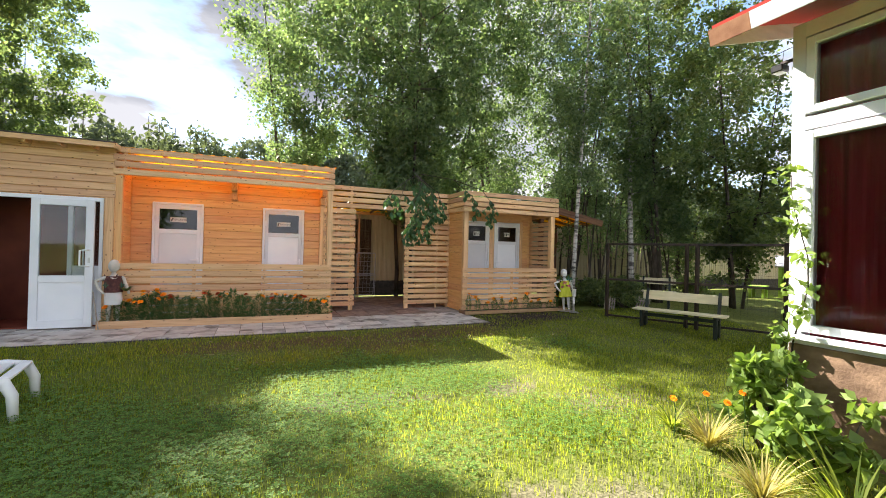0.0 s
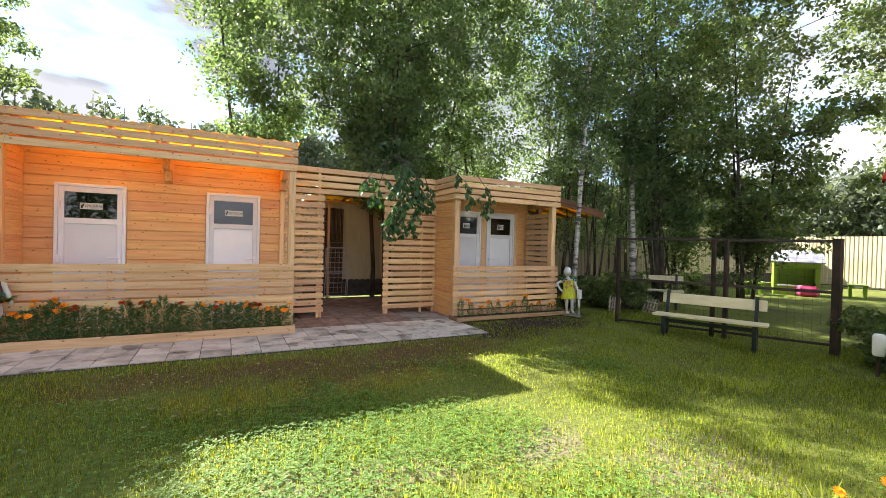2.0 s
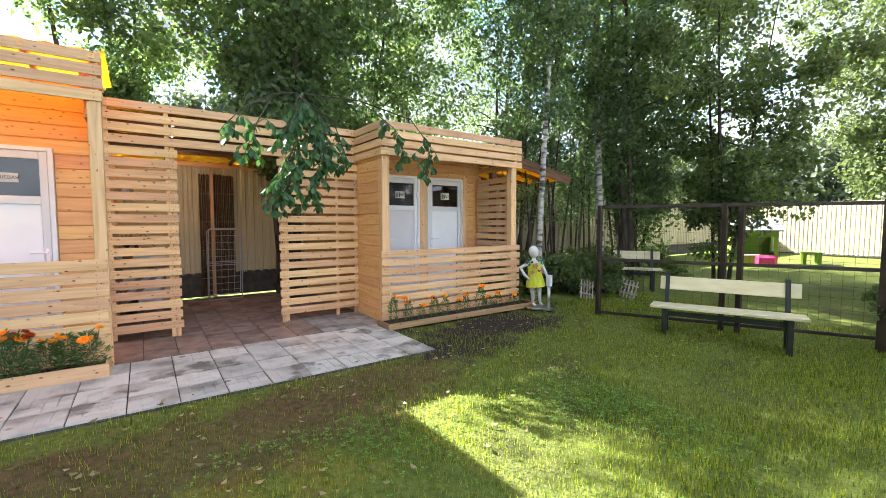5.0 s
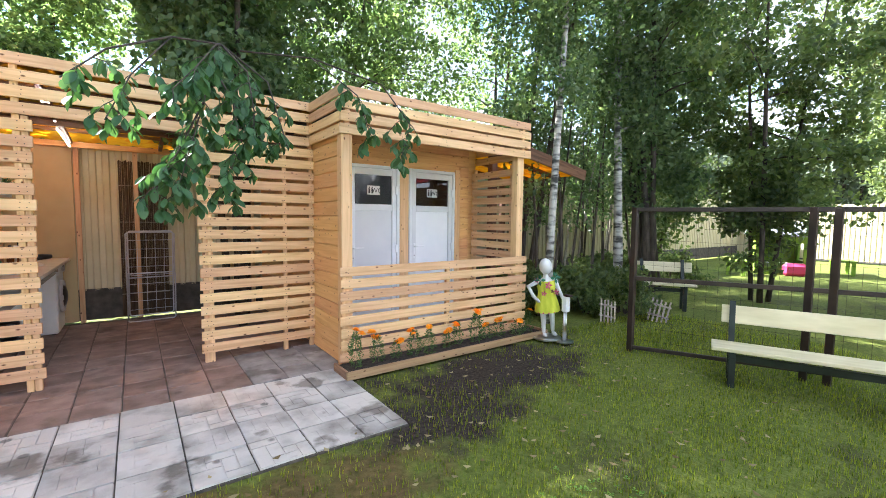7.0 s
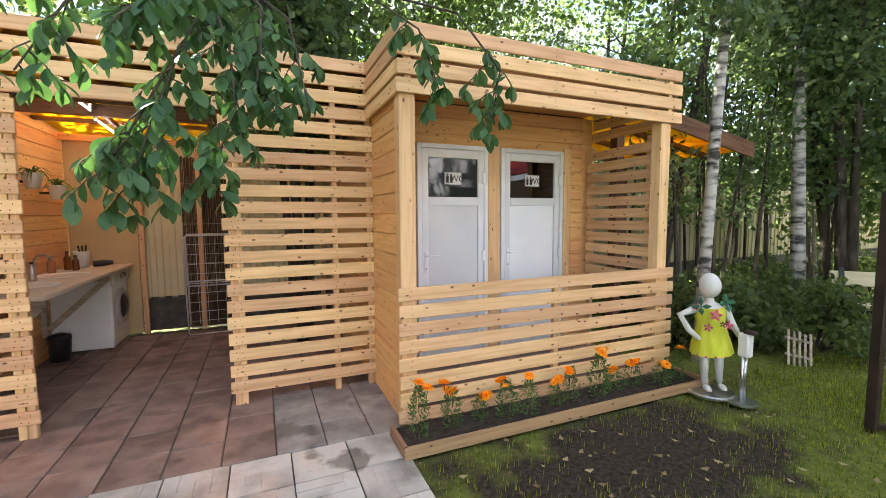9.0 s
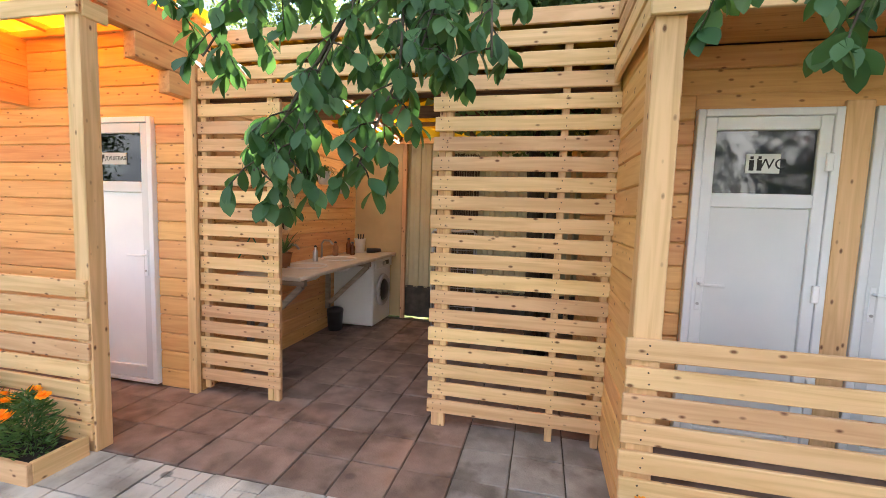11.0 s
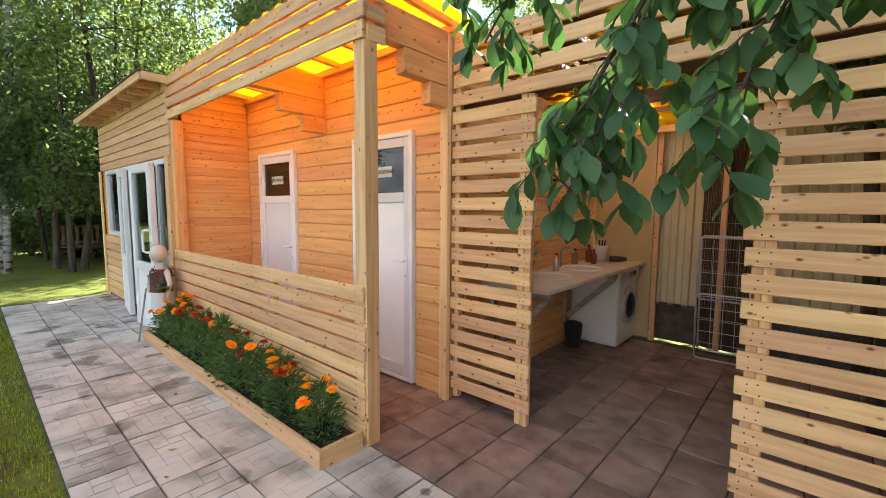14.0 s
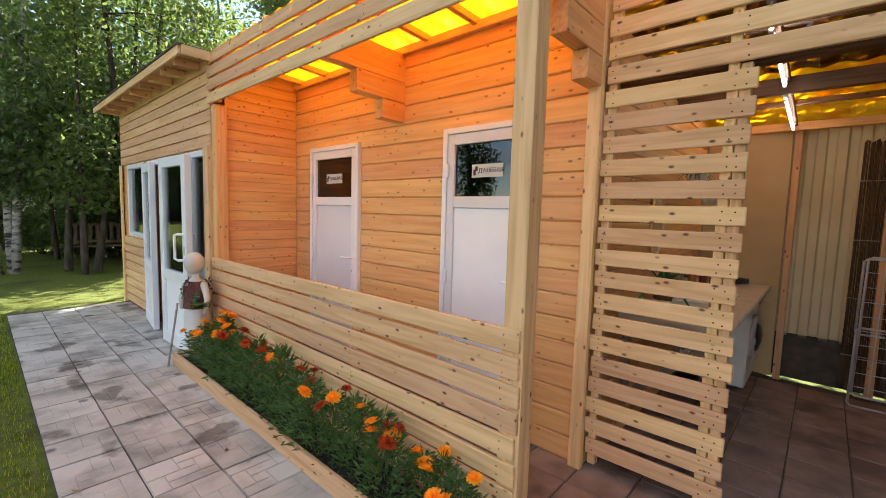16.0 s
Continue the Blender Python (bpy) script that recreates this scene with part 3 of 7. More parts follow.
def brick_slab(px, py, g):
    """A concrete slab moulded to look like laid setts."""
    bm = bmesh.new()
    add_box(bm, -px / 2 + 0.004, px / 2 - 0.004, -py / 2 + 0.004, py / 2 - 0.004, -0.04, -0.006, None)
    for x0, x1, y0, y1 in ((0, 0.5, 0, 0.25), (0.5, 1, 0, 0.5), (0, 0.25, 0.25, 0.75), (0.25, 0.5, 0.25, 0.5), (0.25, 0.75, 0.5, 0.75), (0.75, 1, 0.5, 1), (0, 0.75, 0.75, 1)):
        add_box(bm, (x0 - 0.5) * (px - 0.008) + g, (x1 - 0.5) * (px - 0.008) - g, (y0 - 0.5) * (py - 0.008) + g, (y1 - 0.5) * (py - 0.008) - g, -0.0055, 0.0, None)
    me = bpy.data.meshes.new("slab")
    bm.to_mesh(me)
    bm.free()
    me.materials.append(GREYTILE)
    return me


def siding(parent, along, a0, a1, at, z0, z1, face, openings=(), pitch=0.145, mat=None, edge=0.0085):
    """Rows of lining boards on a wall along x or y; openings are (from, to, bottom, top)."""
    mat = mat or SIDING
    z = z0
    while z < z1 - 0.02:
        h = min(pitch, z1 - z)
        spans = [(a0, a1)]
        for o0, o1, b, t in openings:
            if b < z + h / 2 < t:
                spans = [s for c, d in spans for s in ((c, min(d, o0)), (max(c, o1), d)) if s[1] - s[0] > 0.02]
        for c, d in spans:
            if along == "x":
                board("siding_board", d - c, h - 0.003, 0.022, pose((c + d) / 2, at + face * 0.011, z + h / 2), mat, parent, edge)
            else:
                board("siding_board", d - c, h - 0.003, 0.022, pose(at + face * 0.011, (c + d) / 2, z + h / 2, 0, 0, 90), mat, parent, edge)
        z += pitch


def wall_core(name, x0, x1, y0, y1, z0, z1, openings=(), along="x", mat=None, label="pine-lined timber wall"):
    """A wall with real holes: openings as (from, to, bottom, top)."""
    bm = bmesh.new()
    a0, a1 = (x0, x1) if along == "x" else (y0, y1)
    cuts = sorted(openings)
    at = a0
    def put(c, d, b, t):
        if d - c > 0.001 and t - b > 0.001:
            if along == "x":
                add_box(bm, c, d, y0, y1, b, t)
            else:
                add_box(bm, x0, x1, c, d, b, t)
    for o0, o1, b, t in cuts:
        put(at, o0, z0, z1)
        put(o0, o1, z0, b)
        put(o0, o1, t, z1)
        at = o1
    put(at, a1, z0, z1)
    return tagged(part(name, bm, mat or SIDING), label, "wall", "", "structure")


# ---- shower porch: recessed wall with two doors ----
D1, D2 = (-1.575, -0.765), (0.26, 1.04)
wall_showers = wall_core("wall_showers", PX0, 1.41, WALL, WALL + 0.14, 0, 2.75, [(D1[0], D1[1], 0, 2.085), (D2[0], D2[1], 0, 2.085)], label="orange pine-lined porch wall with two doorways")
wall_showers_side = wall_core("wall_shower_rooms_side", 1.36, 1.41, WALL + 0.145, BACK - 0.06, 0, 2.598, (), "y", label="pine-lined wall beside the utility corner")
wall_cabin_side = wall_core("wall_cabin_side", PX0 - 0.12, PX0, FRONT + 0.005, BACK - 0.06, 0, 2.86, (), "y", label="pine-lined cabin side wall")
wall_cabin_far = wall_core("wall_cabin_far", AX0, AX0 + 0.12, FRONT + 0.125, BACK - 0.06, 0, 2.82, (), "y", label="cabin gable wall")
ADOOR, AWIN = (-4.10, -2.06), (-5.12, -4.25)
wall_cabin_front = wall_core("wall_cabin_front", AX0, PX0, FRONT + 0.022, FRONT + 0.12, 0, 2.82, [(AWIN[0], AWIN[1], 1.02, 2.02), (ADOOR[0], ADOOR[1], 0, 2.02)], label="pine plank cabin front with glazed doorway")
box_in = box("wall_cabin_room", AX0 + 0.12, PX0 - 0.12, 8.55, 8.65, 0.02, 2.7, REDWALL)
tagged(box_in, "red-brown back wall of the cabin room", "wall", "", "structure")
tagged(box("ceiling_cabin", AX0 + 0.12, PX0 - 0.125, FRONT + 0.125, 8.55, 2.7, 2.74, SIDING), "pine ceiling of the cabin room", "ceiling", "", "structure")
tagged(box("floor_cabin", AX0, PX0 - 0.12, FRONT + 0.02, BACK - 0.06, -0.02, 0.02, REDWALL), "red-brown cabin floor", "floor", "", "structure")
tagged(box("wall_showers_back", AX0 + 0.13, 1.41, BACK - 0.055, BACK + 0.12, 0, 2.598, SIDING), "plain timber back wall of the shower rooms", "wall", "", "structure")
tagged(box("ceiling_showers", PX0, 1.41, WALL + 0.145, BACK - 0.06, 2.60, 2.66, DARKROOF), "dark flat roof of the shower rooms", "roof", "", "structure")


def half_glazed_door(name, x0, x1, y, z0, z1, sign, label, hinge=1):
    """White plastic door in its frame: glazed top light with a small sign, solid lower panel."""
    d = thing(name, label, "door", pose(x0, y, z0), "half-glazed white doors", "structure")
    w, h = x1 - x0, z1 - z0
    fr = bmesh.new()
    for b in ((0, 0.042, 0, h), (w - 0.042, w, 0, h), (0.042, w - 0.042, h - 0.042, h), (0.042, w - 0.042, 0, 0.03)):
        add_box(fr, b[0], b[1], -0.03, 0.05, b[2], b[3], None, 0.004)
    part("door_frame", fr, UPVC, d)
    a, c, b, t = 0.045, w - 0.045, 0.035, h - 0.045
    lf = bmesh.new()
    gz0, gz1 = 0.765 * h, t - 0.075
    for q in ((a, a + 0.062, b, t), (c - 0.062, c, b, t), (a + 0.062, c - 0.062, t - 0.075, t), (a + 0.062, c - 0.062, gz0 - 0.08, gz0), (a + 0.062, c - 0.062, b, b + 0.1)):
        add_box(lf, q[0], q[1], -0.022, 0.035, q[2], q[3], None, 0.004)
    leaf = part("door_leaf", lf, UPVC, d)
    box("lower_panel", a + 0.062, c - 0.062, -0.006, 0.02, b + 0.1, gz0 - 0.08, UPVC, leaf)
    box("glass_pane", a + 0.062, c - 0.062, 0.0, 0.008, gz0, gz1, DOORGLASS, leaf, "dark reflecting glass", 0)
    # added black sheet: the room's shade behind the pane, put in as colour
    box("blind", a + 0.062, c - 0.062, 0.05, 0.055, gz0, gz1, BLACK, leaf, "black sheet standing in for the unlit room", 0)
    hb = bmesh.new()
    hx = c - 0.031 if hinge < 0 else a + 0.031
    add_box(hb, hx - 0.014, hx + 0.014, -0.030, -0.022, 0.86, 1.06, None, 0.003)
    sgn = -1 if hinge < 0 else 1
    add_tube(hb, [(hx, -0.025, 1.02), (hx, -0.07, 1.02), (hx + sgn * 0.02, -0.075, 1.02), (hx + sgn * 0.12, -0.072, 1.02)], 0.009, 8)
    part("door_handle", hb, UPVC, leaf, "white lever handle")
    kb = bmesh.new()
    add_tube(kb, [(hx, -0.031, 0.90), (hx, -0.036, 0.90)], 0.009, 10)
    part("lock", kb, STEEL, leaf)
    for hz in (0.25, 1.0, h - 0.3):
        k = bmesh.new()
        xh = w - 0.055 if hinge > 0 else 0.055
        add_box(k, xh - 0.018, xh + 0.018, -0.048, -0.028, hz - 0.05, hz + 0.05, None, 0.005)
        part("hinge", k, UPVC, d)
    cx, cz = (a + c) / 2, gz0 + (gz1 - gz0) * 0.48
    if sign == "WC":
        box("sign", cx - 0.085, cx + 0.085, -0.006, -0.002, cz - 0.055, cz + 0.055, SIGN, leaf, "silver WC sign", 0)
        lettering("sign_letters", "WC", 0.085, pose(cx + 0.042, -0.007, cz - 0.005, 90, 0, 0), INK, leaf)
        for k in (-0.058, -0.018):
            ic = bmesh.new()
            add_box(ic, cx + k - 0.012, cx + k + 0.012, -0.0085, -0.0065, cz - 0.04, cz + 0.02)
            add_box(ic, cx + k - 0.008, cx + k + 0.008, -0.0085, -0.0065, cz + 0.025, cz + 0.041)
            part("sign_mark", ic, INK, leaf)
    else:
        sw = 0.13
        box("sign", cx - sw, cx + sw, -0.006, -0.002, cz - 0.045, cz + 0.045, SIGN, leaf, "silver shower-room sign", 0)
        lettering("sign_letters", "ДУШЕВАЯ", 0.042, pose(cx + 0.03, -0.007, cz, 90, 0, 0), INK, leaf)
        ic = bmesh.new()
        add_box(ic, cx - 0.115, cx - 0.095, -0.0085, -0.0065, cz - 0.03, cz + 0.01)
        add_box(ic, cx - 0.1, cx - 0.08, -0.0085, -0.0065, cz + 0.0, cz + 0.03)
        part("sign_mark", ic, INK, leaf)
    return d


half_glazed_door("door_1", D1[0], D1[1], WALL - 0.025, 0.02, 2.085, "shower", "closed white plastic shower door with small sign", -1)
half_glazed_door("door_2", D2[0], D2[1], WALL - 0.025, 0.02, 2.085, "shower", "closed white plastic shower door with silver sign", -1)


def slat_face(name, label, x0, x1, y, rows, z0, pitch, h, mat=PINE, cat="slat screen", m=None, nails=()):
    t = thing(name, label, cat, m)
    for i in range(rows):
        board_x("plank", x0 + rnd.uniform(-0.012, 0.004), x1 + rnd.uniform(-0.004, 0.012), y, z0 + (i + 0.5) * pitch, h, 0.022, mat, t, rnd.uniform(-0.12, 0.12))
    bm = bmesh.new()
    for x in nails:
        for i in range(rows):
            for dz in (-0.022, 0.022):
                c = Vector((x + rnd.uniform(-0.009, 0.009), y - 0.0122, z0 + (i + 0.5) * pitch + dz + rnd.uniform(-0.006, 0.006)))
                r = 0.0042
                bm.faces.new([bm.verts.new(c + Vector((r * math.cos(a), 0, r * math.sin(a)))) for a in (0, 1.05, 2.09, 3.14, 4.19, 5.24)])
    if nails:
        part("nailing", bm, INK, t)["kind"] = "stuff"
    return t


# porch rail, posts, fascia
rail_1 = slat_face("porch_railing", "low pine slat railing of the shower porch", PX0 - 0.05, PX1, FRONT, 8, 0.065, 0.118, 0.098, cat="railing", nails=(-1.86, -0.8, 0.3, 1.395))
for x in (-1.86, -0.8, 0.3, 1.395):
    upright("batten", x, FRONT + 0.033, 0.0, 0.98, 0.05, 0.04, PINE, rail_1)
post_1 = thing("porch_post", "square pine post at the porch corner", "post")
upright("post", 1.435, FRONT + 0.055, 0.0, 2.44, 0.10, 0.10, PINE, post_1)
fascia_1 = slat_face("porch_fascia", "four pine fascia planks with amber light between", PX0 - 0.02, PX1 + 0.03, FRONT - 0.005, 4, 2.41, 0.115, 0.094, cat="fascia", nails=(-1.8, -0.7, 0.4, 1.44))
for x in (-1.80, 1.44):
    upright("batten", x, FRONT + 0.030, 2.42, 2.84, 0.05, 0.045, PINE, fascia_1)
for i in range(4):
    board_y("side_plank", 1.485, FRONT + 0.02, FRONT + 0.16, 2.41 + (i + 0.5) * 0.115, 0.094, 0.022, PINE, fascia_1)
trim_1 = thing("corner_board", "upright pine board ending the porch wall", "trim")
upright("board", 1.385, WALL - 0.045, 0.0, 2.70, 0.075, 0.045, PINE, trim_1)
trim_2 = thing("corner_board", "upright pine board at the cabin corner", "trim")
upright("board", PX0 + 0.035, FRONT + 0.06, 0.0, 2.41, 0.12, 0.10, SIDING, trim_2)

# amber roof over the porch: rafters, stepped brackets, sheet
def bracket(x, label):
    b = thing("roof_bracket", label, "bracket")
    for y0, z0, z1 in ((7.78, 2.50, 2.72), (8.02, 2.34, 2.50), (8.26, 2.19, 2.34)):
        board_y("bracket_log", x, y0, WALL - 0.002, (z0 + z1) / 2, z1 - z0 - 0.004, 0.09, SIDING, b)
    return b


for x in (-0.24, 1.375):
    bracket(x, "stepped orange log bracket under the porch roof")
rafters = thing("porch_rafters", "thin pine rafters under the amber sheet", "rafter")
for k in range(8):
    x = -1.75 + k * 0.455
    board(name="rafter", length=0.94, height=0.05, thick=0.045, m=pose(x, 8.09, 2.79, 0, 0, 0) @ pose(0, 0, 0, 0, 3.0, 90), mat=SIDING, parent=rafters)
board_x("purlin", PX0, PX1, WALL - 0.035, 2.74, 0.06, 0.05, SIDING, rafters)


def sheet_roof(name, label, x0, x1, y0, y1, z0, z1, mat, ribs=0.19, amp=0.010):
    """A profiled sheet, ribs running down the slope."""
    n = int((x1 - x0) / (ribs / 6))
    vs, fs = [], []
    for i in range(n + 1):
        x = x0 + (x1 - x0) * i / n
        d = amp * math.sin((x - x0) / ribs * math.tau)
        for y, z in ((y0, z0), (y1, z1)):
            vs += [(x, y, z + d), (x, y, z + d + 0.003)]
    for i in range(n):
        a, c = i * 4, i * 4 + 4
        fs += [(a, a + 2, c + 2, c), (a + 1, c + 1, c + 3, a + 3)]
        fs += [(a, c, c + 1, a + 1), (a + 2, a + 3, c + 3, c + 2)]
    ob = raw(name, vs, fs, mat)
    for p in ob.data.polygons:
        p.use_smooth = True
    return tagged(ob, label, "roof", "", "structure")


sheet_roof("roof_porch", "amber translucent porch roofing sheet", PX0 - 0.02, PX1 + 0.06, FRONT - 0.02, WALL + 0.10, 2.855, 2.79, AMBER)

# ---- cabin: plank front, eaves, glazed doors ----
cabin_planks = thing("cabin_cladding", "pine plank cladding above the cabin doors", "cladding")
for i in range(7):
    board_x("plank", AX0 - 0.01, PX0 + 0.005, FRONT + 0.008, 2.03 + (i + 0.5) * 0.115, 0.104, 0.026, PINE, cabin_planks)
for i in range(8):
    board_x("plank", AX0 - 0.01, AWIN[1] + 0.06, FRONT + 0.008, 0.03 + (i + 0.5) * 0.122, 0.104, 0.026, PINE, cabin_planks)
upright("corner_board", AX0 + 0.03, FRONT - 0.018, 0.0, 2.03, 0.09, 0.024, PINE, cabin_planks)
upright("corner_board", ADOOR[1] + 0.075, FRONT - 0.006, 0.0, 2.03, 0.12, 0.05, PINE, cabin_planks)
eaves = thing("cabin_roof", "projecting pine eaves of the cabin", "roof")
bm = bmesh.new()
add_box(bm, AX0 - 0.25, -1.88, 7.40, BACK, 2.83, 2.855, None, 0.004)
part("deck", bm, PINE, eaves)
board_x("eaves_fascia", AX0 - 0.25, -1.88, 7.387, 2.825, 0.085, 0.025, PINE, eaves)
board_y("verge_board", -1.87, 7.40, 7.63, 2.825, 0.085, 0.025, PINE, eaves)
for k in range(9):
    board_y("rafter_end", AX0 + 0.05 + k * 0.41, 7.42, 7.63, 2.79, 0.075, 0.045, PINE, eaves)
box("roofing", AX0 - 0.27, -1.86, 7.36, BACK, 2.858, 2.875, DARKROOF, eaves)


def glazed_leaf(name, w, h, m, label, handle=True, rail=0.38):
    """White plastic door leaf: tall pane over a solid panel, bow handle."""
    d = thing(name, label, "door", m, "cabin glazed doors")
    lf = bmesh.new()
    zr = rail * h
    for q in ((0, 0.1, 0, h), (w - 0.1, w, 0, h), (0.1, w - 0.1, h - 0.1, h), (0.1, w - 0.1, zr - 0.05, zr + 0.05), (0.1, w - 0.1, 0, 0.12)):
        add_box(lf, q[0], q[1], -0.03, 0.03, q[2], q[3], None, 0.004)
    part("stiles_and_rails", lf, UPVC, d)
    box("lower_panel", 0.1, w - 0.1, -0.012, 0.012, 0.12, zr - 0.05, UPVC, d)
    box("glass_pane", 0.1, w - 0.1, -0.004, 0.004, zr + 0.05, h - 0.1, CLEARGLASS, d, "clear glass", 0)
    if handle:
        for s in (-1, 1):
            hb = bmesh.new()
            x = w - 0.05
            add_tube(hb, [(x, s * 0.03, 0.93), (x - 0.02, s * 0.075, 0.93), (x - 0.10, s * 0.08, 0.94), (x - 0.10, s * 0.08, 1.17), (x - 0.02, s * 0.075, 1.18), (x, s * 0.03, 1.18)], 0.013, 8)
            part("bow_handle", hb, UPVC, d, "white bow handle")
        box("lock_plate", w - 0.065, w - 0.035, -0.034, -0.028, 0.98, 1.06, STEEL, d)
    return d


door_frame = thing("door_3", "white plastic cabin door frame with sidelight", "door frame", None, "", "structure")
fr = bmesh.new()
for q in ((ADOOR[0], ADOOR[0] + 0.06, 0.02, 2.02), (ADOOR[1] - 0.05, ADOOR[1], 0.02, 2.02), (ADOOR[0] + 0.06, ADOOR[1] - 0.05, 1.96, 2.02), (-2.50, -2.44, 0.02, 1.96)):
    add_box(fr, q[0], q[1], FRONT + 0.0, FRONT + 0.08, q[2], q[3], None, 0.004)
part("frame", fr, UPVC, door_frame)
box("glass_pane", -2.44, ADOOR[1] - 0.05, FRONT + 0.03, FRONT + 0.038, 0.95, 1.96, CLEARGLASS, door_frame, "clear sidelight glass", 0)
box("lower_panel", -2.44, ADOOR[1] - 0.05, FRONT + 0.02, FRONT + 0.05, 0.02, 0.95, UPVC, door_frame)
glazed_leaf("door_4", 0.74, 1.94, pose(-2.87, FRONT - 0.16, 0.02, 0, 0, 2), "open white glazed door leaf with bow handle", True)
glazed_leaf("door_5", 0.72, 1.94, pose(-4.03, FRONT - 0.05, 0.02, 0, 0, -7), "white glazed door leaf standing ajar", False)
window_1 = thing("window_1", "white plastic cabin window", "window", None, "", "structure")
fr = bmesh.new()
for q in ((AWIN[0], AWIN[0] + 0.06, 1.02, 2.02), (AWIN[1] - 0.06, AWIN[1], 1.02, 2.02), (AWIN[0] + 0.06, AWIN[1] - 0.06, 1.96, 2.02), (AWIN[0] + 0.06, AWIN[1] - 0.06, 1.02, 1.08)):
    add_box(fr, q[0], q[1], FRONT - 0.01, FRONT + 0.07, q[2], q[3], None, 0.004)
part("window_frame", fr, UPVC, window_1)
box("pane", AWIN[0] + 0.06, AWIN[1] - 0.06, FRONT + 0.03, FRONT + 0.036, 1.08, 1.96, CLEARGLASS, window_1, "", 0)

# ---- utility corner ----
screen_1 = slat_face("slat_screen", "narrow pine slat screen beside the utility corner", S1[0], S1[1], WALL - 0.012, 17, 0.085, 0.1235, 0.089, nails=(1.465, 2.015, 2.06))
screen_2 = slat_face("slat_screen", "wide pine slat screen beside the utility corner", S2[0], S2[1], WALL - 0.012, 17, 0.085, 0.1235, 0.089, nails=(3.27, 3.315, 4.02, 4.30))
header = slat_face("slat_header", "long pine planks over the utility opening", S1[0] + 0.01, S2[1] - 0.06, WALL - 0.014, 4, 2.185, 0.1245, 0.091, nails=(1.47, 2.06, 3.29, 4.24))
for x, z0 in ((1.46, 0.03), (2.01, -0.0), (2.06, 0.0)):
    upright("batten", x, WALL + 0.022, z0, 2.20 if x > 2.05 else 2.66, 0.045, 0.045, PINE, screen_1)
for x in (3.27, 3.315, 4.02, 4.30):
    upright("batten", x, WALL + 0.022, 0.0, 2.55, 0.045, 0.045, PINE, screen_2)
frame_posts = thing("opening_frame", "brown timber beams framing the utility roof", "beam")
board_x("beam", 1.42, 4.38, WALL + 0.12, 2.27, 0.12, 0.07, BEAM, frame_posts)
board_x("beam", 1.42, 4.38, 9.95, 2.42, 0.11, 0.06, BEAM, frame_posts)
board_x("beam", 1.42, 4.38, BACK - 0.13, 2.33, 0.07, 0.05, SIDING, frame_posts)
for y, z in ((9.1, 2.55), (10.55, 2.425)):
    board_x("purlin", 1.42, 4.38, y, z, 0.04, 0.05, BEAM, frame_posts)
for x in (2.1, 3.05):
    board_y("rafter", x, WALL + 0.16, BACK - 0.1, 2.46, 0.05, 0.045, BEAM, frame_posts, 5.0)
ZM = 2.63 - 0.24 * (9.93 - WALL - 0.06) / (BACK + 0.06 - WALL)
sheet_roof("roof_utility", "weathered amber sheet over the utility corner", 1.38, 4.42, WALL + 0.06, 9.93, 2.63, ZM, OLDAMBER)
sheet_roof("roof_utility_back", "bright amber sheet along the utility corner's back", 1.38, 4.42, 9.89, BACK + 0.12, ZM + 0.012, 2.40, AMBER)

# ---- toilet hut ----
W1, W2 = (4.765, 5.485), (5.63, 6.375)
wall_wc = wall_core("wall_toilets", WX0 + 0.115, WX1, WCWALL, WCWALL + 0.12, 0, 2.45, [(W1[0], W1[1], 0.04, 2.09), (W2[0], W2[1], 0.04, 2.09)], label="pine-lined wall with two toilet doors")
wall_wc_side = wall_core("wall_toilets_side", WX0 + 0.05, WX0 + 0.11, FRONT + 0.12, BACK - 0.3, 0, 2.45, (), "y", label="pine-lined side wall of the toilet hut")
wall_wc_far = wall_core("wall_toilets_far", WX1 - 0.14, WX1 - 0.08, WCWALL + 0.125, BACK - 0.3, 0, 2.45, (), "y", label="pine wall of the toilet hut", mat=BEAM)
tagged(box("roof_toilets", WX0 - 0.0, WX1 + 0.02, FRONT + 0.03, BACK - 0.3, 2.50, 2.54, DARKROOF), "dark flat roof of the toilet hut", "roof", "", "structure")
tagged(box("ceiling_toilets", WX0 + 0.12, WX1 - 0.1, FRONT + 0.06, WCWALL - 0.005, 2.46, 2.49, SIDING), "pine boarded porch ceiling", "ceiling", "", "structure")
half_glazed_door("door_6", W1[0], W1[1], WCWALL - 0.025, 0.05, 2.085, "WC", "closed white plastic toilet door with WC sign", 1)
half_glazed_door("door_7", W2[0], W2[1], WCWALL - 0.025, 0.05, 2.085, "WC", "closed white plastic toilet door with WC sign", 1)
door_trim = thing("door_trim", "pine boards framing the toilet doors", "trim")
for x, w in (((W1[1] + W2[0]) / 2, W2[0] - W1[1] - 0.012), (W2[1] + 0.055, 0.09)):
    upright("board", x, WCWALL - 0.032, 0.0, 2.12, w, 0.025, PINE, door_trim)
rail_2 = slat_face("toilet_railing", "low pine slat railing before the toilets", WX0 - 0.02, WX1 + 0.01, FRONT, 8, 0.03, 0.119, 0.089, cat="railing", nails=(4.36, 5.56, 6.74))
for x in (4.36, 5.56, 6.74):
    upright("batten", x, FRONT + 0.033, 0.0, 0.96, 0.05, 0.04, PINE, rail_2)
for x, lab in ((WX0 + 0.055, "square pine post of the toilet porch"), (WX1 - 0.11, "square pine post at the toilet porch end")):
    p = thing("porch_post", lab, "post")
    upright("post", x, FRONT + 0.062, 0.0, 2.22, 0.11, 0.10, PINE, p)
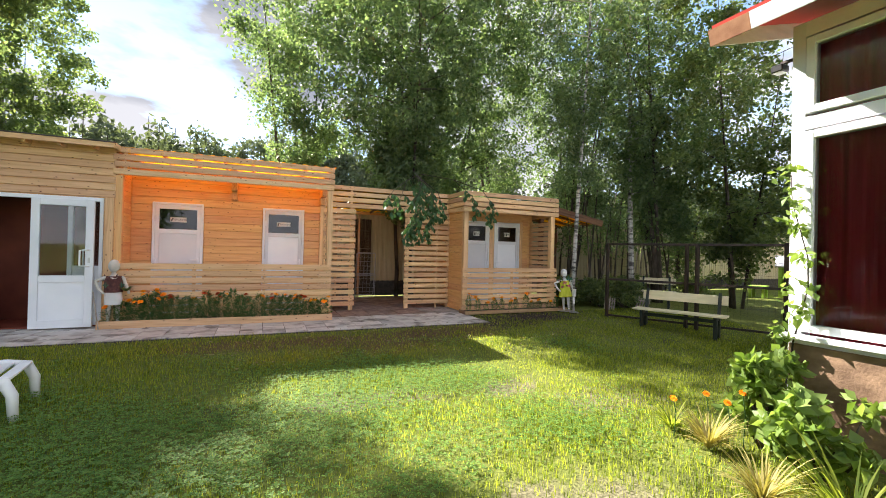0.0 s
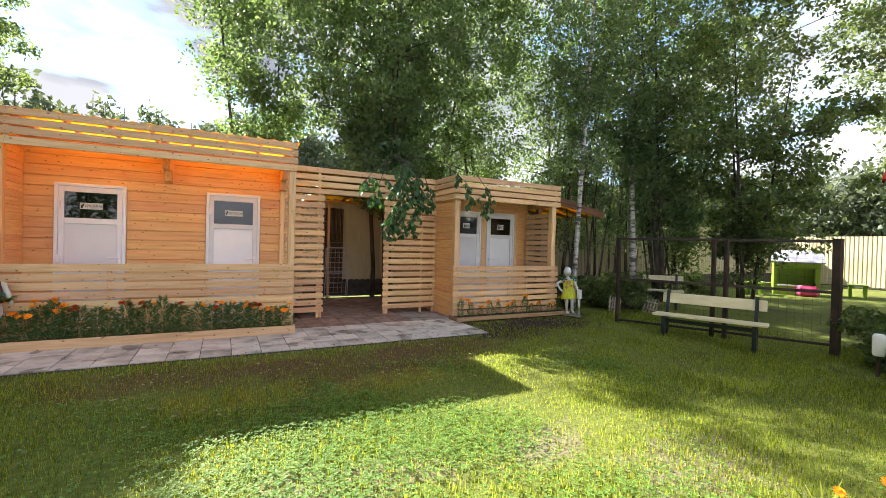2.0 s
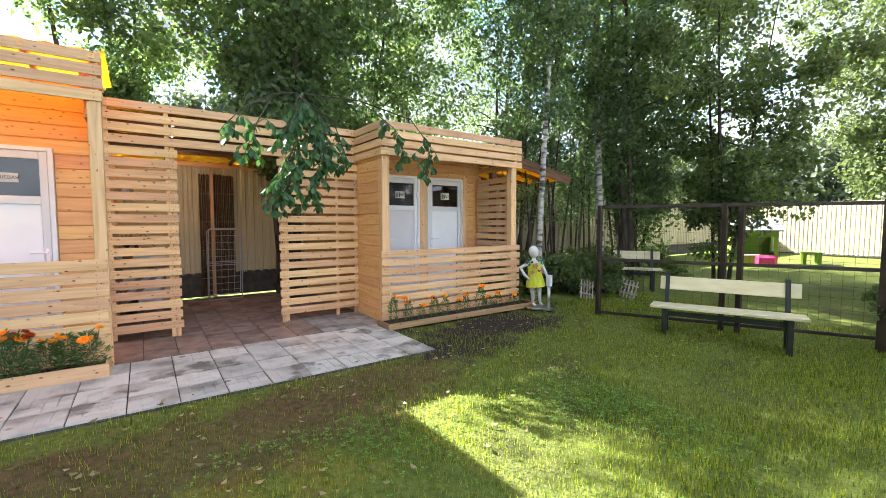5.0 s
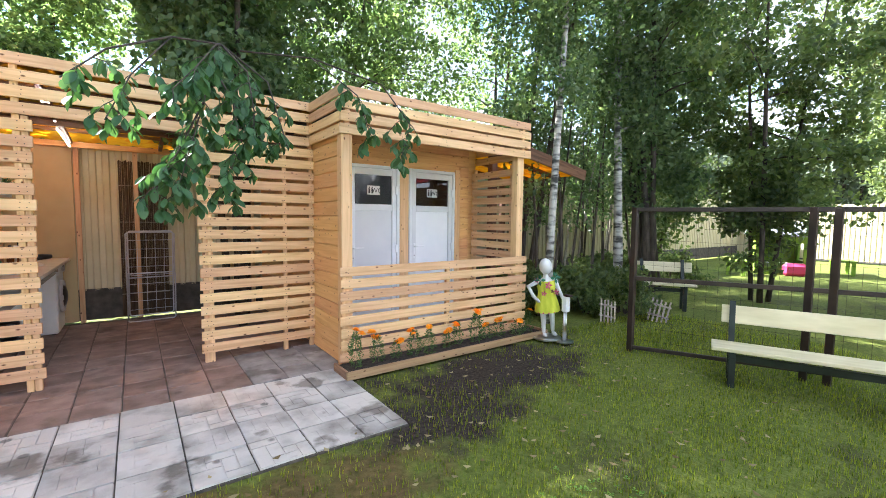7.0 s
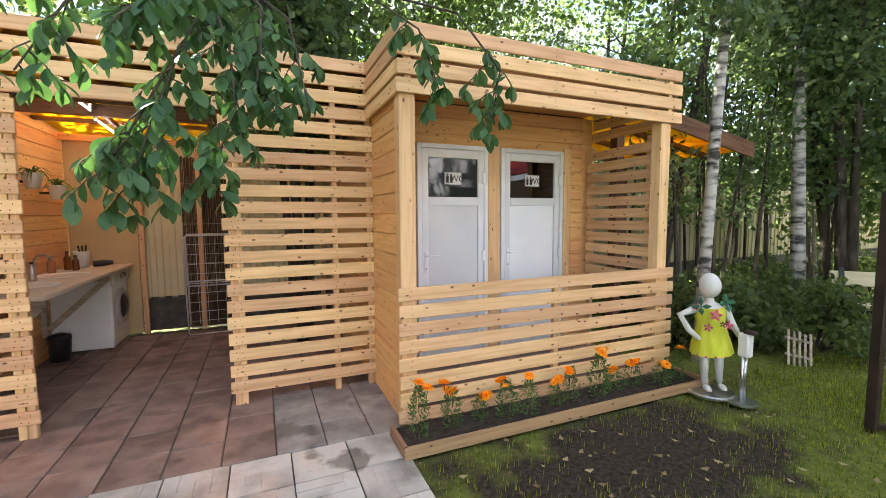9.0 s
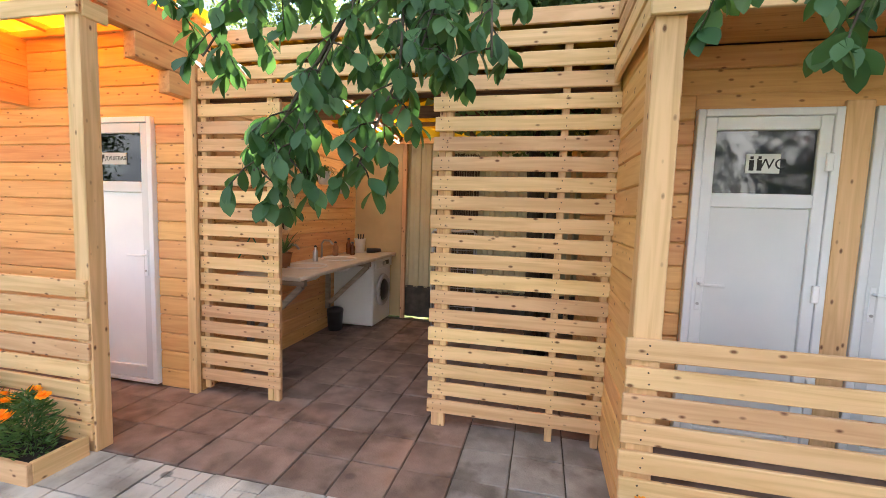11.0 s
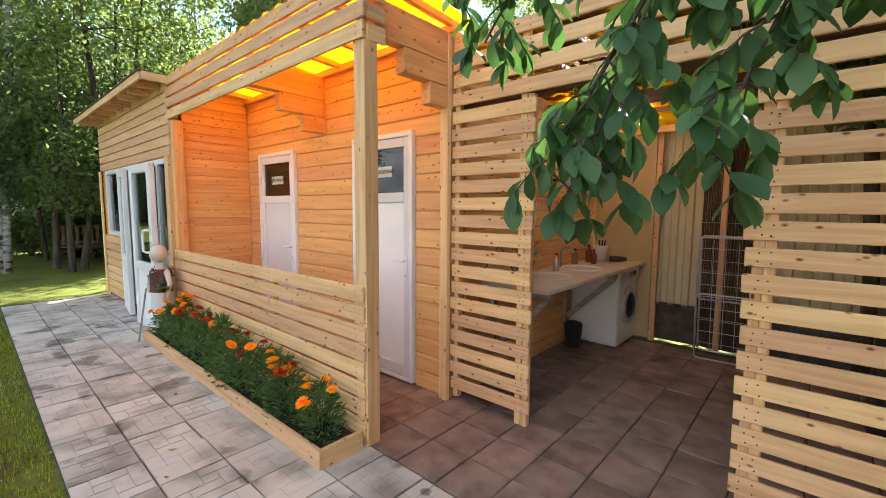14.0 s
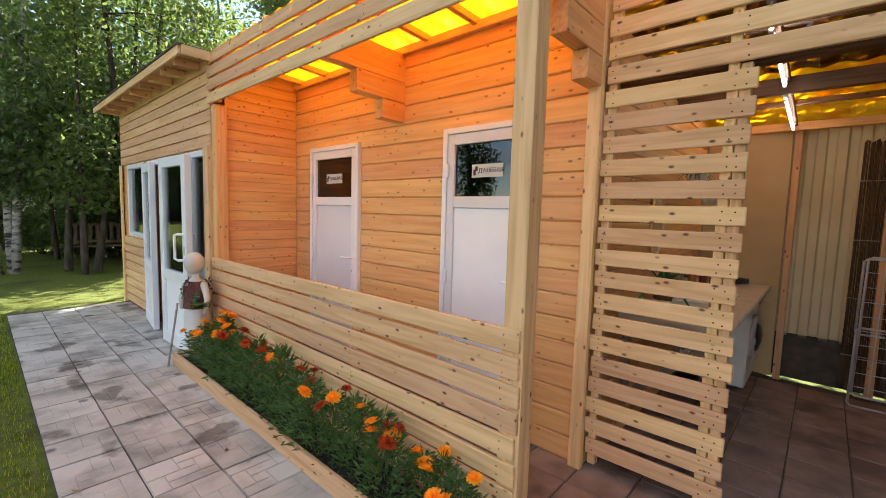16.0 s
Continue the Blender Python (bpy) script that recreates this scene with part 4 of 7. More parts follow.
fascia_2 = slat_face("toilet_fascia", "four pine fascia planks over the toilet porch", WX0 - 0.02, WX1 + 0.03, FRONT - 0.005, 4, 2.20, 0.116, 0.092, cat="fascia", nails=(4.36, 5.5, 6.72))
for x in (4.36, 6.72):
    upright("batten", x, FRONT + 0.03, 2.22, 2.62, 0.05, 0.045, PINE, fascia_2)
for i in range(4):
    board_y("side_plank", WX0 - 0.012, FRONT + 0.015, WALL - 0.03, 2.20 + (i + 0.5) * 0.116, 0.092, 0.022, PINE, fascia_2)
    board_y("side_plank", WX1 + 0.015, FRONT + 0.015, WCWALL, 2.20 + (i + 0.5) * 0.116, 0.092, 0.022, PINE, fascia_2)
side_screen = thing("side_screen", "pine slat screen closing the toilet porch end", "slat screen")
for i in range(11):
    board_y("plank", WX1 - 0.105, FRONT + 0.12, WCWALL - 0.06, 0.86 + i * 0.118, 0.088, 0.022, PINE, side_screen, rnd.uniform(-0.5, 0.5))
for y in (FRONT + 0.2, WCWALL - 0.09):
    upright("batten", WX1 - 0.07, y, 0.0, 2.14, 0.045, 0.045, PINE, side_screen)

# lean-to roof past the toilet hut
lean = thing("lean_to_roof", "brown lean-to roof on the toilet hut side", "roof")
bm = bmesh.new()
add_box(bm, 0, 1.95, 0, 1.9, 0, 0.05, pose(WX1 + 0.04, 8.2, 2.52, 0, 10, 0), 0.004)
part("deck", bm, AMBER, lean)
board("fascia_board", 1.95, 0.17, 0.03, pose(WX1 + 1.0, 8.185, 2.34, 0, 10, 0), BEAM, lean)
for y in (8.7, 9.3, 9.9):
    board("rafter", 1.9, 0.07, 0.05, pose(WX1 + 1.0, y, 2.32, 0, 10, 0), BEAM, lean)
upright("post", WX1 + 0.10, 8.4, 0.0, 2.45, 0.10, 0.10, BEAM, lean)
upright("post", WX1 + 1.65, 9.8, 0.0, 2.2, 0.09, 0.09, BEAM, lean)

# ---- utility corner's contents ----
siding(wall_showers_side, "y", WALL + 0.15, BACK - 0.06, 1.412, 0.0, 2.42, 1)
panel = box("panel", 1.44, 2.10, BACK - 0.055, BACK - 0.035, 0.02, 2.34, PANEL)
tagged(panel, "buff board panel on the utility back wall", "panel", "", "structure")
back_posts = thing("fence_posts", "yellow pine uprights before the yard fence", "post")
for x in (2.14, 2.76, 4.25):
    upright("upright", x, BACK - 0.06, 0.0, 2.33, 0.055, 0.05, PINE, back_posts)
counter = thing("counter", "pale worktop on timber brackets along the pine wall", "counter", pose(1.44, 8.86, 0))
bm = bmesh.new()
add_box(bm, 0, 0.60, 0, 2.30, 0.845, 0.88, None, 0.006)
part("worktop", bm, WORKTOP, counter)
for y in (0.12, 1.5):
    bk = bmesh.new()
    add_box(bk, 0.02, 0.56, y, y + 0.045, 0.78, 0.843)
    add_box(bk, 0.0, 0.045, y, y + 0.045, 0.25, 0.78)
    add_box(bk, -0.33, 0.33, 0, 0.04, -0.025, 0.025, pose(0.29, y, 0.55, 0, -44, 0))
    part("bracket", bk, GREYWOOD, counter)
box("rear_batten", 0.0, 0.03, 0.02, 2.28, 0.76, 0.84, GREYWOOD, counter)
for y in (0.62, 1.30):
    sb = thing("washbasin", "round white inset washbasin in the worktop", "basin", pose(1.72, 8.86 + y, 0.88), "washbasins")
    b2 = bmesh.new()
    add_lathe(b2, [(0.02, -0.14), (0.12, -0.11), (0.165, -0.02), (0.175, 0.006), (0.195, 0.012), (0.2, 0.003), (0.195, 0.0), (0.16, -0.03), (0.1, -0.125), (0.02, -0.15)], 28)
    part("bowl", b2, WHITEPAINT, sb, smooth=True)
    b3 = bmesh.new()
    add_tube(b3, [(-0.22, 0, 0.0), (-0.22, 0, 0.16), (-0.19, 0, 0.20), (-0.12, 0, 0.20), (-0.08, 0, 0.16)], 0.012, 10)
    part("tap", b3, STEEL, sb, "chrome swan-neck tap", smooth=True)

wash = thing("washing_machine", "white front-loading washing machine under the counter", "washing machine", pose(1.43, 10.575, 0))
bm = bmesh.new()
add_box(bm, 0, 0.53, 0, 0.58, 0.015, 0.845, None, 0.014)
part("body", bm, APPLIANCE, wash)
box("control_panel", 0.53, 0.552, 0.01, 0.57, 0.71, 0.83, APPLIANCE, wash, "", 0.008)
box("drawer", 0.552, 0.558, 0.03, 0.19, 0.73, 0.81, WHITEPAINT, wash)
box("display", 0.552, 0.557, 0.33, 0.45, 0.745, 0.80, BLACK, wash)
bm = bmesh.new()
add_lathe(bm, [(0.028, 0), (0.028, 0.022), (0.022, 0.028)], 16, pose(0.552, 0.27, 0.77, 0, 90, 0))
part("dial", bm, STEEL, wash)
dm = pose(0.53, 0.29, 0.43, 0, 90, 0)
bm = bmesh.new()
add_lathe(bm, [(0.205, 0.0), (0.205, 0.02), (0.19, 0.035), (0.15, 0.035), (0.14, 0.02), (0.14, 0.0)], 32, dm)
door = part("porthole", bm, GREYSTEEL, wash, "silver porthole ring", smooth=True)
bm = bmesh.new()
add_lathe(bm, [(0.139, 0.002), (0.139, 0.025), (0.11, 0.05), (0.05, 0.065), (0.005, 0.067)], 28, dm)
part("porthole_glass", bm, BLACK, door, "dark bulging glass", smooth=True)
box("porthole_catch", 0.556, 0.575, 0.09, 0.125, 0.40, 0.46, GREYSTEEL, wash)
for x in (0.05, 0.48):
    for y in (0.05, 0.53):
        box("foot", x - 0.02, x + 0.02, y - 0.02, y + 0.02, 0.0, 0.016, BLACK, wash)

bin_ = thing("pedal_bin", "black plastic bin under the counter", "bin", pose(1.57, 10.36, 0))
bm = bmesh.new()
add_lathe(bm, [(0.08, 0), (0.095, 0.22), (0.10, 0.23), (0.09, 0.26), (0.03, 0.28)], 20)
part("bucket", bm, BLACK, bin_, smooth=True)

def bottle(name, label, x, y, z, r, h, mat, cap):
    t = thing(name, label, "bottle", pose(x, y, z))
    b = bmesh.new()
    add_lathe(b, [(r * 0.9, 0), (r, 0.01), (r, h * 0.62), (r * 0.45, h * 0.76), (r * 0.4, h * 0.88)], 16)
    part("bottle_body", b, mat, t, smooth=True)
    b = bmesh.new()
    add_lathe(b, [(r * 0.5, h * 0.88), (r * 0.5, h * 0.97), (r * 0.2, h)], 12)
    part("cap", b, cap, t)


for x, y, r, h, mat, lab in ((1.56, 10.72, 0.032, 0.2, BROWNGLASS, "brown soap bottle on the counter"), (1.66, 10.62, 0.03, 0.16, BROWNGLASS, "small brown bottle on the counter"), (1.52, 10.45, 0.035, 0.17, TERRACOTTA, "orange-brown bottle on the counter"), (1.60, 9.85, 0.028, 0.17, STEEL, "soap dispenser beside the basin")):
    bottle("soap_bottle", lab, x, y, 0.88, r, h, mat, BLACK)
jar = thing("utensil_pot", "white ribbed pot holding brushes on the counter", "pot", pose(1.62, 10.93, 0.88))
bm = bmesh.new()
add_lathe(bm, [(0.055, 0), (0.07, 0.16), (0.078, 0.18), (0.066, 0.178), (0.055, 0.03)], 18)
part("pot", bm, WHITEPAINT, jar, smooth=True)
bm = bmesh.new()
for k in range(3):
    add_tube(bm, [(0.01 * k, 0, 0.05), (0.03 * k - 0.03, 0.02 * k, 0.24)], 0.009, 6)
part("brushes", bm, BLACK, jar)
dryer = thing("hair_dryer", "black hair dryer lying on the counter", "hair dryer", pose(1.80, 10.96, 0.915, 0, 0, 35))
bm = bmesh.new()
add_tube(bm, [(-0.09, 0, 0), (0.0, 0, 0), (0.09, 0, 0)], [0.034, 0.034, 0.024], 14)
add_tube(bm, [(-0.03, 0.0, 0), (-0.05, 0.11, -0.01)], [0.018, 0.015], 10)
part("body", bm, BLACK, dryer, smooth=True)

mirror = thing("mirror", "oval wood-framed mirror on the pine wall", "mirror", pose(1.44, 9.55, 1.45))
bm = bmesh.new()
add_lathe(bm, [(0.17, 0.0), (0.17, 0.012), (0.15, 0.018), (0.15, 0.0)], 32, pose(0, 0, 0, 0, 90, 0) @ Matrix.Diagonal((1.6, 1, 1, 1)))
part("frame", bm, PINE, mirror)
mm, mn, ml, mb = material("mirror_glass")
mb.inputs["Base Color"].default_value, mb.inputs["Metallic"].default_value, mb.inputs["Roughness"].default_value = (0.85, 0.85, 0.85, 1), 1.0, 0.02
bm = bmesh.new()
add_lathe(bm, [(0.149, 0.004), (0.149, 0.01)], 32, pose(0, 0, 0, 0, 90, 0) @ Matrix.Diagonal((1.6, 1, 1, 1)))
part("glass", bm, mm, mirror)


def blade_leaves(n, length, width, droop, spread, seed):
    """Arching strap leaves from one root."""
    r = random.Random(seed)
    vs, fs = [], []
    for k in range(n):
        a, L, up = r.uniform(0, math.tau), length * r.uniform(0.6, 1.0), r.uniform(0.5, 1.0)
        o = len(vs)
        for i in range(6):
            s = i / 5
            d = L * s * spread
            z = L * (s * up - droop * s * s)
            w = width * (1 - s) ** 0.6 * 0.5 + 0.0005
            cx, cy = math.cos(a) * d, math.sin(a) * d
            vs += [(cx - math.sin(a) * w, cy + math.cos(a) * w, z), (cx + math.sin(a) * w, cy - math.cos(a) * w, z)]
        fs += [(o + 2 * i, o + 2 * i + 1, o + 2 * i + 3, o + 2 * i + 2) for i in range(5)]
    return vs, fs


for y, z, lab in ((10.55, 1.62, "hanging pot of long strap leaves on the wall"), (10.05, 1.70, "spider plant in a wall pot"), (9.32, 0.88, "potted green plant on the counter")):
    x = 1.58
    pl = thing("pot_plant", lab, "plant", pose(x, y, z))
    bm = bmesh.new()
    add_lathe(bm, [(0.05, 0), (0.075, 0.13), (0.08, 0.14), (0.065, 0.135), (0.05, 0.02)], 16)
    part("pot", bm, WHITEPAINT if z > 1 else TERRACOTTA, pl, smooth=True)
    vs, fs = blade_leaves(34, 0.34, 0.018, 0.85 if z > 1 else 0.3, 0.6, int(y * 10))
    o = raw("leaves", [(a, b, c + 0.13) for a, b, c in vs], fs, NEARLEAF, pl)
    if z > 1:
        box("wall_hook", -0.14, 0.0, -0.012, 0.012, 0.05, 0.075, DARKMETAL, pl)

reed = thing("reed_panel", "dark reed screen panel against the yard fence", "reed screen", pose(2.57, BACK - 0.035, 0.04))
for k in range(40):
    b = bmesh.new()
    add_tube(b, [(k * 0.0138, rnd.uniform(-0.003, 0.003), 0), (k * 0.0138 + rnd.uniform(-0.004, 0.004), 0, 2.15 + rnd.uniform(-0.03, 0.0))], 0.0066, 5)
    part("reed_cane", b, REED, reed)
for z in (0.3, 0.8, 1.3, 1.8):
    box("binding", -0.008, 0.55, -0.0095, -0.0065, z, z + 0.008, GREYWOOD, reed, "", 0)
rack = thing("drying_rack", "folded grey wire drying rack leaning on the fence", "drying rack", pose(2.89, 10.93, 0.0, 8, 0, 2))
for x0, x1, z0, z1, yy in ((-0.27, 0.27, 0.03, 0.66, -0.05), (-0.25, 0.25, 0.10, 1.22, 0.0), (-0.27, 0.27, 0.62, 1.20, 0.03)):
    b = bmesh.new()
    add_tube(b, [(x0, yy, z0), (x0, yy, z1), (x0 + 0.02, yy, z1 + 0.02), (x1 - 0.02, yy, z1 + 0.02), (x1, yy, z1), (x1, yy, z0), (x1 - 0.02, yy, z0 - 0.02), (x0 + 0.02, yy, z0 - 0.02), (x0, yy, z0)], 0.009, 8)
    part("frame", b, GREYSTEEL, rack, smooth=True)
for k in range(9):
    b = bmesh.new()
    z = 0.16 + k * 0.12
    add_tube(b, [(-0.25, 0.0, z), (0.25, 0.0, z)], 0.004, 6)
    part("wire", b, GREYSTEEL, rack)
for k in range(4):
    b = bmesh.new()
    x = -0.15 + k * 0.1
    add_tube(b, [(x, 0.005, 0.12), (x, 0.005, 1.2)], 0.003, 6)
    part("wire", b, GREYSTEEL, rack)

for y0, y1, z in ((8.85, 9.85, 2.445), (9.95, 11.0, 2.34)):
    tl = thing("tube_lamp", "lit slim white tube lamp under the roof", "lamp", pose(2.10, (y0 + y1) / 2, z), "tube lamps")
    b = bmesh.new()
    add_tube(b, [(0, -(y1 - y0) / 2, 0), (0, (y1 - y0) / 2, -0.05)], 0.009, 10)
    part("tube", b, TUBE, tl)
    for yy in (-(y1 - y0) / 2, (y1 - y0) / 2 - 0.03):
        box("holder", -0.012, 0.012, yy, yy + 0.03, -0.02 if yy < 0 else -0.06, 0.03, WHITEPAINT, tl)

shelf_set = thing("towel_shelf", "mint plastic shelf behind the slat screen", "shelf", pose(1.75, 8.60, 1.0))
box("tray", -0.16, 0.16, 0.0, 0.12, 0.0, 0.025, MINT, shelf_set)
bm = bmesh.new()
add_tube(bm, [(-0.13, 0.05, 0.02), (0.0, 0.05, 0.22), (0.13, 0.05, 0.02)], 0.006, 6)
part("cord", bm, DARKGREEN, shelf_set)

# ---- beds with marigolds ----
def flower_bed(name, label, x0, x1, y0, y1, h, mat):
    t = thing(name, label, "flower bed")
    board_x("edging_board", x0, x1, y0 + 0.014, h / 2 - 0.005, h, 0.028, mat, t)
    board_y("edging_board", x1 - 0.014, y0 + 0.028, y1, h / 2 - 0.005, h, 0.028, mat, t)
    board_y("edging_board", x0 + 0.014, y0 + 0.028, y1, h / 2 - 0.005, h, 0.028, mat, t)
    n = 40
    vs = [(x0 + 0.03 + (x1 - x0 - 0.06) * i / n, y0 + 0.03 + (y1 - y0 - 0.03) * j / 5, h * 0.55 + 0.02 * noise.noise((i * 0.9, j * 0.9, x0))) for i in range(n + 1) for j in range(6)]
    fs = [(i * 6 + j, i * 6 + 6 + j, i * 6 + 7 + j, i * 6 + 1 + j) for i in range(n) for j in range(5)]
    raw("soil", vs, fs, SOIL, t)
    return t


flower_bed("flower_bed", "timber-edged bed under the shower porch railing", -2.03, 1.47, 7.315, FRONT - 0.02, 0.12, PINE)
flower_bed("flower_bed", "timber-edged bed under the toilet railing", 4.20, 6.86, 7.30, FRONT - 0.02, 0.075, EDGING)


def marigold_meshes():
    """Feathery foliage and ruffled heads, shared by all the plants."""
    out = []
    for s in range(5):
        r = random.Random(50 + s)
        vs, fs = [], []
        for k in range(430):
            z = r.uniform(0.0, 1.0)
            rad = 0.55 * math.sin(math.pi * min(1, 0.25 + z * 0.72)) * r.uniform(0.2, 1.0)
            a = r.uniform(0, math.tau)
            c = Vector((math.cos(a) * rad, math.sin(a) * rad, z))
            d = Vector((math.cos(a), math.sin(a), r.uniform(-0.2, 0.9))).normalized()
            u = d.orthogonal().normalized()
            L, w = r.uniform(0.11, 0.24), r.uniform(0.012, 0.022)
            u = (Matrix.Rotation(r.uniform(0, math.tau), 3, d) @ u) * w
            o = len(vs)
            vs += [c - u * 0.4, c + u * 0.4, c + d * L * 0.55 + u, c + d * L, c + d * L * 0.55 - u]
            fs.append((o, o + 1, o + 2, o + 3, o + 4))
        me = bpy.data.meshes.new("foliage")
        me.from_pydata([tuple(v) for v in vs], [], fs)
        me.materials.append(HERB)
        out.append(me)
    heads = []
    for mat in (PETAL, RUSSET):
        r = random.Random(5)
        vs, fs = [], []
        for ring, (n, tilt, L) in enumerate(((12, 0.15, 1.0), (10, 0.5, 0.85), (8, 0.9, 0.65), (5, 1.2, 0.45))):
            for k in range(n):
                a = k / n * math.tau + ring * 0.3 + r.uniform(-0.1, 0.1)
                d = Vector((math.cos(a) * math.cos(tilt), math.sin(a) * math.cos(tilt), math.sin(tilt)))
                u = Vector((-math.sin(a), math.cos(a), 0)) * 0.26
                o = len(vs)
                b = Vector((0, 0, 0.05 * ring))
                vs += [b, b + d * L * 0.6 + u * 0.8, b + d * L + u * 0.5 + Vector((0, 0, r.uniform(-0.1, 0.1))), b + d * L - u * 0.5, b + d * L * 0.6 - u * 0.8]
                fs.append((o, o + 1, o + 2, o + 3, o + 4))
        me = bpy.data.meshes.new("flower_head")
        me.from_pydata([tuple(v) for v in vs], [], fs)
        me.materials.append(mat)
        heads.append(me)
    return out, heads


FOLIAGE, HEADS = marigold_meshes()


def marigold(x, y, z, h, wide, heads, r, label):
    p = thing("marigold", label, "flower", pose(x, y, z, 0, 0, r.uniform(0, 360)), "marigolds in the beds")
    ob = new("foliage", r.choice(FOLIAGE))
    ob.parent = p
    ob.matrix_local = Matrix.Diagonal((wide, wide, h, 1))
    for k in range(heads):
        a, d = r.uniform(0, math.tau), wide * r.uniform(0.1, 0.5)
        hz = h * r.uniform(0.85, 1.12)
        st = bmesh.new()
        add_tube(st, [(math.cos(a) * d * 0.6, math.sin(a) * d * 0.6, h * 0.5), (math.cos(a) * d, math.sin(a) * d, hz)], 0.003, 4, False)
        part("stem", st, HERB, p)
        fl = new("flower_head", HEADS[1 if "russet" in label else 0])
        fl.parent = p
        s = r.uniform(0.034, 0.052)
        fl.matrix_local = pose(math.cos(a) * d, math.sin(a) * d, hz, r.uniform(-35, 35), r.uniform(-35, 35), r.uniform(0, 360)) @ Matrix.Diagonal((s, s, s, 1))


fr_ = random.Random(3)
for k in range(24):
    x = -1.85 + k * 0.138 + fr_.uniform(-0.03, 0.03)
    big = -1.7 < x < 0.9
    russet = k in (6, 9, 11, 13, 14, 16, 20)
    nh = 3 if (x < -0.9 or k in (19, 20, 21, 23)) else fr_.choice((0, 1, 1))
    marigold(x, 7.47 + fr_.uniform(-0.06, 0.06), 0.06, fr_.uniform(0.36, 0.50) if big else fr_.uniform(0.26, 0.34), fr_.uniform(0.23, 0.30), nh + (1 if russet else 0), fr_, "leafy marigold with russet flowers" if russet else "leafy marigold with orange flowers")
for k in range(12):
    x = 4.36 + k * 0.205 + fr_.uniform(-0.04, 0.04)
    marigold(x, 7.46 + fr_.uniform(-0.05, 0.05), 0.05, fr_.uniform(0.16, 0.36), fr_.uniform(0.10, 0.16), fr_.choice((1, 2, 2, 3)), fr_, "slim marigold with orange flowers")

# ---- figures ----
def limb(bm, pts, radii):
    add_tube(bm, pts, radii, 10)
    for p, r in ((pts[0], radii[0]), (pts[-1], radii[-1])):
        add_ball(bm, p, r * 0.98, (1, 1, 1), 1)


def child_figure(m, label, hips):
    bm = bmesh.new()
    for s in (-1, 1):
        limb(bm, [(s * 0.055, 0, 0.44), (s * 0.06, 0.0, 0.25), (s * 0.062, 0.01, 0.06)], [0.052, 0.036, 0.024])
        add_ball(bm, (s * 0.062, -0.035, 0.032), 0.03, (0.9, 2.0, 0.85), 2)
    add_lathe(bm, [(0.07, 0.40), (0.095, 0.46), (0.085, 0.56), (0.10, 0.66), (0.095, 0.74), (0.035, 0.785), (0.028, 0.84)], 18)
    add_ball(bm, (0, -0.012, 0.925), 0.092, (0.86, 1.0, 1.14), 3)
    limb(bm, [(-0.115, 0, 0.73), (-0.23, 0.03, 0.68), (-0.19, -0.03, 0.56), (-0.13, -0.06, 0.49)], [0.034, 0.028, 0.024, 0.02])
    limb(bm, [(0.115, 0, 0.73), (0.165, 0.0, 0.6), (0.2, -0.05, 0.48)], [0.034, 0.027, 0.02])
    ob = part("mannequin", bm, hips, None, "", m, True)
    return tagged(ob, label, "mannequin")


def skirt(name, label, m, mat, prof, cat="dress"):
    bm = bmesh.new()
    n = 40
    rings = []
    for r, z in prof:
        rings.append([bm.verts.new((r * (1 + 0.07 * math.sin(k * 1.9) * (0.8 - z)) * math.cos(k * math.tau / n), r * (1 + 0.07 * math.sin(k * 1.9) * (0.8 - z)) * math.sin(k * math.tau / n) * 0.86, z)) for k in range(n)])
    for a, c in zip(rings, rings[1:]):
        for k in range(n):
            bm.faces.new((a[k], a[(k + 1) % n], c[(k + 1) % n], c[k]))
    t = thing(name, label, cat, m)
    part("cloth", bm, mat, t, smooth=True)
    return t


def blossom(parent, name, p, s, mat, petals=5):
    vs, fs = [(0, 0, 0.15)], []
    for k in range(petals):
        a = k * math.tau / petals
        o = len(vs)
        vs += [(0.6 * math.cos(a - 0.45), 0.6 * math.sin(a - 0.45), 0.05), (math.cos(a), math.sin(a), 0.2), (0.6 * math.cos(a + 0.45), 0.6 * math.sin(a + 0.45), 0.05)]
        fs.append((0, o, o + 1, o + 2))
    ob = raw(name, vs, fs, mat, parent)
    ob.matrix_local = Matrix.Translation(p) @ pose(0, 0, 0, 75, 0, p[0] * 200) @ Matrix.Diagonal((s, s, s, 1))


M2 = pose(6.77, 7.21, 0.03, 0, -6.5, 0) @ pose(0, 0, 0, 0, 0, -28) @ Matrix.Diagonal((0.93, 0.93, 0.93, 1))
child_figure(M2, "white child mannequin beside the toilet porch", FIGURE)
dress = skirt("fairy_dress", "lime green dress with flowers on the mannequin", M2, LIME, [(0.165, 0.34), (0.15, 0.42), (0.118, 0.54), (0.108, 0.60), (0.118, 0.66), (0.112, 0.745)])
for p, s, mt in (((-0.02, -0.125, 0.70), 0.055, ROSE), ((-0.08, -0.12, 0.60), 0.04, ROSE), ((0.085, -0.11, 0.60), 0.045, ROSE), ((-0.13, -0.03, 0.76), 0.035, ROSE), ((0.03, -0.125, 0.62), 0.03, MAROON)):
    blossom(dress, "flower", p, s, mt)
for k, (p, s) in enumerate((((-0.10, -0.06, 0.765), 0.075), ((0.10, -0.05, 0.775), 0.085), ((0.15, 0.0, 0.75), 0.07), ((-0.12, 0.02, 0.74), 0.06))):
    blossom(dress, "leaf_collar", p, s, DARKGREEN, 4)
bm = bmesh.new()
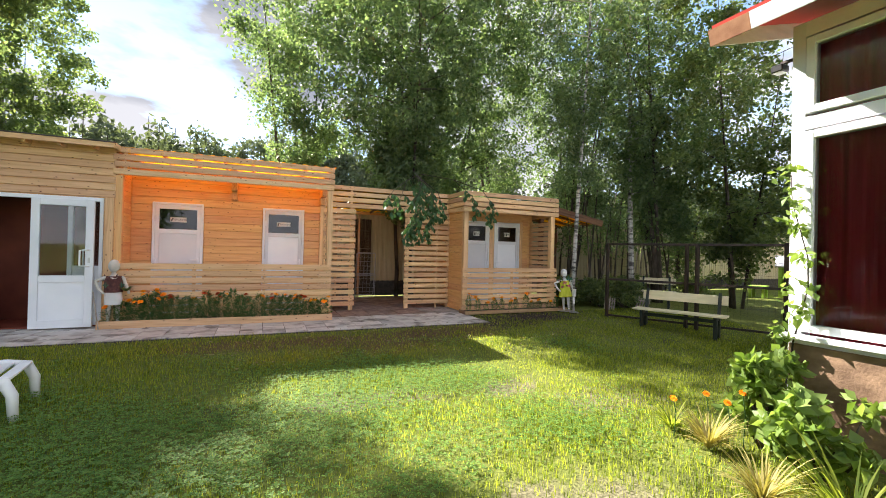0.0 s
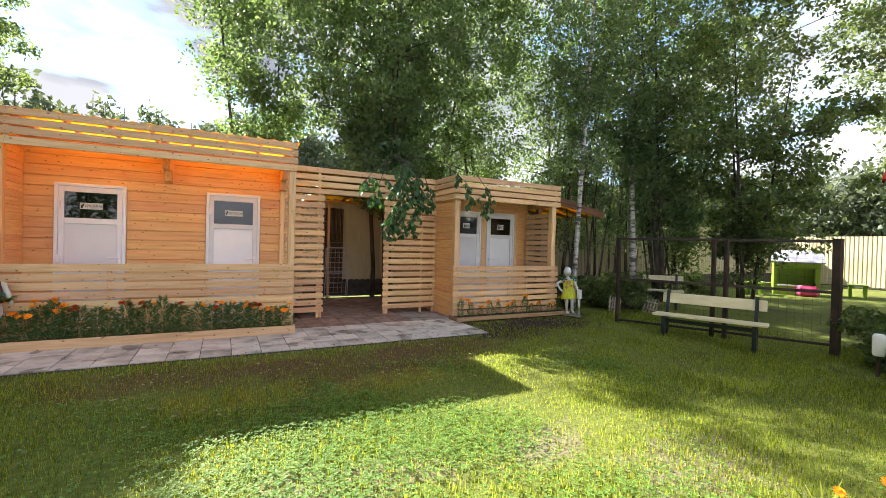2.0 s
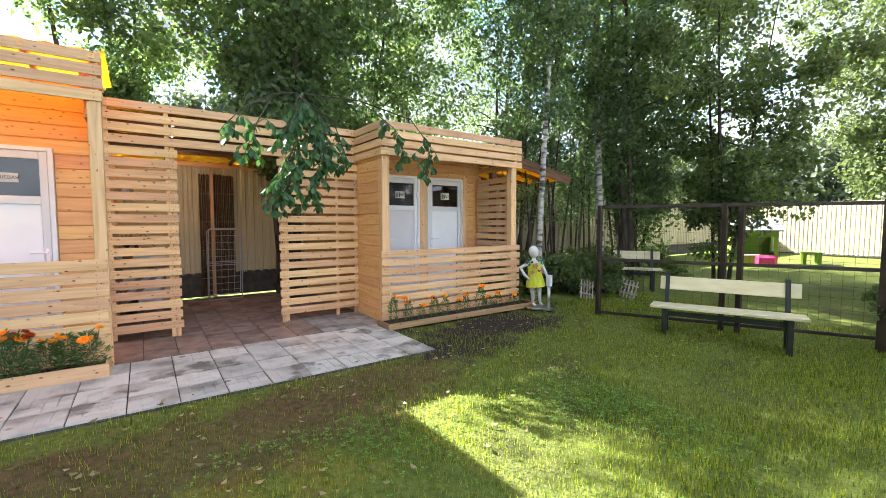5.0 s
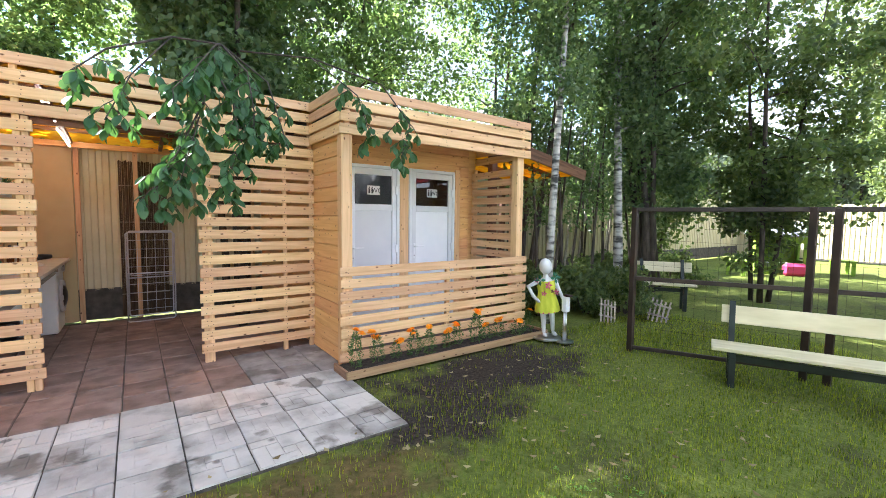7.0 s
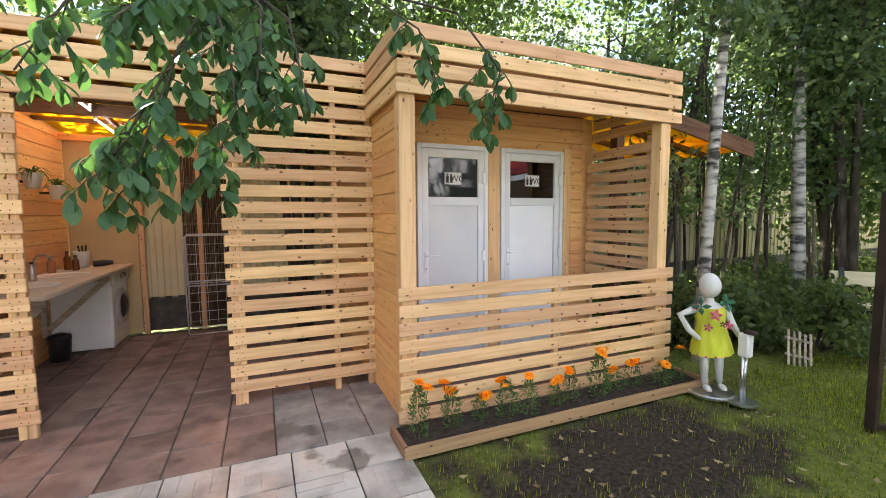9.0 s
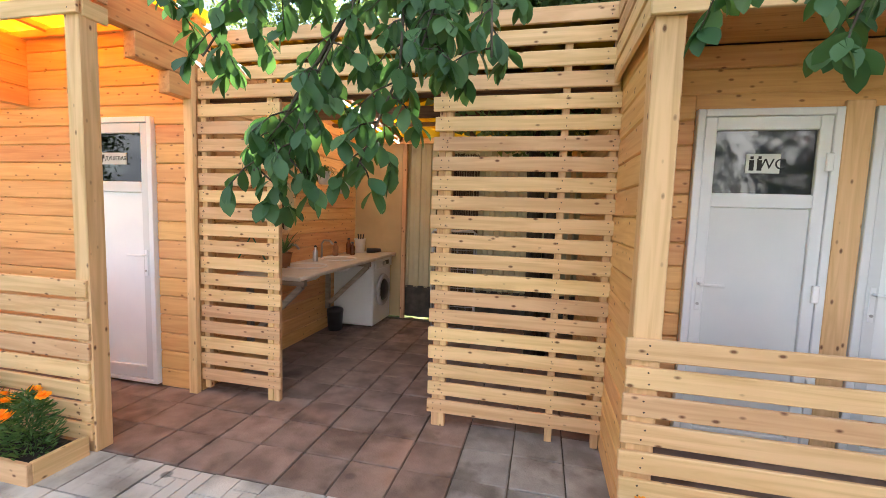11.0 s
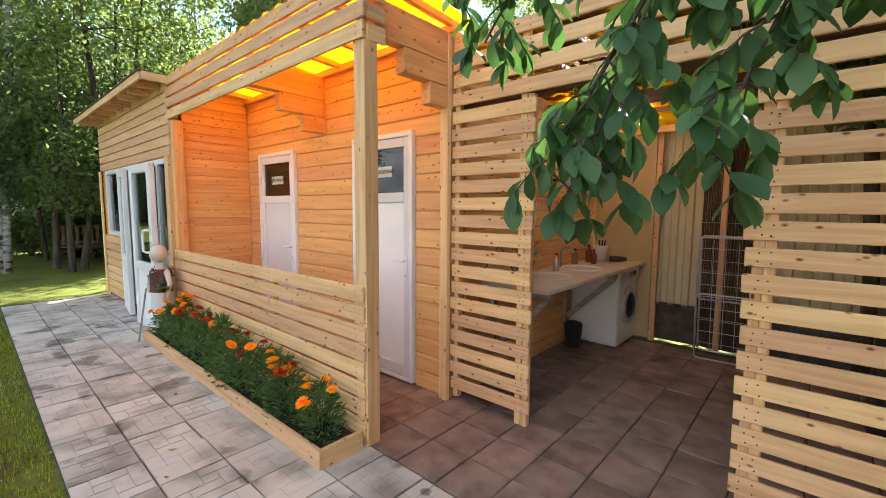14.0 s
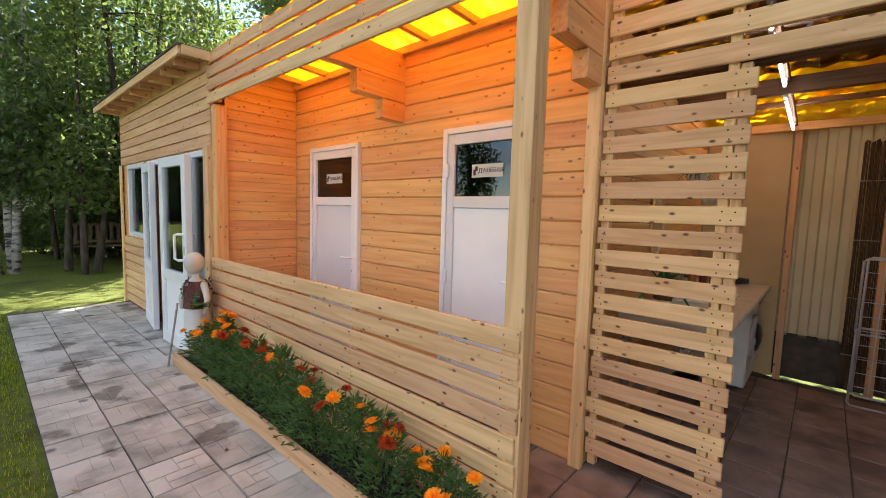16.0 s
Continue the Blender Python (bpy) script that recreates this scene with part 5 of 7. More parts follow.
for k in range(14):
    a = k * math.tau / 14
    add_ball(bm, (0.155 * math.cos(a), 0.135 * math.sin(a), 0.345), 0.012, (1, 1, 1), 1)
part("hem_flowers", bm, ROSE, dress)
base = thing("figure_base", "grey round foot plate of the mannequin", "base", pose(6.75, 7.22, 0))
bm = bmesh.new()
add_lathe(bm, [(0.17, 0.0), (0.17, 0.018), (0.16, 0.026)], 28)
part("plate", bm, STEEL, base)

disp = thing("dispenser_stand", "white sanitiser dispenser on a steel post", "dispenser", pose(6.80, 7.0, 0) @ Matrix.Diagonal((0.9, 0.9, 0.97, 1)))
bm = bmesh.new()
add_lathe(bm, [(0.12, 0.0), (0.12, 0.012), (0.11, 0.016)], 24)
part("foot_plate", bm, STEEL, disp)
for x in (-0.018, 0.018):
    b = bmesh.new()
    add_tube(b, [(x, 0, 0.01), (x, 0, 0.38)], 0.015, 10)
    part("pole", b, STEEL, disp, smooth=True)
box("dispenser_body", -0.038, 0.038, -0.05, 0.04, 0.37, 0.56, WHITEPAINT, disp, "white dispenser box", 0.012)
box("nozzle", -0.035, 0.035, -0.085, 0.0, 0.56, 0.585, DARKMETAL, disp)

M1 = pose(-1.86, 7.47, 0.07, 0, 0, 15) @ Matrix.Diagonal((0.96, 0.96, 0.96, 1))
child_figure(M1, "pale child mannequin at the flower bed's end", FIGUREDRESS)
tunic = skirt("leaf_tunic", "maroon leafy top on the mannequin", M1, MAROON, [(0.125, 0.50), (0.118, 0.60), (0.122, 0.68), (0.10, 0.76)], "costume")
for k in range(10):
    a = k * math.tau / 10
    blossom(tunic, "leaf", (0.12 * math.cos(a), 0.11 * math.sin(a), 0.62 + 0.06 * (k % 3)), 0.05, MAROON if k % 3 else DARKGREEN, 4)
short = skirt("short_trousers", "cream short trousers on the mannequin", M1, FIGURE, [(0.115, 0.30), (0.12, 0.40), (0.11, 0.52)], "costume")
bag = thing("leaf_bouquet", "bunch of green leaves in the mannequin's arm", "bouquet", M1 @ pose(0.16, -0.08, 0.52))
vs, fs = blade_leaves(46, 0.17, 0.05, 0.4, 0.8, 8)
raw("leaves", vs, fs, DARKLEAF, bag)
stick = thing("walking_stick", "thin pale stick held by the mannequin", "stick")
bm = bmesh.new()
add_tube(bm, [(-1.98, 7.26, 0.0), (-2.09, 7.38, 0.56)], 0.009, 8)
part("rod", bm, GREYWOOD, stick)

# ---- bench, frame fence, yard ----
def bench(m, label, length=1.55):
    t = thing("garden_bench", label, "bench", m, "garden benches")
    board("seat_board", length, 0.035, 0.30, pose(length / 2, 0.02, 0.43), CREAM, t, 0.006)
    board("back_board", length * 0.93, 0.17, 0.03, pose(length / 2 + 0.02, 0.27, 0.69, -10, 0, 0), CREAM, t, 0.006)
    for x in (0.16, length - 0.16):
        b = bmesh.new()
        add_box(b, x - 0.028, x + 0.028, -0.10, -0.03, 0.0, 0.41, None, 0.005)
        part("front_leg", b, DARKPAINT, t)
        b = bmesh.new()
        add_box(b, x - 0.028, x + 0.028, 0.12, 0.19, 0.0, 0.41, None, 0.005)
        add_box(b, x - 0.024, x + 0.024, -0.025, 0.025, 0.0, 0.47, pose(0, 0.17, 0.36, -14, 0, 0))
        part("back_leg", b, DARKPAINT, t)
        box("bearer", x - 0.024, x + 0.024, -0.12, 0.2, 0.35, 0.41, DARKPAINT, t)
    box("stretcher", 0.16, length - 0.16, 0.02, 0.06, 0.30, 0.36, DARKPAINT, t)
    return t


bench_turn = math.degrees(math.atan2(4.054 - 5.474, 7.512 - 6.941))
bench(pose(7.05, 5.53, -0.14, 0, 0, bench_turn), "cream-painted bench on dark legs on the lawn")
bench(pose(9.55, 7.75, -0.03, 0, 0, -55), "cream-painted bench in the shade of the trees", 0.95)


def frame_fence():
    t = thing("mesh_fence", "dark brown metal frame fence with wire mesh", "fence")
    pts = [Vector((7.20, 6.41, 0)), Vector((7.87, 5.04, -0.05)), Vector((8.56, 3.66, -0.10))]
    for i, p in enumerate(pts):
        s = 0.05 if i == 2 else 0.029
        box("post", p.x - s, p.x + s, p.y - s, p.y + s, -0.18, 1.60 if i == 2 else 1.58, DARKMETAL, t)
    s = 0.03
    box("post", 7.95 - s, 7.95 + s, 4.88 - s, 4.88 + s, -0.18, 1.57, DARKMETAL, t)
    d = (pts[2] - pts[0])
    L = d.length
    a = math.degrees(math.atan2(d.y, d.x))
    for z, h in ((1.56, 0.045), (0.80, 0.045), (0.02, 0.04)):
        board("rail", L, h, 0.035, pose((pts[0].x + pts[2].x) / 2, (pts[0].y + pts[2].y) / 2, z, 0, 0, a), DARKMETAL, t)
    vs, fs = [], []
    u = d.normalized()
    nrm = Vector((-u.y, u.x, 0)) * 0.001
    def strip(p, q, w):
        o = len(vs)
        vs.extend([tuple(p - w + nrm), tuple(p + w + nrm), tuple(q + w + nrm), tuple(q - w + nrm), tuple(p - w - nrm), tuple(p + w - nrm), tuple(q + w - nrm), tuple(q - w - nrm)])
        fs.extend([(o, o + 1, o + 2, o + 3), (o + 7, o + 6, o + 5, o + 4)])
    for k in range(int(L / 0.1)):
        p = pts[0] + u * (k * 0.1)
        strip(p + Vector((0, 0, 0.12)), p + Vector((0, 0, 1.60)), u * 0.001)
    for k in range(11):
        z = 0.12 + k * 0.14
        strip(pts[0] + Vector((0, 0, z)), pts[2] + Vector((0, 0, z)), Vector((0, 0, 0.001)))
    o = raw("wire_mesh", vs, fs, DARKMETAL, t)
    o["kind"] = "stuff"


frame_fence()


def lounger():
    t = thing("sun_lounger", "white plastic sun lounger on the lawn", "lounger", pose(-1.6, 4.12, -0.13, 0, 0, 8))
    for s in (-0.30, 0.30):
        b = bmesh.new()
        add_tube(b, [(0.0, s, 0.0), (-0.01, s, 0.2), (-0.06, s, 0.31), (-0.2, s, 0.34), (-1.0, s, 0.35), (-1.75, s, 0.34), (-1.85, s, 0.2), (-1.88, s, 0.0)], [0.032, 0.04, 0.045, 0.035, 0.03, 0.035, 0.035, 0.03], 10)
        part("side_frame", b, WHITEPAINT, t, smooth=True)
        b = bmesh.new()
        add_tube(b, [(-0.32, s, 0.36), (-0.38, s, 0.52), (-0.5, s, 0.56), (-0.8, s, 0.56), (-0.9, s, 0.36)], 0.026, 8)
        part("arm_rest", b, WHITEPAINT, t, smooth=True)
    for k in range(14):
        b = bmesh.new()
        add_box(b, -0.10 - k * 0.12, -0.02 - k * 0.12, -0.29, 0.29, 0.325, 0.35, None, 0.006)
        part("slat", b, WHITEPAINT, t)
    b = bmesh.new()
    add_tube(b, [(-0.45, -0.31, 0.355), (-0.2, -0.31, 0.37)], 0.008, 6)
    part("hinge_strip", b, BLACK, t)


lounger()

# profiled yard fence
def fence_run(name, label, p0, p1, h, plinth=0.42):
    t = thing(name, label, "fence", None, "", "structure")
    a, b = Vector((*p0, 0)), Vector((*p1, 0))
    L = (b - a).length
    u = (b - a).normalized()
    nrm = Vector((-u.y, u.x, 0))
    n = max(1, round(L / 1.15))
    w = L / n
    prof = []
    k = round(w / 0.144)
    for i in range(k):
        s = w / k
        prof += [(i * s, 0.0), (i * s + 0.42 * s, 0.0), (i * s + 0.52 * s, 0.018), (i * s + 0.9 * s, 0.018)]
    prof.append((w, 0.0))
    vs, fs = [], []
    for x, d in prof:
        for z in (plinth, h):
            vs += [(x, d, z), (x, d + 0.002, z)]
    for i in range(len(prof) - 1):
        q, r = i * 4, i * 4 + 4
        fs += [(q, r, r + 2, q + 2), (q + 1, q + 3, r + 3, r + 1), (q + 2, r + 2, r + 3, q + 3), (q, q + 1, r + 1, r)]
    me = bpy.data.meshes.new("profiled_panel")
    me.from_pydata(vs, [], fs)
    me.materials.append(SHEET)
    ang = math.atan2(u.y, u.x)
    for i in range(n):
        ob = new("profiled_panel", me)
        ob.parent = t
        ob.matrix_local = Matrix.Translation(a + u * w * i) @ Matrix.Rotation(ang, 4, "Z")
    bm = bmesh.new()
    add_box(bm, 0, L, 0.0, 0.05, 0.02, plinth + 0.02, Matrix.Translation(a) @ Matrix.Rotation(ang, 4, "Z"))
    part("plinth_board", bm, PLINTH, t)


fence_run("yard_fence", "cream profiled steel fence with dark plinth", (1.42, BACK), (24.0, BACK), 2.35)
fence_run("yard_fence", "cream profiled steel fence in the sun", (24.0, BACK), (24.0, -9.0), 2.15, 0.05)

# playhouse and toys beyond the frame fence
play = thing("playhouse", "lime green plastic playhouse with grey roof", "playhouse", pose(17.9, 8.1, -0.03, 0, 0, -62))
for q in ((-0.6, -0.5, -0.5, -0.45, 0, 1.1), (0.5, 0.6, -0.5, -0.45, 0, 1.1), (-0.5, 0.5, -0.5, -0.45, 0, 0.35), (-0.5, 0.5, -0.5, -0.45, 0.9, 1.1), (-0.6, -0.55, -0.45, 0.5, 0, 1.1), (0.55, 0.6, -0.45, 0.5, 0, 0.4), (0.55, 0.6, -0.45, -0.25, 0.4, 1.1), (0.55, 0.6, 0.25, 0.5, 0.4, 1.1), (-0.55, 0.55, 0.45, 0.5, 0, 1.1)):
    wb = bmesh.new()
    add_box(wb, *q)
    part("wall_panel", wb, TOYGREEN, play)
rb = bmesh.new()
add_box(rb, -0.7, 0.7, -0.72, 0.0, 0, 0.05, pose(0, 0, 1.46, 32, 0, 0))
add_box(rb, -0.7, 0.7, 0.0, 0.72, 0, 0.05, pose(0, 0, 1.46, -32, 0, 0))
for gx in (-0.6, 0.55):
    gv = [rb.verts.new(c) for c in ((gx, -0.5, 1.1), (gx, 0.5, 1.1), (gx, 0.0, 1.42), (gx + 0.05, -0.5, 1.1), (gx + 0.05, 0.5, 1.1), (gx + 0.05, 0.0, 1.42))]
    for q in ((0, 2, 1), (3, 4, 5), (0, 1, 4, 3), (1, 2, 5, 4), (2, 0, 3, 5)):
        rb.faces.new([gv[i] for i in q])
part("roof", rb, TOYGREY, play)
box("counter", -0.48, 0.15, -0.58, -0.45, 0.30, 0.35, WHITEPAINT, play)
box("cushion", 0.0, 0.55, -0.8, -0.55, 0.0, 0.35, TOYPINK, play, "pink plastic bolster", 0.08)
for x, y, mat, lab, sc in ((16.4, 8.6, TOYGREEN, "lime green plastic toy table", 1.0), (19.2, 6.9, TOYGREEN, "low lime green plastic table", 1.2), (17.0, 4.55, WHITEPAINT, "white plastic garden table", 1.3)):
    t = thing("toy_table", lab, "table", pose(x, y, -0.03, 0, 0, 20))
    box("tabletop", -0.38 * sc, 0.38 * sc, -0.25, 0.25, 0.38, 0.42, mat, t)
    for i in (-0.3 * sc, 0.3 * sc):
        for j in (-0.18, 0.18):
            box("leg", i - 0.04, i + 0.04, j - 0.04, j + 0.04, 0.0, 0.38, mat, t)

# small white picket panels among the bushes
for x, y, a in ((8.05, 7.35, 20), (8.75, 7.05, -15)):
    t = thing("picket_panel", "small weathered white picket panel leaning among plants", "picket panel", pose(x, y, 0.0, -18, 14, a - 40) @ Matrix.Diagonal((0.75, 0.75, 0.75, 1)))
    for k in range(5):
        box("picket", k * 0.08, k * 0.08 + 0.035, 0, 0.014, 0.0, 0.46 - 0.02 * (k % 2), GREYWOOD, t)
    for z in (0.12, 0.33):
        box("crosspiece", -0.02, 0.38, 0.0145, 0.028, z, z + 0.035, GREYWOOD, t)

# ---- white house with red roof ----
HX, HY = 4.15, 1.40
house = thing("house", "white-trimmed house with red roof and red curtains", "house")
wb = bmesh.new()
for q in ((HX, HX + 0.2, HY - 0.09, HY, -0.2, 3.2), (HX, HX + 0.2, HY - 2.6, HY - 0.09, -0.2, 0.68), (HX, HX + 0.2, HY - 2.6, HY - 0.09, 2.34, 2.44), (HX, HX + 0.2, HY - 2.6, HY - 0.09, 3.08, 3.2), (HX, HX + 0.2, HY - 6, HY - 2.6, -0.2, 3.2), (HX + 0.2, HX + 5.77, HY - 0.2, HY, -0.2, 3.2), (HX + 5.57, HX + 5.77, HY - 6, HY - 0.2, -0.2, 3.2), (HX, HX + 5.77, HY - 6.2, HY - 6, -0.2, 3.2)):
    wb = bmesh.new()
    add_box(wb, *q)
    part("wall", wb, UPVC, house)
box("plinth", HX - 0.03, HX - 0.003, HY - 3.0, HY - 0.02, -0.2, 0.64, BROWNBASE, house, "brown boarded base")
for z0, z1 in ((0.74, 2.32), (2.46, 3.06)):
    w = bmesh.new()
    y0, y1 = HY - 2.58, HY - 0.10
    for q in ((y1 - 0.06, y1, z0, z1), (y0, y0 + 0.06, z0, z1), (y0 + 0.06, y1 - 0.06, z1 - 0.06, z1), (y0 + 0.06, y1 - 0.06, z0, z0 + 0.06), (HY - 1.40, HY - 1.32, z0 + 0.06, z1 - 0.06)):
        add_box(w, HX - 0.02, HX + 0.06, q[0], q[1], q[2], q[3], None, 0.004)
    win = part("window", w, UPVC, house, "white plastic window frame")
    box("pane", HX + 0.01, HX + 0.018, y0 + 0.06, y1 - 0.06, z0 + 0.06, z1 - 0.06, CLEARGLASS, win, "reflecting glass", 0)
box("sill", HX - 0.09, HX - 0.003, HY - 2.62, HY + 0.02, 0.68, 0.72, UPVC, house, "white sill", 0.006)
n = 120
vs = [(HX + 0.105 + 0.025 * math.sin(i * 0.9) + 0.012 * math.sin(i * 0.37), HY - 0.10 - 2.4 * i / n, z) for i in range(n + 1) for z in (0.70, 3.1)]
fs = [(2 * i, 2 * i + 1, 2 * i + 3, 2 * i + 2) for i in range(n)]
cu = raw("curtain", vs, fs, CURTAIN, house, "dark red curtain")
rb = bmesh.new()
add_box(rb, HX - 0.55, HX + 3.0, HY - 7, HY + 0.32, 0, 0.03, pose(0, 0, 0) @ Matrix.Translation((HX, 0, 3.36)) @ pose(0, 0, 0, 0, -16, 0) @ Matrix.Translation((-HX, 0, 0)))
part("roof_slope", rb, REDROOF, house)
rb = bmesh.new()
add_box(rb, HX + 2.77, HX + 6.32, HY - 7, HY + 0.32, 0, 0.03, Matrix.Translation((HX + 5.77, 0, 3.36)) @ pose(0, 0, 0, 0, 16, 0) @ Matrix.Translation((-HX - 5.77, 0, 0)))
part("roof_slope", rb, REDROOF, house)
for gy in (HY - 0.2, HY - 6.2):
    gb = bmesh.new()
    gv = [gb.verts.new(c) for c in ((HX, gy, 3.2), (HX + 5.77, gy, 3.2), (HX + 2.885, gy, 4.14), (HX, gy + 0.2, 3.2), (HX + 5.77, gy + 0.2, 3.2), (HX + 2.885, gy + 0.2, 4.14))]
    for q in ((0, 1, 2), (3, 5, 4), (0, 3, 4, 1), (1, 4, 5, 2), (2, 5, 3, 0)):
        gb.faces.new([gv[i] for i in q])
    part("gable", gb, UPVC, house)
for yy, nm in ((HY + 0.33, "verge_board"),):
    b = bmesh.new()
    add_box(b, HX - 0.55, HX + 3.0, yy - 0.012, yy + 0.012, -0.13, 0.0, Matrix.Translation((HX, 0, 3.36)) @ pose(0, 0, 0, 0, -16, 0) @ Matrix.Translation((-HX, 0, 0)))
    part(nm, b, CREAM, house)
for y0, y1, mt in ((HY + 0.02, HY + 0.34, TERRACOTTA), (HY - 7, HY + 0.018, UPVC)):
    b = bmesh.new()
    add_box(b, HX - 0.575, HX - 0.55, y0, y1, -0.13, 0.0, Matrix.Translation((HX, 0, 3.36)) @ pose(0, 0, 0, 0, -16, 0) @ Matrix.Translation((-HX, 0, 0)))
    part("eaves_board", b, mt, house)

flood = thing("floodlight", "small black floodlight on the house corner", "lamp", pose(HX + 0.06, HY, 2.96, 0, 0, -90))
box("arm", -0.12, 0.0, -0.012, 0.012, -0.012, 0.012, DARKMETAL, flood)
box("lamp_head", -0.17, -0.08, -0.05, 0.05, -0.075, -0.014, BLACK, flood, "black lamp head", 0.008)
box("lens", -0.16, -0.09, -0.04, 0.04, -0.079, -0.076, WHITEPAINT, flood)

# second red-roofed house farther along
far_house = thing("house", "far house with red steel roof", "house")
wb = bmesh.new()
add_box(wb, 12.2, 16.5, -2.0, 3.5, -0.2, 2.7)
part("wall", wb, CREAM, far_house)
rb = bmesh.new()
add_box(rb, 0, 3.4, -2.6, 4.05, 0, 0.06, pose(11.35, 0, 2.75, 0, -48, 0))
part("roof", rb, REDROOF, far_house)
for k in range(8):
    b = bmesh.new()
    add_box(b, 0.0, 3.3, 4.02 - k * 0.45, 4.06 - k * 0.45, -0.05, 0.0, pose(11.35, 0, 2.75, 0, -48, 0))
    part("roof_rib", b, DARKMETAL, far_house)
lampx = thing("garden_lamp", "white cylindrical lamp on a short post", "lamp", pose(7.75, 2.95, -0.14))
b = bmesh.new()
add_tube(b, [(0, 0, 0), (0, 0, 0.28)], 0.022, 8)
part("stem", b, DARKMETAL, lampx)
b = bmesh.new()
add_lathe(b, [(0.05, 0.26), (0.062, 0.28), (0.062, 0.5), (0.05, 0.53)], 16)
part("shade", b, WHITEPAINT, lampx, smooth=True)

caravan = thing("caravan", "white caravan parked beyond the trees", "caravan", pose(-19.0, 7.2, 0.0, 0, 0, 80))
bm = bmesh.new()
add_box(bm, -2.4, 2.4, -1.0, 1.0, 0.45, 2.5, None, 0.22)
part("body", bm, WHITEPAINT, caravan)
for x in (-1.3, 1.2):
    box("window", x - 0.55, x + 0.55, -1.012, -0.995, 1.35, 1.95, BLACK, caravan, "dark window")
box("stripe", -2.2, 2.2, -1.006, -0.996, 0.95, 1.1, TOYGREY, caravan)
for y in (-0.9, 0.9):
    b = bmesh.new()
    add_lathe(b, [(0.30, -0.09), (0.32, -0.06), (0.32, 0.06), (0.30, 0.09)], 20, pose(0, y, 0.32, 90, 0, 0))
    wh = part("wheel", b, BLACK, caravan)

# ---- trees and plants ----
def leaf_cloud(centres, radii, count, size, seed, flat=0.75, hang=0.3):
    """Folded pointed leaves scattered in clumps."""
    r = np.random.default_rng(seed)
    c = np.asarray(centres, float)
    idx = r.integers(0, len(c), count)
    d = r.normal(size=(count, 3))
    d /= np.linalg.norm(d, axis=1)[:, None] + 1e-9
    rad = np.asarray(radii)[idx] * r.uniform(0.15, 1.0, count) ** 0.55
    p = c[idx] + d * rad[:, None] * np.array([1, 1, flat])
    a = r.normal(size=(count, 3)) + np.array([0, 0, -hang])
    a /= np.linalg.norm(a, axis=1)[:, None]
    b = np.cross(a, r.normal(size=(count, 3)))
    b /= np.linalg.norm(b, axis=1)[:, None]
    nn = np.cross(a, b)
    s = size * r.uniform(0.65, 1.25, count)[:, None]
    v = np.stack([p, p + a * s * 0.5 + b * s * 0.3 + nn * s * 0.1, p + a * s, p + a * s * 0.5 - b * s * 0.3 + nn * s * 0.1], 1).reshape(-1, 3)
    i = np.arange(count) * 4
    f = np.concatenate([np.stack([i, i + 1, i + 2], 1), np.stack([i, i + 2, i + 3], 1)])
    return v, f


def mesh_np(name, v, f, mat, parent=None, label=""):
    me = bpy.data.meshes.new(name)
    me.vertices.add(len(v))
    me.vertices.foreach_set("co", np.asarray(v, np.float32).ravel())
    me.loops.add(len(f) * 3)
    me.loops.foreach_set("vertex_index", np.asarray(f, np.int32).ravel())
    me.polygons.add(len(f))
    me.polygons.foreach_set("loop_start", np.arange(len(f), dtype=np.int32) * 3)
    me.update(calc_edges=True)
    me.validate()
    return finish(name, me, mat, parent, label)


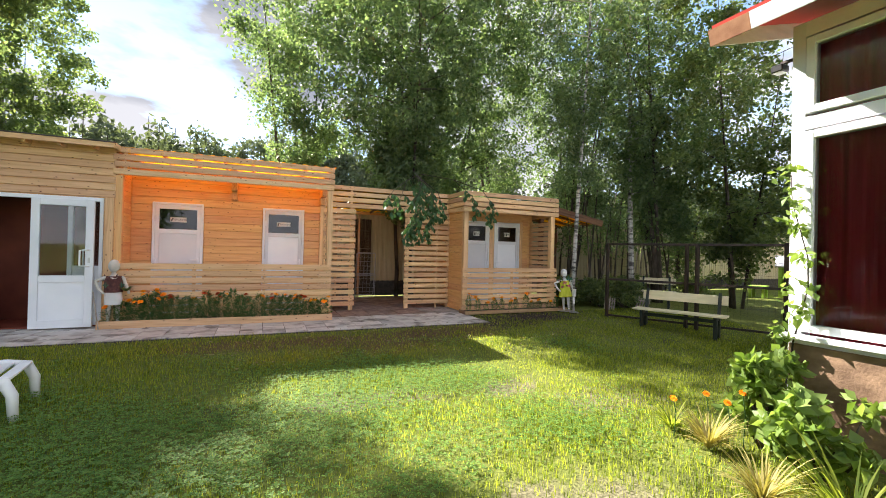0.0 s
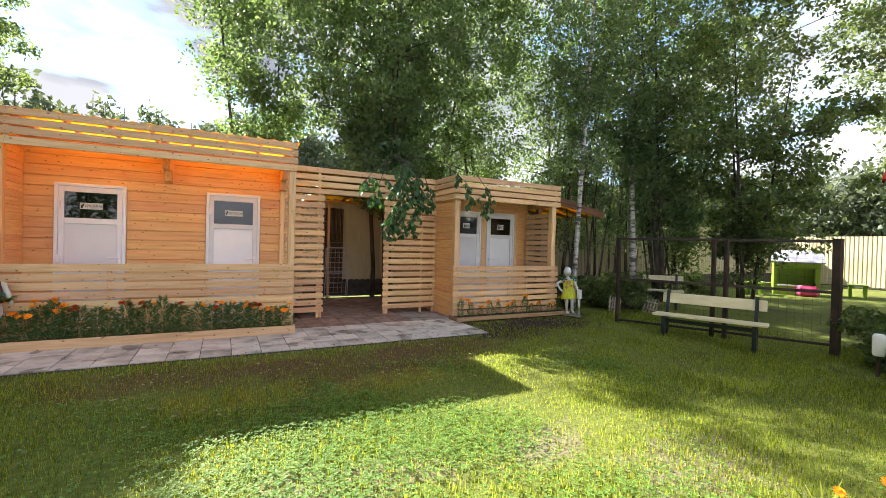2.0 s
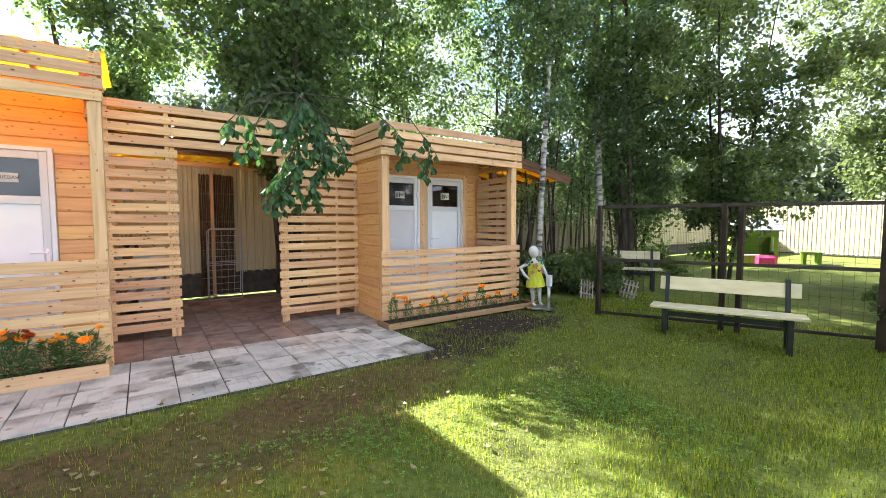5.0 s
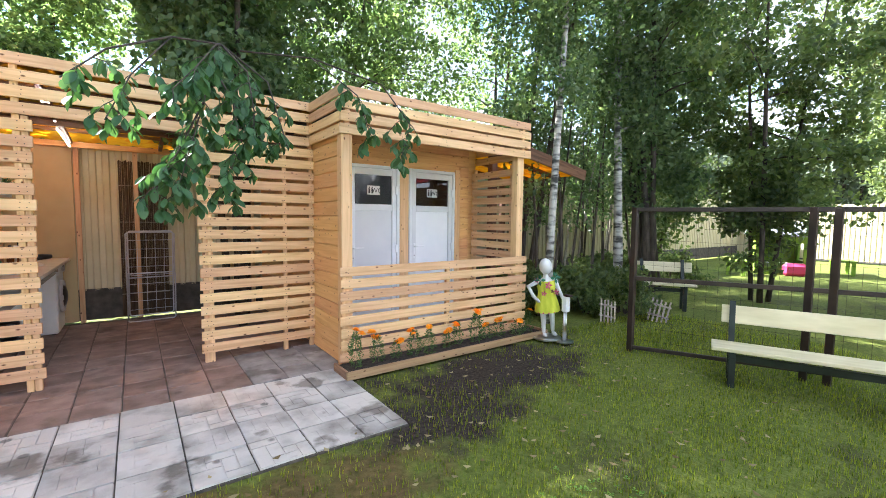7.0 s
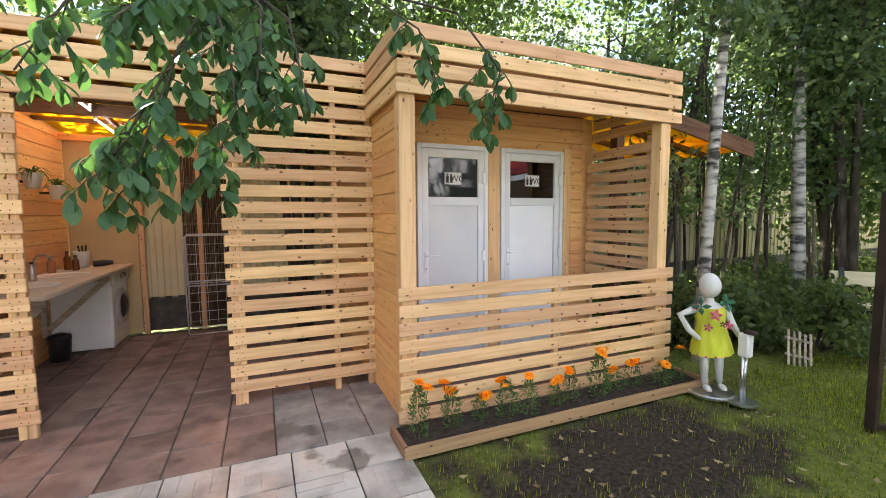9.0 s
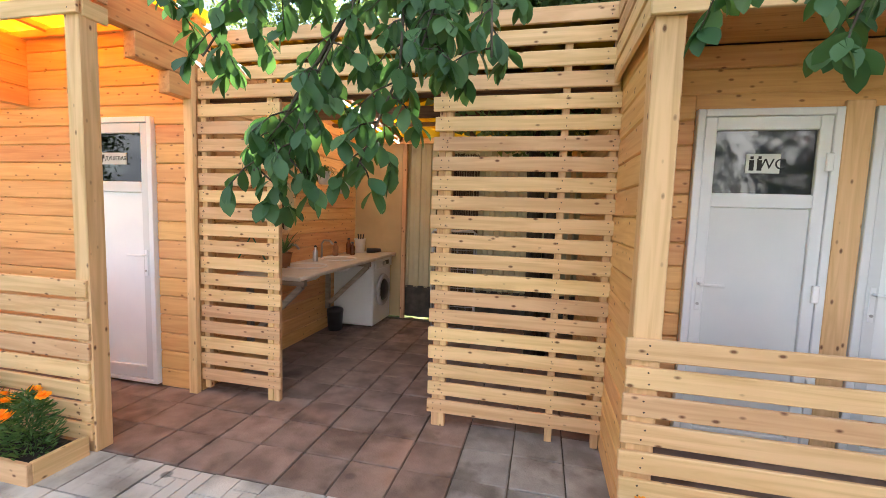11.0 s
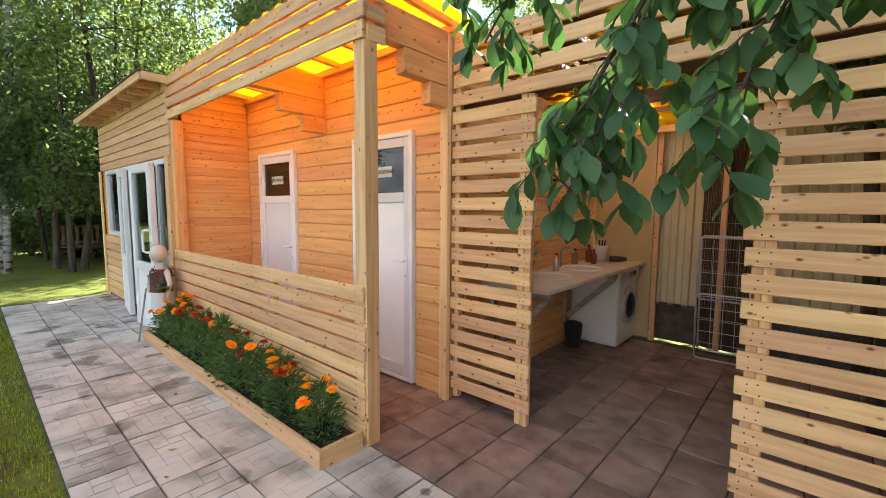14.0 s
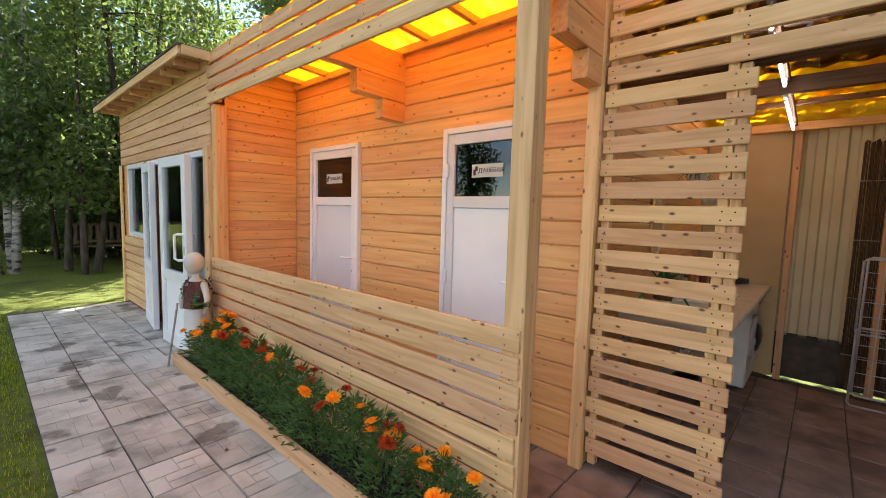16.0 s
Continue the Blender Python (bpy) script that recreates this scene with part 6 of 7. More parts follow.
def tree(name, label, base, height, spread, trunks, bark, leafmat, leaves, size, low, seed, lean=(0, 0), girth=0.09, clumps=60, clump_r=0.55):
    """Trunks with limbs; leaf clumps along the limbs and at their ends."""
    r = random.Random(seed)
    t = thing(name, label, "tree", pose(*base))
    cen, rad = [], []
    for k in range(trunks):
        bm = bmesh.new()
        a = r.uniform(0, math.tau)
        off = 0.0 if trunks == 1 else r.uniform(0.05, 0.2)
        x, y = math.cos(a) * off, math.sin(a) * off
        hgt = height * r.uniform(0.8, 1.0)
        pts, rs = [], []
        dx, dy = lean[0] + (math.cos(a) * r.uniform(0.06, 0.18) if trunks > 1 else r.uniform(-0.03, 0.03)), lean[1] + (math.sin(a) * r.uniform(0.06, 0.18) if trunks > 1 else r.uniform(-0.03, 0.03))
        for i in range(10):
            s = i / 9
            pts.append((x + dx * hgt * s + 0.08 * math.sin(s * 5 + a) * s, y + dy * hgt * s + 0.08 * math.cos(s * 4 + a) * s, hgt * s - 0.05))
            rs.append(girth * (1 - 0.88 * s) * (1 if trunks == 1 else r.uniform(0.6, 0.9)))
        add_tube(bm, pts, rs, 9)
        part("trunk", bm, bark, t, smooth=True)
        for j in range(max(4, clumps // (4 * trunks))):
            s = r.uniform(low, 0.97)
            i = min(int(s * 9), 8)
            p = Vector(pts[i]).lerp(Vector(pts[i + 1]), s * 9 - i)
            az = r.uniform(0, math.tau)
            shape = math.sin(math.pi * min(1.0, max(0.12, 1.08 - (s - low) / (1.05 - low) * 0.9)))
            L = spread * max(0.25, shape) * r.uniform(0.55, 1.05)
            d = Vector((math.cos(az), math.sin(az), r.uniform(0.15, 0.6)))
            q = [p + d * L * u + Vector((0, 0, -0.25 * L * u * u)) for u in (0, 0.35, 0.7, 1.0)]
            lb = bmesh.new()
            add_tube(lb, q, [rs[i] * 0.45 + 0.004, rs[i] * 0.3 + 0.003, 0.008, 0.003], 5, False)
            part("limb", lb, bark, t)
            for u in (0.45, 0.7, 0.88, 1.02):
                e = p + d * L * u + Vector((r.gauss(0, 0.25), r.gauss(0, 0.25), -0.25 * L * u * u + r.gauss(0, 0.2)))
                cen.append(tuple(e))
                rad.append(clump_r * r.uniform(0.6, 1.25))
    for j in range(clumps * 2):
        s = r.uniform(low * 0.9, 1.0)
        w = spread * max(0.2, math.sin(math.pi * min(1.0, max(0.12, 1.08 - (s - low) / (1.05 - low) * 0.9)))) * math.sqrt(r.uniform(0.05, 1.0))
        a = r.uniform(0, math.tau)
        cen.append((math.cos(a) * w + lean[0] * height * s, math.sin(a) * w + lean[1] * height * s, height * s + r.gauss(0, 0.2)))
        rad.append(clump_r * r.uniform(0.5, 1.1))
    v, f = leaf_cloud(cen, rad, leaves, size, seed)
    mesh_np("crown", v, f, leafmat, t)
    return t


tree("tree", "leafy broadleaf tree rising behind the slat screens", (3.86, 10.1, 0), 10.0, 3.3, 3, BARK, LEAF, 47000, 0.115, 0.26, 21, (-0.02, 0.01), 0.085, 240, 0.40)
tree("tree", "leafy tree behind the toilet hut", (5.6, 12.3, 0), 10.5, 3.0, 2, BARK, LEAF, 34000, 0.12, 0.20, 22, (0, 0), 0.11, 130, 0.5)
tree("tree", "leafy tree behind the shower rooms", (1.4, 13.3, 0), 10.0, 2.3, 2, BARK, LEAF, 27000, 0.12, 0.25, 28, (0, 0), 0.08, 70, 0.6)
tree("birch_tree", "slender white-barked birch beside the toilet hut", (7.44, 7.82, 0), 11.0, 2.2, 1, BIRCHBARK, LEAF, 20000, 0.08, 0.33, 23, (0.012, 0.01), 0.062, 90, 0.4)
tree("birch_tree", "white-barked birch among the thicket", (9.97, 8.25, 0), 10.5, 2.2, 1, BIRCHBARK, LEAF, 15000, 0.09, 0.3, 24, (0.01, 0.0), 0.09, 110, 0.42)
tree("tree", "dense dark tree over the garden bench", (11.1, 8.2, 0), 9.8, 3.2, 3, BARK, LEAF, 21000, 0.115, 0.2, 25, (0, -0.01), 0.09, 150, 0.42)
tree("tree", "bushy tree overhanging the frame fence", (12.1, 6.7, 0), 8.6, 2.9, 3, BARK, DARKLEAF, 27000, 0.115, 0.13, 35, (0, 0), 0.06, 80, 0.42)
tree("tree", "multi-stemmed tree in the thicket", (8.7, 9.6, 0), 9.5, 2.4, 4, BARK, LEAF, 9000, 0.10, 0.32, 26, (0, 0), 0.06, 90, 0.4)
tree("tree", "tall leafy tree beyond the yard fence", (8.3, 12.7, 0), 11.0, 2.9, 2, BARK, LEAF, 13000, 0.11, 0.22, 36, (0, 0), 0.10, 120, 0.5)
tree("tree", "leafy tree beyond the yard fence and thicket", (11.6, 13.4, 0), 10.5, 2.9, 2, BARK, LEAF, 9000, 0.12, 0.2, 37, (0, 0), 0.10, 110, 0.55)
tree("tree", "bushy tree before the yard fence", (13.8, 9.8, 0), 8.5, 2.8, 3, BARK, DARKLEAF, 12000, 0.13, 0.1, 27, (0, 0), 0.07, 100, 0.7)
tree("birch_tree", "tall pale birch beyond the sunny fence", (26.5, 6.5, 0), 14.0, 3.4, 2, BIRCHBARK, PALELEAF, 26000, 0.2, 0.2, 29, (0, 0), 0.14, 90, 1.1)
tree("birch_tree", "pale birch beyond the sunny fence", (28.5, 1.5, 0), 12.0, 3.4, 2, BIRCHBARK, PALELEAF, 20000, 0.2, 0.2, 30, (0, 0), 0.14, 80, 1.1)
for k, (x, y, h, mt, b) in enumerate(((-9.5, 8.6, 10, DARKLEAF, BARK), (-11.5, 11.5, 11, DARKLEAF, BIRCHBARK), (-9.4, 13.6, 12.5, LEAF, BIRCHBARK), (-13.5, 8.0, 12, DARKLEAF, BARK), (-12.5, 5.2, 10, LEAF, BARK), (-9.8, 6.6, 9, LEAF, BIRCHBARK), (-16.0, 6.8, 12, DARKLEAF, BARK), (-15.5, 10.5, 12, LEAF, BIRCHBARK), (-17.5, 9.6, 11, DARKLEAF, BARK), (-19.0, 12.0, 12, DARKLEAF, BARK), (-13.8, 12.6, 11, DARKLEAF, BARK))):
    tree("birch_tree" if b is BIRCHBARK else "tree", "dense tree of the wood past the cabin", (x, y, 0), h, 2.7, 3, b, mt, 10000, 0.13, 0.2, 60 + k, (0, 0), 0.11, 90, 0.7)
tree("birch_tree", "drooping birch behind the cabin", (-7.3, 12.9, 0), 12.5, 2.7, 2, BIRCHBARK, DARKLEAF, 64000, 0.115, 0.16, 70, (0, 0), 0.11, 90, 0.6)

tree("birch_tree", "tall drooping birch far behind the cabin", (-12.4, 32.0, 0), 17.0, 3.4, 2, BIRCHBARK, DARKLEAF, 26000, 0.24, 0.2, 71, (0, 0), 0.16, 90, 0.9)

# far wood as a line of many crowns
for k, (x, y, h) in enumerate(((-11.5, -0.5, 11), (-9.8, -5.0, 12), (-14.5, 2.6, 11), (-5.0, -9.5, 11))):
    tree("tree", "leafy tree on the lawn's far edge", (x, y, -0.14), h, 2.8, 2, BARK, LEAF, 9000, 0.16, 0.2, 80 + k, (0, 0), 0.11, 70, 0.8)

# slim tree at the back of the utility corner
slim = thing("tree", "slim dark tree standing at the back fence", "tree", pose(3.82, 10.98, -0.02))
bm = bmesh.new()
add_tube(bm, [(0, 0, 0), (0.015, 0.0, 0.8), (-0.04, 0.01, 1.6), (-0.09, -0.01, 2.3), (0.0, 0.02, 3.0), (0.1, 0.08, 4.2)], [0.062, 0.055, 0.05, 0.047, 0.04, 0.02], 10)
part("trunk", bm, BARK, slim, smooth=True)
for d, z in (((0.5, -0.2, 0.55), 2.8), ((-0.35, 0.3, 0.7), 3.1), ((0.25, -0.5, 0.35), 2.95), ((0.3, 0.4, 0.8), 3.5)):
    bm = bmesh.new()
    add_tube(bm, [(0.04, 0.02, z), (0.04 + d[0] * 0.6, d[1] * 0.6, z + d[2] * 0.7), (0.04 + d[0] * 1.3, d[1] * 1.3, z + d[2])], [0.024, 0.015, 0.006], 7, False)
    part("limb", bm, BARK, slim, smooth=True)


def far_wood():
    r = random.Random(90)
    cen, rad = [], []
    stems = bmesh.new()
    for k in range(380):
        a = radians(-112 + k * 0.51)
        d = r.uniform(42, 55)
        x, y = math.sin(a) * d, math.cos(a) * d
        h = r.uniform(10.5, 12.5) if k < 286 else r.uniform(6.0, 8.5)
        add_tube(stems, [(x, y, 0), (x, y, h)], [0.16, 0.02], 5, False)
        for j in range(18):
            s = r.uniform(0.05, 1)
            w = 1.7 * (1.05 - s) + 1.0
            cen.append((x + r.gauss(0, w * 0.5), y + r.gauss(0, w * 0.5), h * s))
            rad.append(0.5 + w * 0.4)
    v, f = leaf_cloud(cen, rad, 310000, 0.5, 91, 1.0)
    t = thing("far_wood", "distant green wood behind the buildings", "wood", None, "", "stuff")
    part("trunk_line", stems, BARK, t)
    mesh_np("crowns", v, f, FARLEAF, t)


far_wood()


def thicket():
    """Thin bare stems between the hut and the frame fence."""
    r = random.Random(33)
    for k in range(26):
        x, y = r.uniform(7.6, 12.5), r.uniform(8.3, 10.8)
        t = thing("sapling", "thin dark sapling in the thicket", "tree", pose(x, y, 0), "saplings of the thicket")
        bm = bmesh.new()
        dx, dy, h = r.uniform(-0.2, 0.2), r.uniform(-0.12, 0.12), r.uniform(3.2, 5.0)
        add_tube(bm, [(dx * h * s ** 1.4, dy * h * s, h * s) for s in (0, 0.3, 0.6, 1)], [r.uniform(0.022, 0.045), 0.026, 0.018, 0.008], 6, False)
        part("stem", bm, BARK if k % 4 else GREYWOOD, t, smooth=True)
        v, f = leaf_cloud([(dx * h * s + r.gauss(0, 0.35), dy * h * s + r.gauss(0, 0.35), h * s) for s in (0.45, 0.6, 0.75, 0.9, 1.0)], [0.4] * 5, 480, 0.09, 300 + k)
        mesh_np("leaves", v, f, LEAF, t)


thicket()


def bush(name, label, x, y, w, h, n, size, mat, seed):
    r = random.Random(seed)
    t = thing(name, label, "bush", pose(x, y, float(ground_z(x, y))))
    cen = [(r.gauss(0, w * 0.4), r.gauss(0, w * 0.4), h * r.uniform(0.2, 0.9)) for _ in range(14)]
    for c in cen:
        bm = bmesh.new()
        add_tube(bm, [(c[0] * 0.2, c[1] * 0.2, 0), (c[0] * 0.7, c[1] * 0.7, c[2] * 0.6), c], [0.012, 0.008, 0.003], 5, False)
        part("stem", bm, BARK, t)
    v, f = leaf_cloud(cen, [w * 0.35] * 14, n, size, seed, 0.8, 0.1)
    v = v[:]
    v[:, 2] = np.maximum(v[:, 2], 0.01)
    mesh_np("leaves", v, f, mat, t)


bush("bush", "low green bush at the fence end", 8.3, 2.85, 0.6, 0.6, 2200, 0.09, DARKLEAF, 1)
bush("bush", "low green bush beside the white lamp", 8.0, 2.2, 0.6, 0.7, 2200, 0.09, DARKLEAF, 2)
bush("bush", "green bush behind the frame fence", 9.6, 2.9, 0.7, 0.9, 2400, 0.1, DARKLEAF, 3)
for k, (x, y) in enumerate(((7.7, 8.2), (8.5, 7.9), (9.3, 8.7), (8.0, 9.2), (10.6, 9.0), (11.6, 9.2), (9.0, 7.6), (12.8, 8.6))):
    bush("bush", "dark undergrowth below the thicket", x, y, 0.65, 0.7, 2400, 0.085, DARKLEAF, 10 + k)
for k, (x, y) in enumerate(((-8.0, 10.4), (-9.2, 11.5), (-7.2, 11.5), (-12.0, 9.6), (-10.8, 10.2), (-12.6, 8.2), (-14.0, 7.4), (-13.2, 10.4))):
    bush("bush", "dark undergrowth at the wood's edge", x, y, 1.0, 1.2, 3000, 0.12, DARKLEAF, 30 + k)

for k, (x, y) in enumerate(((-11.6, 11.0), (-14.0, 9.4), (-9.0, 12.6), (-14.6, 8.3), (-15.2, 7.0), (-13.4, 8.9))):
    bush("bush", "tall shrub at the back of the wood", x, y, 1.4, 2.4, 5000, 0.12, LEAF, 130 + k)
wr = random.Random(52)
for k in range(26):
    x, y = wr.uniform(-14.5, -8.8), wr.uniform(7.4, 11.4)
    t = thing("sapling", "slender dark stem at the wood's edge", "tree", pose(x, y, 0), "saplings of the wood")
    bm = bmesh.new()
    dx, dy, h = wr.uniform(-0.15, 0.15), wr.uniform(-0.15, 0.15), wr.uniform(4.0, 5.5)
    add_tube(bm, [(dx * h * s ** 1.4, dy * h * s, h * s) for s in (0, 0.3, 0.6, 1)], [wr.uniform(0.05, 0.10), 0.05, 0.035, 0.012], 7, False)
    part("stem", bm, BARK, t, smooth=True)
    v, f = leaf_cloud([(dx * h * s + wr.gauss(0, 0.5), dy * h * s + wr.gauss(0, 0.5), h * s) for s in (0.4, 0.5, 0.6, 0.75, 0.9, 1.0)], [0.6] * 6, 1600, 0.12, 500 + k)
    mesh_np("foliage", v, f, DARKLEAF, t)

# brown bench under the trees past the cabin
wood_bench = thing("slatted_bench", "reddish-brown slatted garden bench under the trees", "bench", pose(-10.9, 8.25, -0.02, 0, 0, 78))
for k in range(5):
    box("seat_slat", -0.75, 0.75, -0.22 + k * 0.09, -0.15 + k * 0.09, 0.42, 0.445, BROWNBASE, wood_bench)
for k in range(11):
    b = bmesh.new()
    add_box(b, -0.72 + k * 0.14, -0.65 + k * 0.14, 0, 0.02, 0.0, 0.50, pose(0, 0.24, 0.47, -12, 0, 0), 0.003)
    part("back_slat", b, BROWNBASE, wood_bench)
for z, y in ((0.50, 0.232), (0.93, 0.325)):
    box("back_rail", -0.75, 0.75, y, y + 0.022, z, z + 0.05, BROWNBASE, wood_bench)
for x in (-0.7, 0.64):
    for y in (-0.2, 0.2):
        box("leg", x, x + 0.06, y - 0.03, y + 0.03, 0.0, 0.42, BROWNBASE, wood_bench)

# overhanging branch with broad leaves
def broad_leaf_mesh():
    """An oval pointed leaf, folded along its rib and drooping."""
    vs, fs = [], []
    prof = ((0.0, 0.015), (0.15, 0.13), (0.4, 0.24), (0.64, 0.265), (0.85, 0.17), (0.95, 0.06), (1.0, 0.0))
    for s, w in prof:
        z = -0.18 * s * s
        vs += [(s, -w, z + 0.09 * w * 3), (s, 0, z), (s, w, z + 0.09 * w * 3)]
    for i in range(len(prof) - 1):
        a = i * 3
        fs += [(a, a + 3, a + 4, a + 1), (a + 1, a + 4, a + 5, a + 2)]
    vs += [(-0.25, -0.012, 0.03), (-0.25, 0.012, 0.03)]
    fs.append((len(vs) - 2, 1, len(vs) - 1))
    me = bpy.data.meshes.new("leaf")
    me.from_pydata(vs, [], fs)
    for p in me.polygons:
        p.use_smooth = True
    me.materials.append(NEARLEAF)
    return me


LEAFMESH = broad_leaf_mesh()


def hanging_branch():
    r = random.Random(41)
    t = thing("overhanging_branch", "leafy branch hanging over the paving", "branch")
    fork, bend = (3.42, 8.3, 3.0), (3.26, 7.7, 2.62)
    runs = (
        ([(3.7, 9.4, 3.3), fork, bend, (3.16, 7.42, 2.25), (3.05, 7.28, 1.88), (2.96, 7.25, 1.56)], 23, 0.25),
        ([bend, (3.36, 7.45, 2.3), (3.38, 7.35, 1.95), (3.25, 7.28, 1.60)], 19, 0.1),
        ([(3.16, 7.42, 2.25), (3.0, 7.32, 1.9), (2.84, 7.25, 1.58)], 14, 0.2),
        ([fork, (3.0, 7.75, 2.78), (2.74, 7.38, 2.35), (2.6, 7.27, 2.02)], 7, 0.55),
        ([(3.0, 7.75, 2.78), (2.62, 7.42, 2.5), (2.4, 7.28, 2.24)], 4, 0.6),
        ([fork, (3.66, 7.65, 2.55), (3.72, 7.32, 1.98)], 5, 0.6),
        ([fork, (3.28, 7.62, 2.75), (3.1, 7.32, 2.45), (2.95, 7.2, 2.25)], 16, 0.3),
        ([fork, (3.52, 7.72, 2.62), (3.5, 7.42, 2.25), (3.47, 7.3, 2.0)], 19, 0.25),
        ([(3.66, 8.7, 3.12), (4.1, 7.85, 2.9), (4.34, 7.38, 2.5), (4.42, 7.27, 2.14)], 7, 0.5),
        ([(4.1, 7.85, 2.9), (4.6, 7.42, 2.65), (4.82, 7.28, 2.3), (4.7, 7.25, 1.95)], 8, 0.5),
    )
    for pts, n, start in runs:
        b = bmesh.new()
        k = len(pts)
        add_tube(b, pts, [0.007 * (1 - i / k) + 0.002 for i in range(k)], 6, False)
        part("twig", b, BARK, t, smooth=True)
        for i in range(n):
            s = min(start + (1 - start) * (i + 0.6) / n, 0.999) * (k - 1.001)
            j = int(s)
            p = Vector(pts[j]).lerp(Vector(pts[j + 1]), s - j)
            az = i * 2.4 + r.uniform(-0.4, 0.4)
            reach = r.uniform(0.07, 0.17)
            d = Vector((math.cos(az), math.sin(az), r.uniform(-0.7, 0.1)))
            q = [p + d * reach * u + Vector((0, 0, -0.07 * u * u)) for u in (0, 0.5, 1.0)]
            b = bmesh.new()
            add_tube(b, q, [0.004, 0.003, 0.002], 5, False)
            tw = part("side_twig", b, BARK, t)
            for e in range(8):
                u = 0.3 + 0.7 * min(1.0, e / 5)
                c = p + d * reach * u + Vector((0, 0, -0.07 * u * u))
                side = az + (e - 3.5) * 0.8 + r.uniform(-0.4, 0.4)
                size = r.uniform(0.076, 0.12)
                ob = new("leaf", LEAFMESH)
                ob.parent = tw
                ob.matrix_local = Matrix.Translation(c) @ pose(0, 0, 0, 0, 0, math.degrees(side)) @ pose(0, 0, 0, r.uniform(-35, 35), r.uniform(25, 80), 0) @ Matrix.Diagonal((size, size, size, 1))


hanging_branch()

# vine, dry grass and flowers at the house corner
vine = thing("vine", "creeper climbing the white house corner", "creeper", pose(HX - 0.06, HY - 0.05, 0))
vb = bmesh.new()
vr = random.Random(12)
vpts = [(0.02 * math.sin(i * 1.3), -0.05 + 0.06 * math.sin(i * 0.9), i * 0.22) for i in range(10)]
add_tube(vb, vpts, [0.008 - 0.0006 * i for i in range(10)], 6)
part("stem", vb, BARK, vine)
vc, vrad = [], []
for p in vpts[1:]:
    for k in range(3):
        vc.append((p[0] - 0.04, p[1] + vr.gauss(0, 0.05), p[2] + vr.gauss(0, 0.06)))
        vrad.append(0.06)
v, f = leaf_cloud(vc, vrad, 230, 0.075, 5, 1.0, 0.8)
mesh_np("leaves", v, f, VINE, vine)
for k, (x, y, w, h, n, s, mt, lab) in enumerate(((3.75, 1.32, 0.28, 0.75, 900, 0.11, VINE, "leafy creeper mound at the house base"), (3.55, 0.9, 0.28, 0.6, 700, 0.11, VINE, "leafy creeper below the window"))):
    bush("creeper_mound", lab, x, y, w, h, n, s, mt, 80 + k)
for k, (x, y, n, L, mt, lab) in enumerate(((3.35, 1.5, 160, 0.5, DRYGRASS, "tuft of dry straw-coloured grass"), (3.1, 0.55, 160, 0.75, GRASS, "tall green grass tuft at the house"), (2.95, 0.9, 120, 0.55, DRYGRASS, "dry grass tuft at the bed's edge"), (3.4, 1.85, 90, 0.4, GRASS, "small green grass tuft at the flowers"))):
    t = thing("grass_tuft", lab, "grass", pose(x, y, -0.14))
    vs, fs = blade_leaves(n, L, 0.014, 0.35, 0.55, 400 + k)
    raw("blade_tuft", vs, fs, mt, t)
for k, (x, y, z) in enumerate(((3.3, 1.75, 0.30), (3.55, 1.65, 0.34), (3.5, 1.45, 0.34), (3.6, 1.4, 0.42))):
    t = thing("wild_flower", "orange-red flower on a thin stem", "flower", pose(x, y, -0.14), "flowers at the house")
    b = bmesh.new()
    add_tube(b, [(0, 0, 0), (0.02, 0, z * 0.6), (0, 0.01, z)], 0.004, 5)
    part("stem", b, HERB, t)
    fl = new("flower_head", HEADS[0])
    fl.parent = t
    fl.matrix_local = pose(0, 0.01, z, 30, -20, 0) @ Matrix.Diagonal((0.03, 0.03, 0.03, 1))

# fallen leaves and grass
def scatter_litter():
    r = np.random.default_rng(8)
    n = 420
    x, y = r.uniform(-0.5, 7.0, n), r.uniform(4.6, 7.28, n)
    keep = ~((x < 4.2) & (y > 6.42)) | (r.uniform(size=n) < 0.10)
    x, y = x[keep], y[keep]
    n = len(x)
    a, s = r.uniform(0, 6.28, n), r.uniform(0.014, 0.032, n)
    z0 = np.where((x < 4.2) & (y > 6.42), 0.006, ground_z(x, y) + 0.04)
    pts = []
    for dx, dy, dz in ((1, 0, 0.2), (0, 0.6, 0.0), (-1, 0, 0.35), (0, -0.6, 0.05)):
        pts.append(np.stack([x + s * (dx * np.cos(a) - dy * np.sin(a)), y + s * (dx * np.sin(a) + dy * np.cos(a)), z0 + dz * s], 1))
    v = np.stack(pts, 1).reshape(-1, 3)
    i = np.arange(n) * 4
    ob = mesh_np("fallen_leaves", v, np.concatenate([np.stack([i, i + 1, i + 2], 1), np.stack([i, i + 2, i + 3], 1)]), LITTER)
    tagged(ob, "dry fallen leaves scattered on lawn and soil", "fallen leaves", "", "stuff")


scatter_litter()


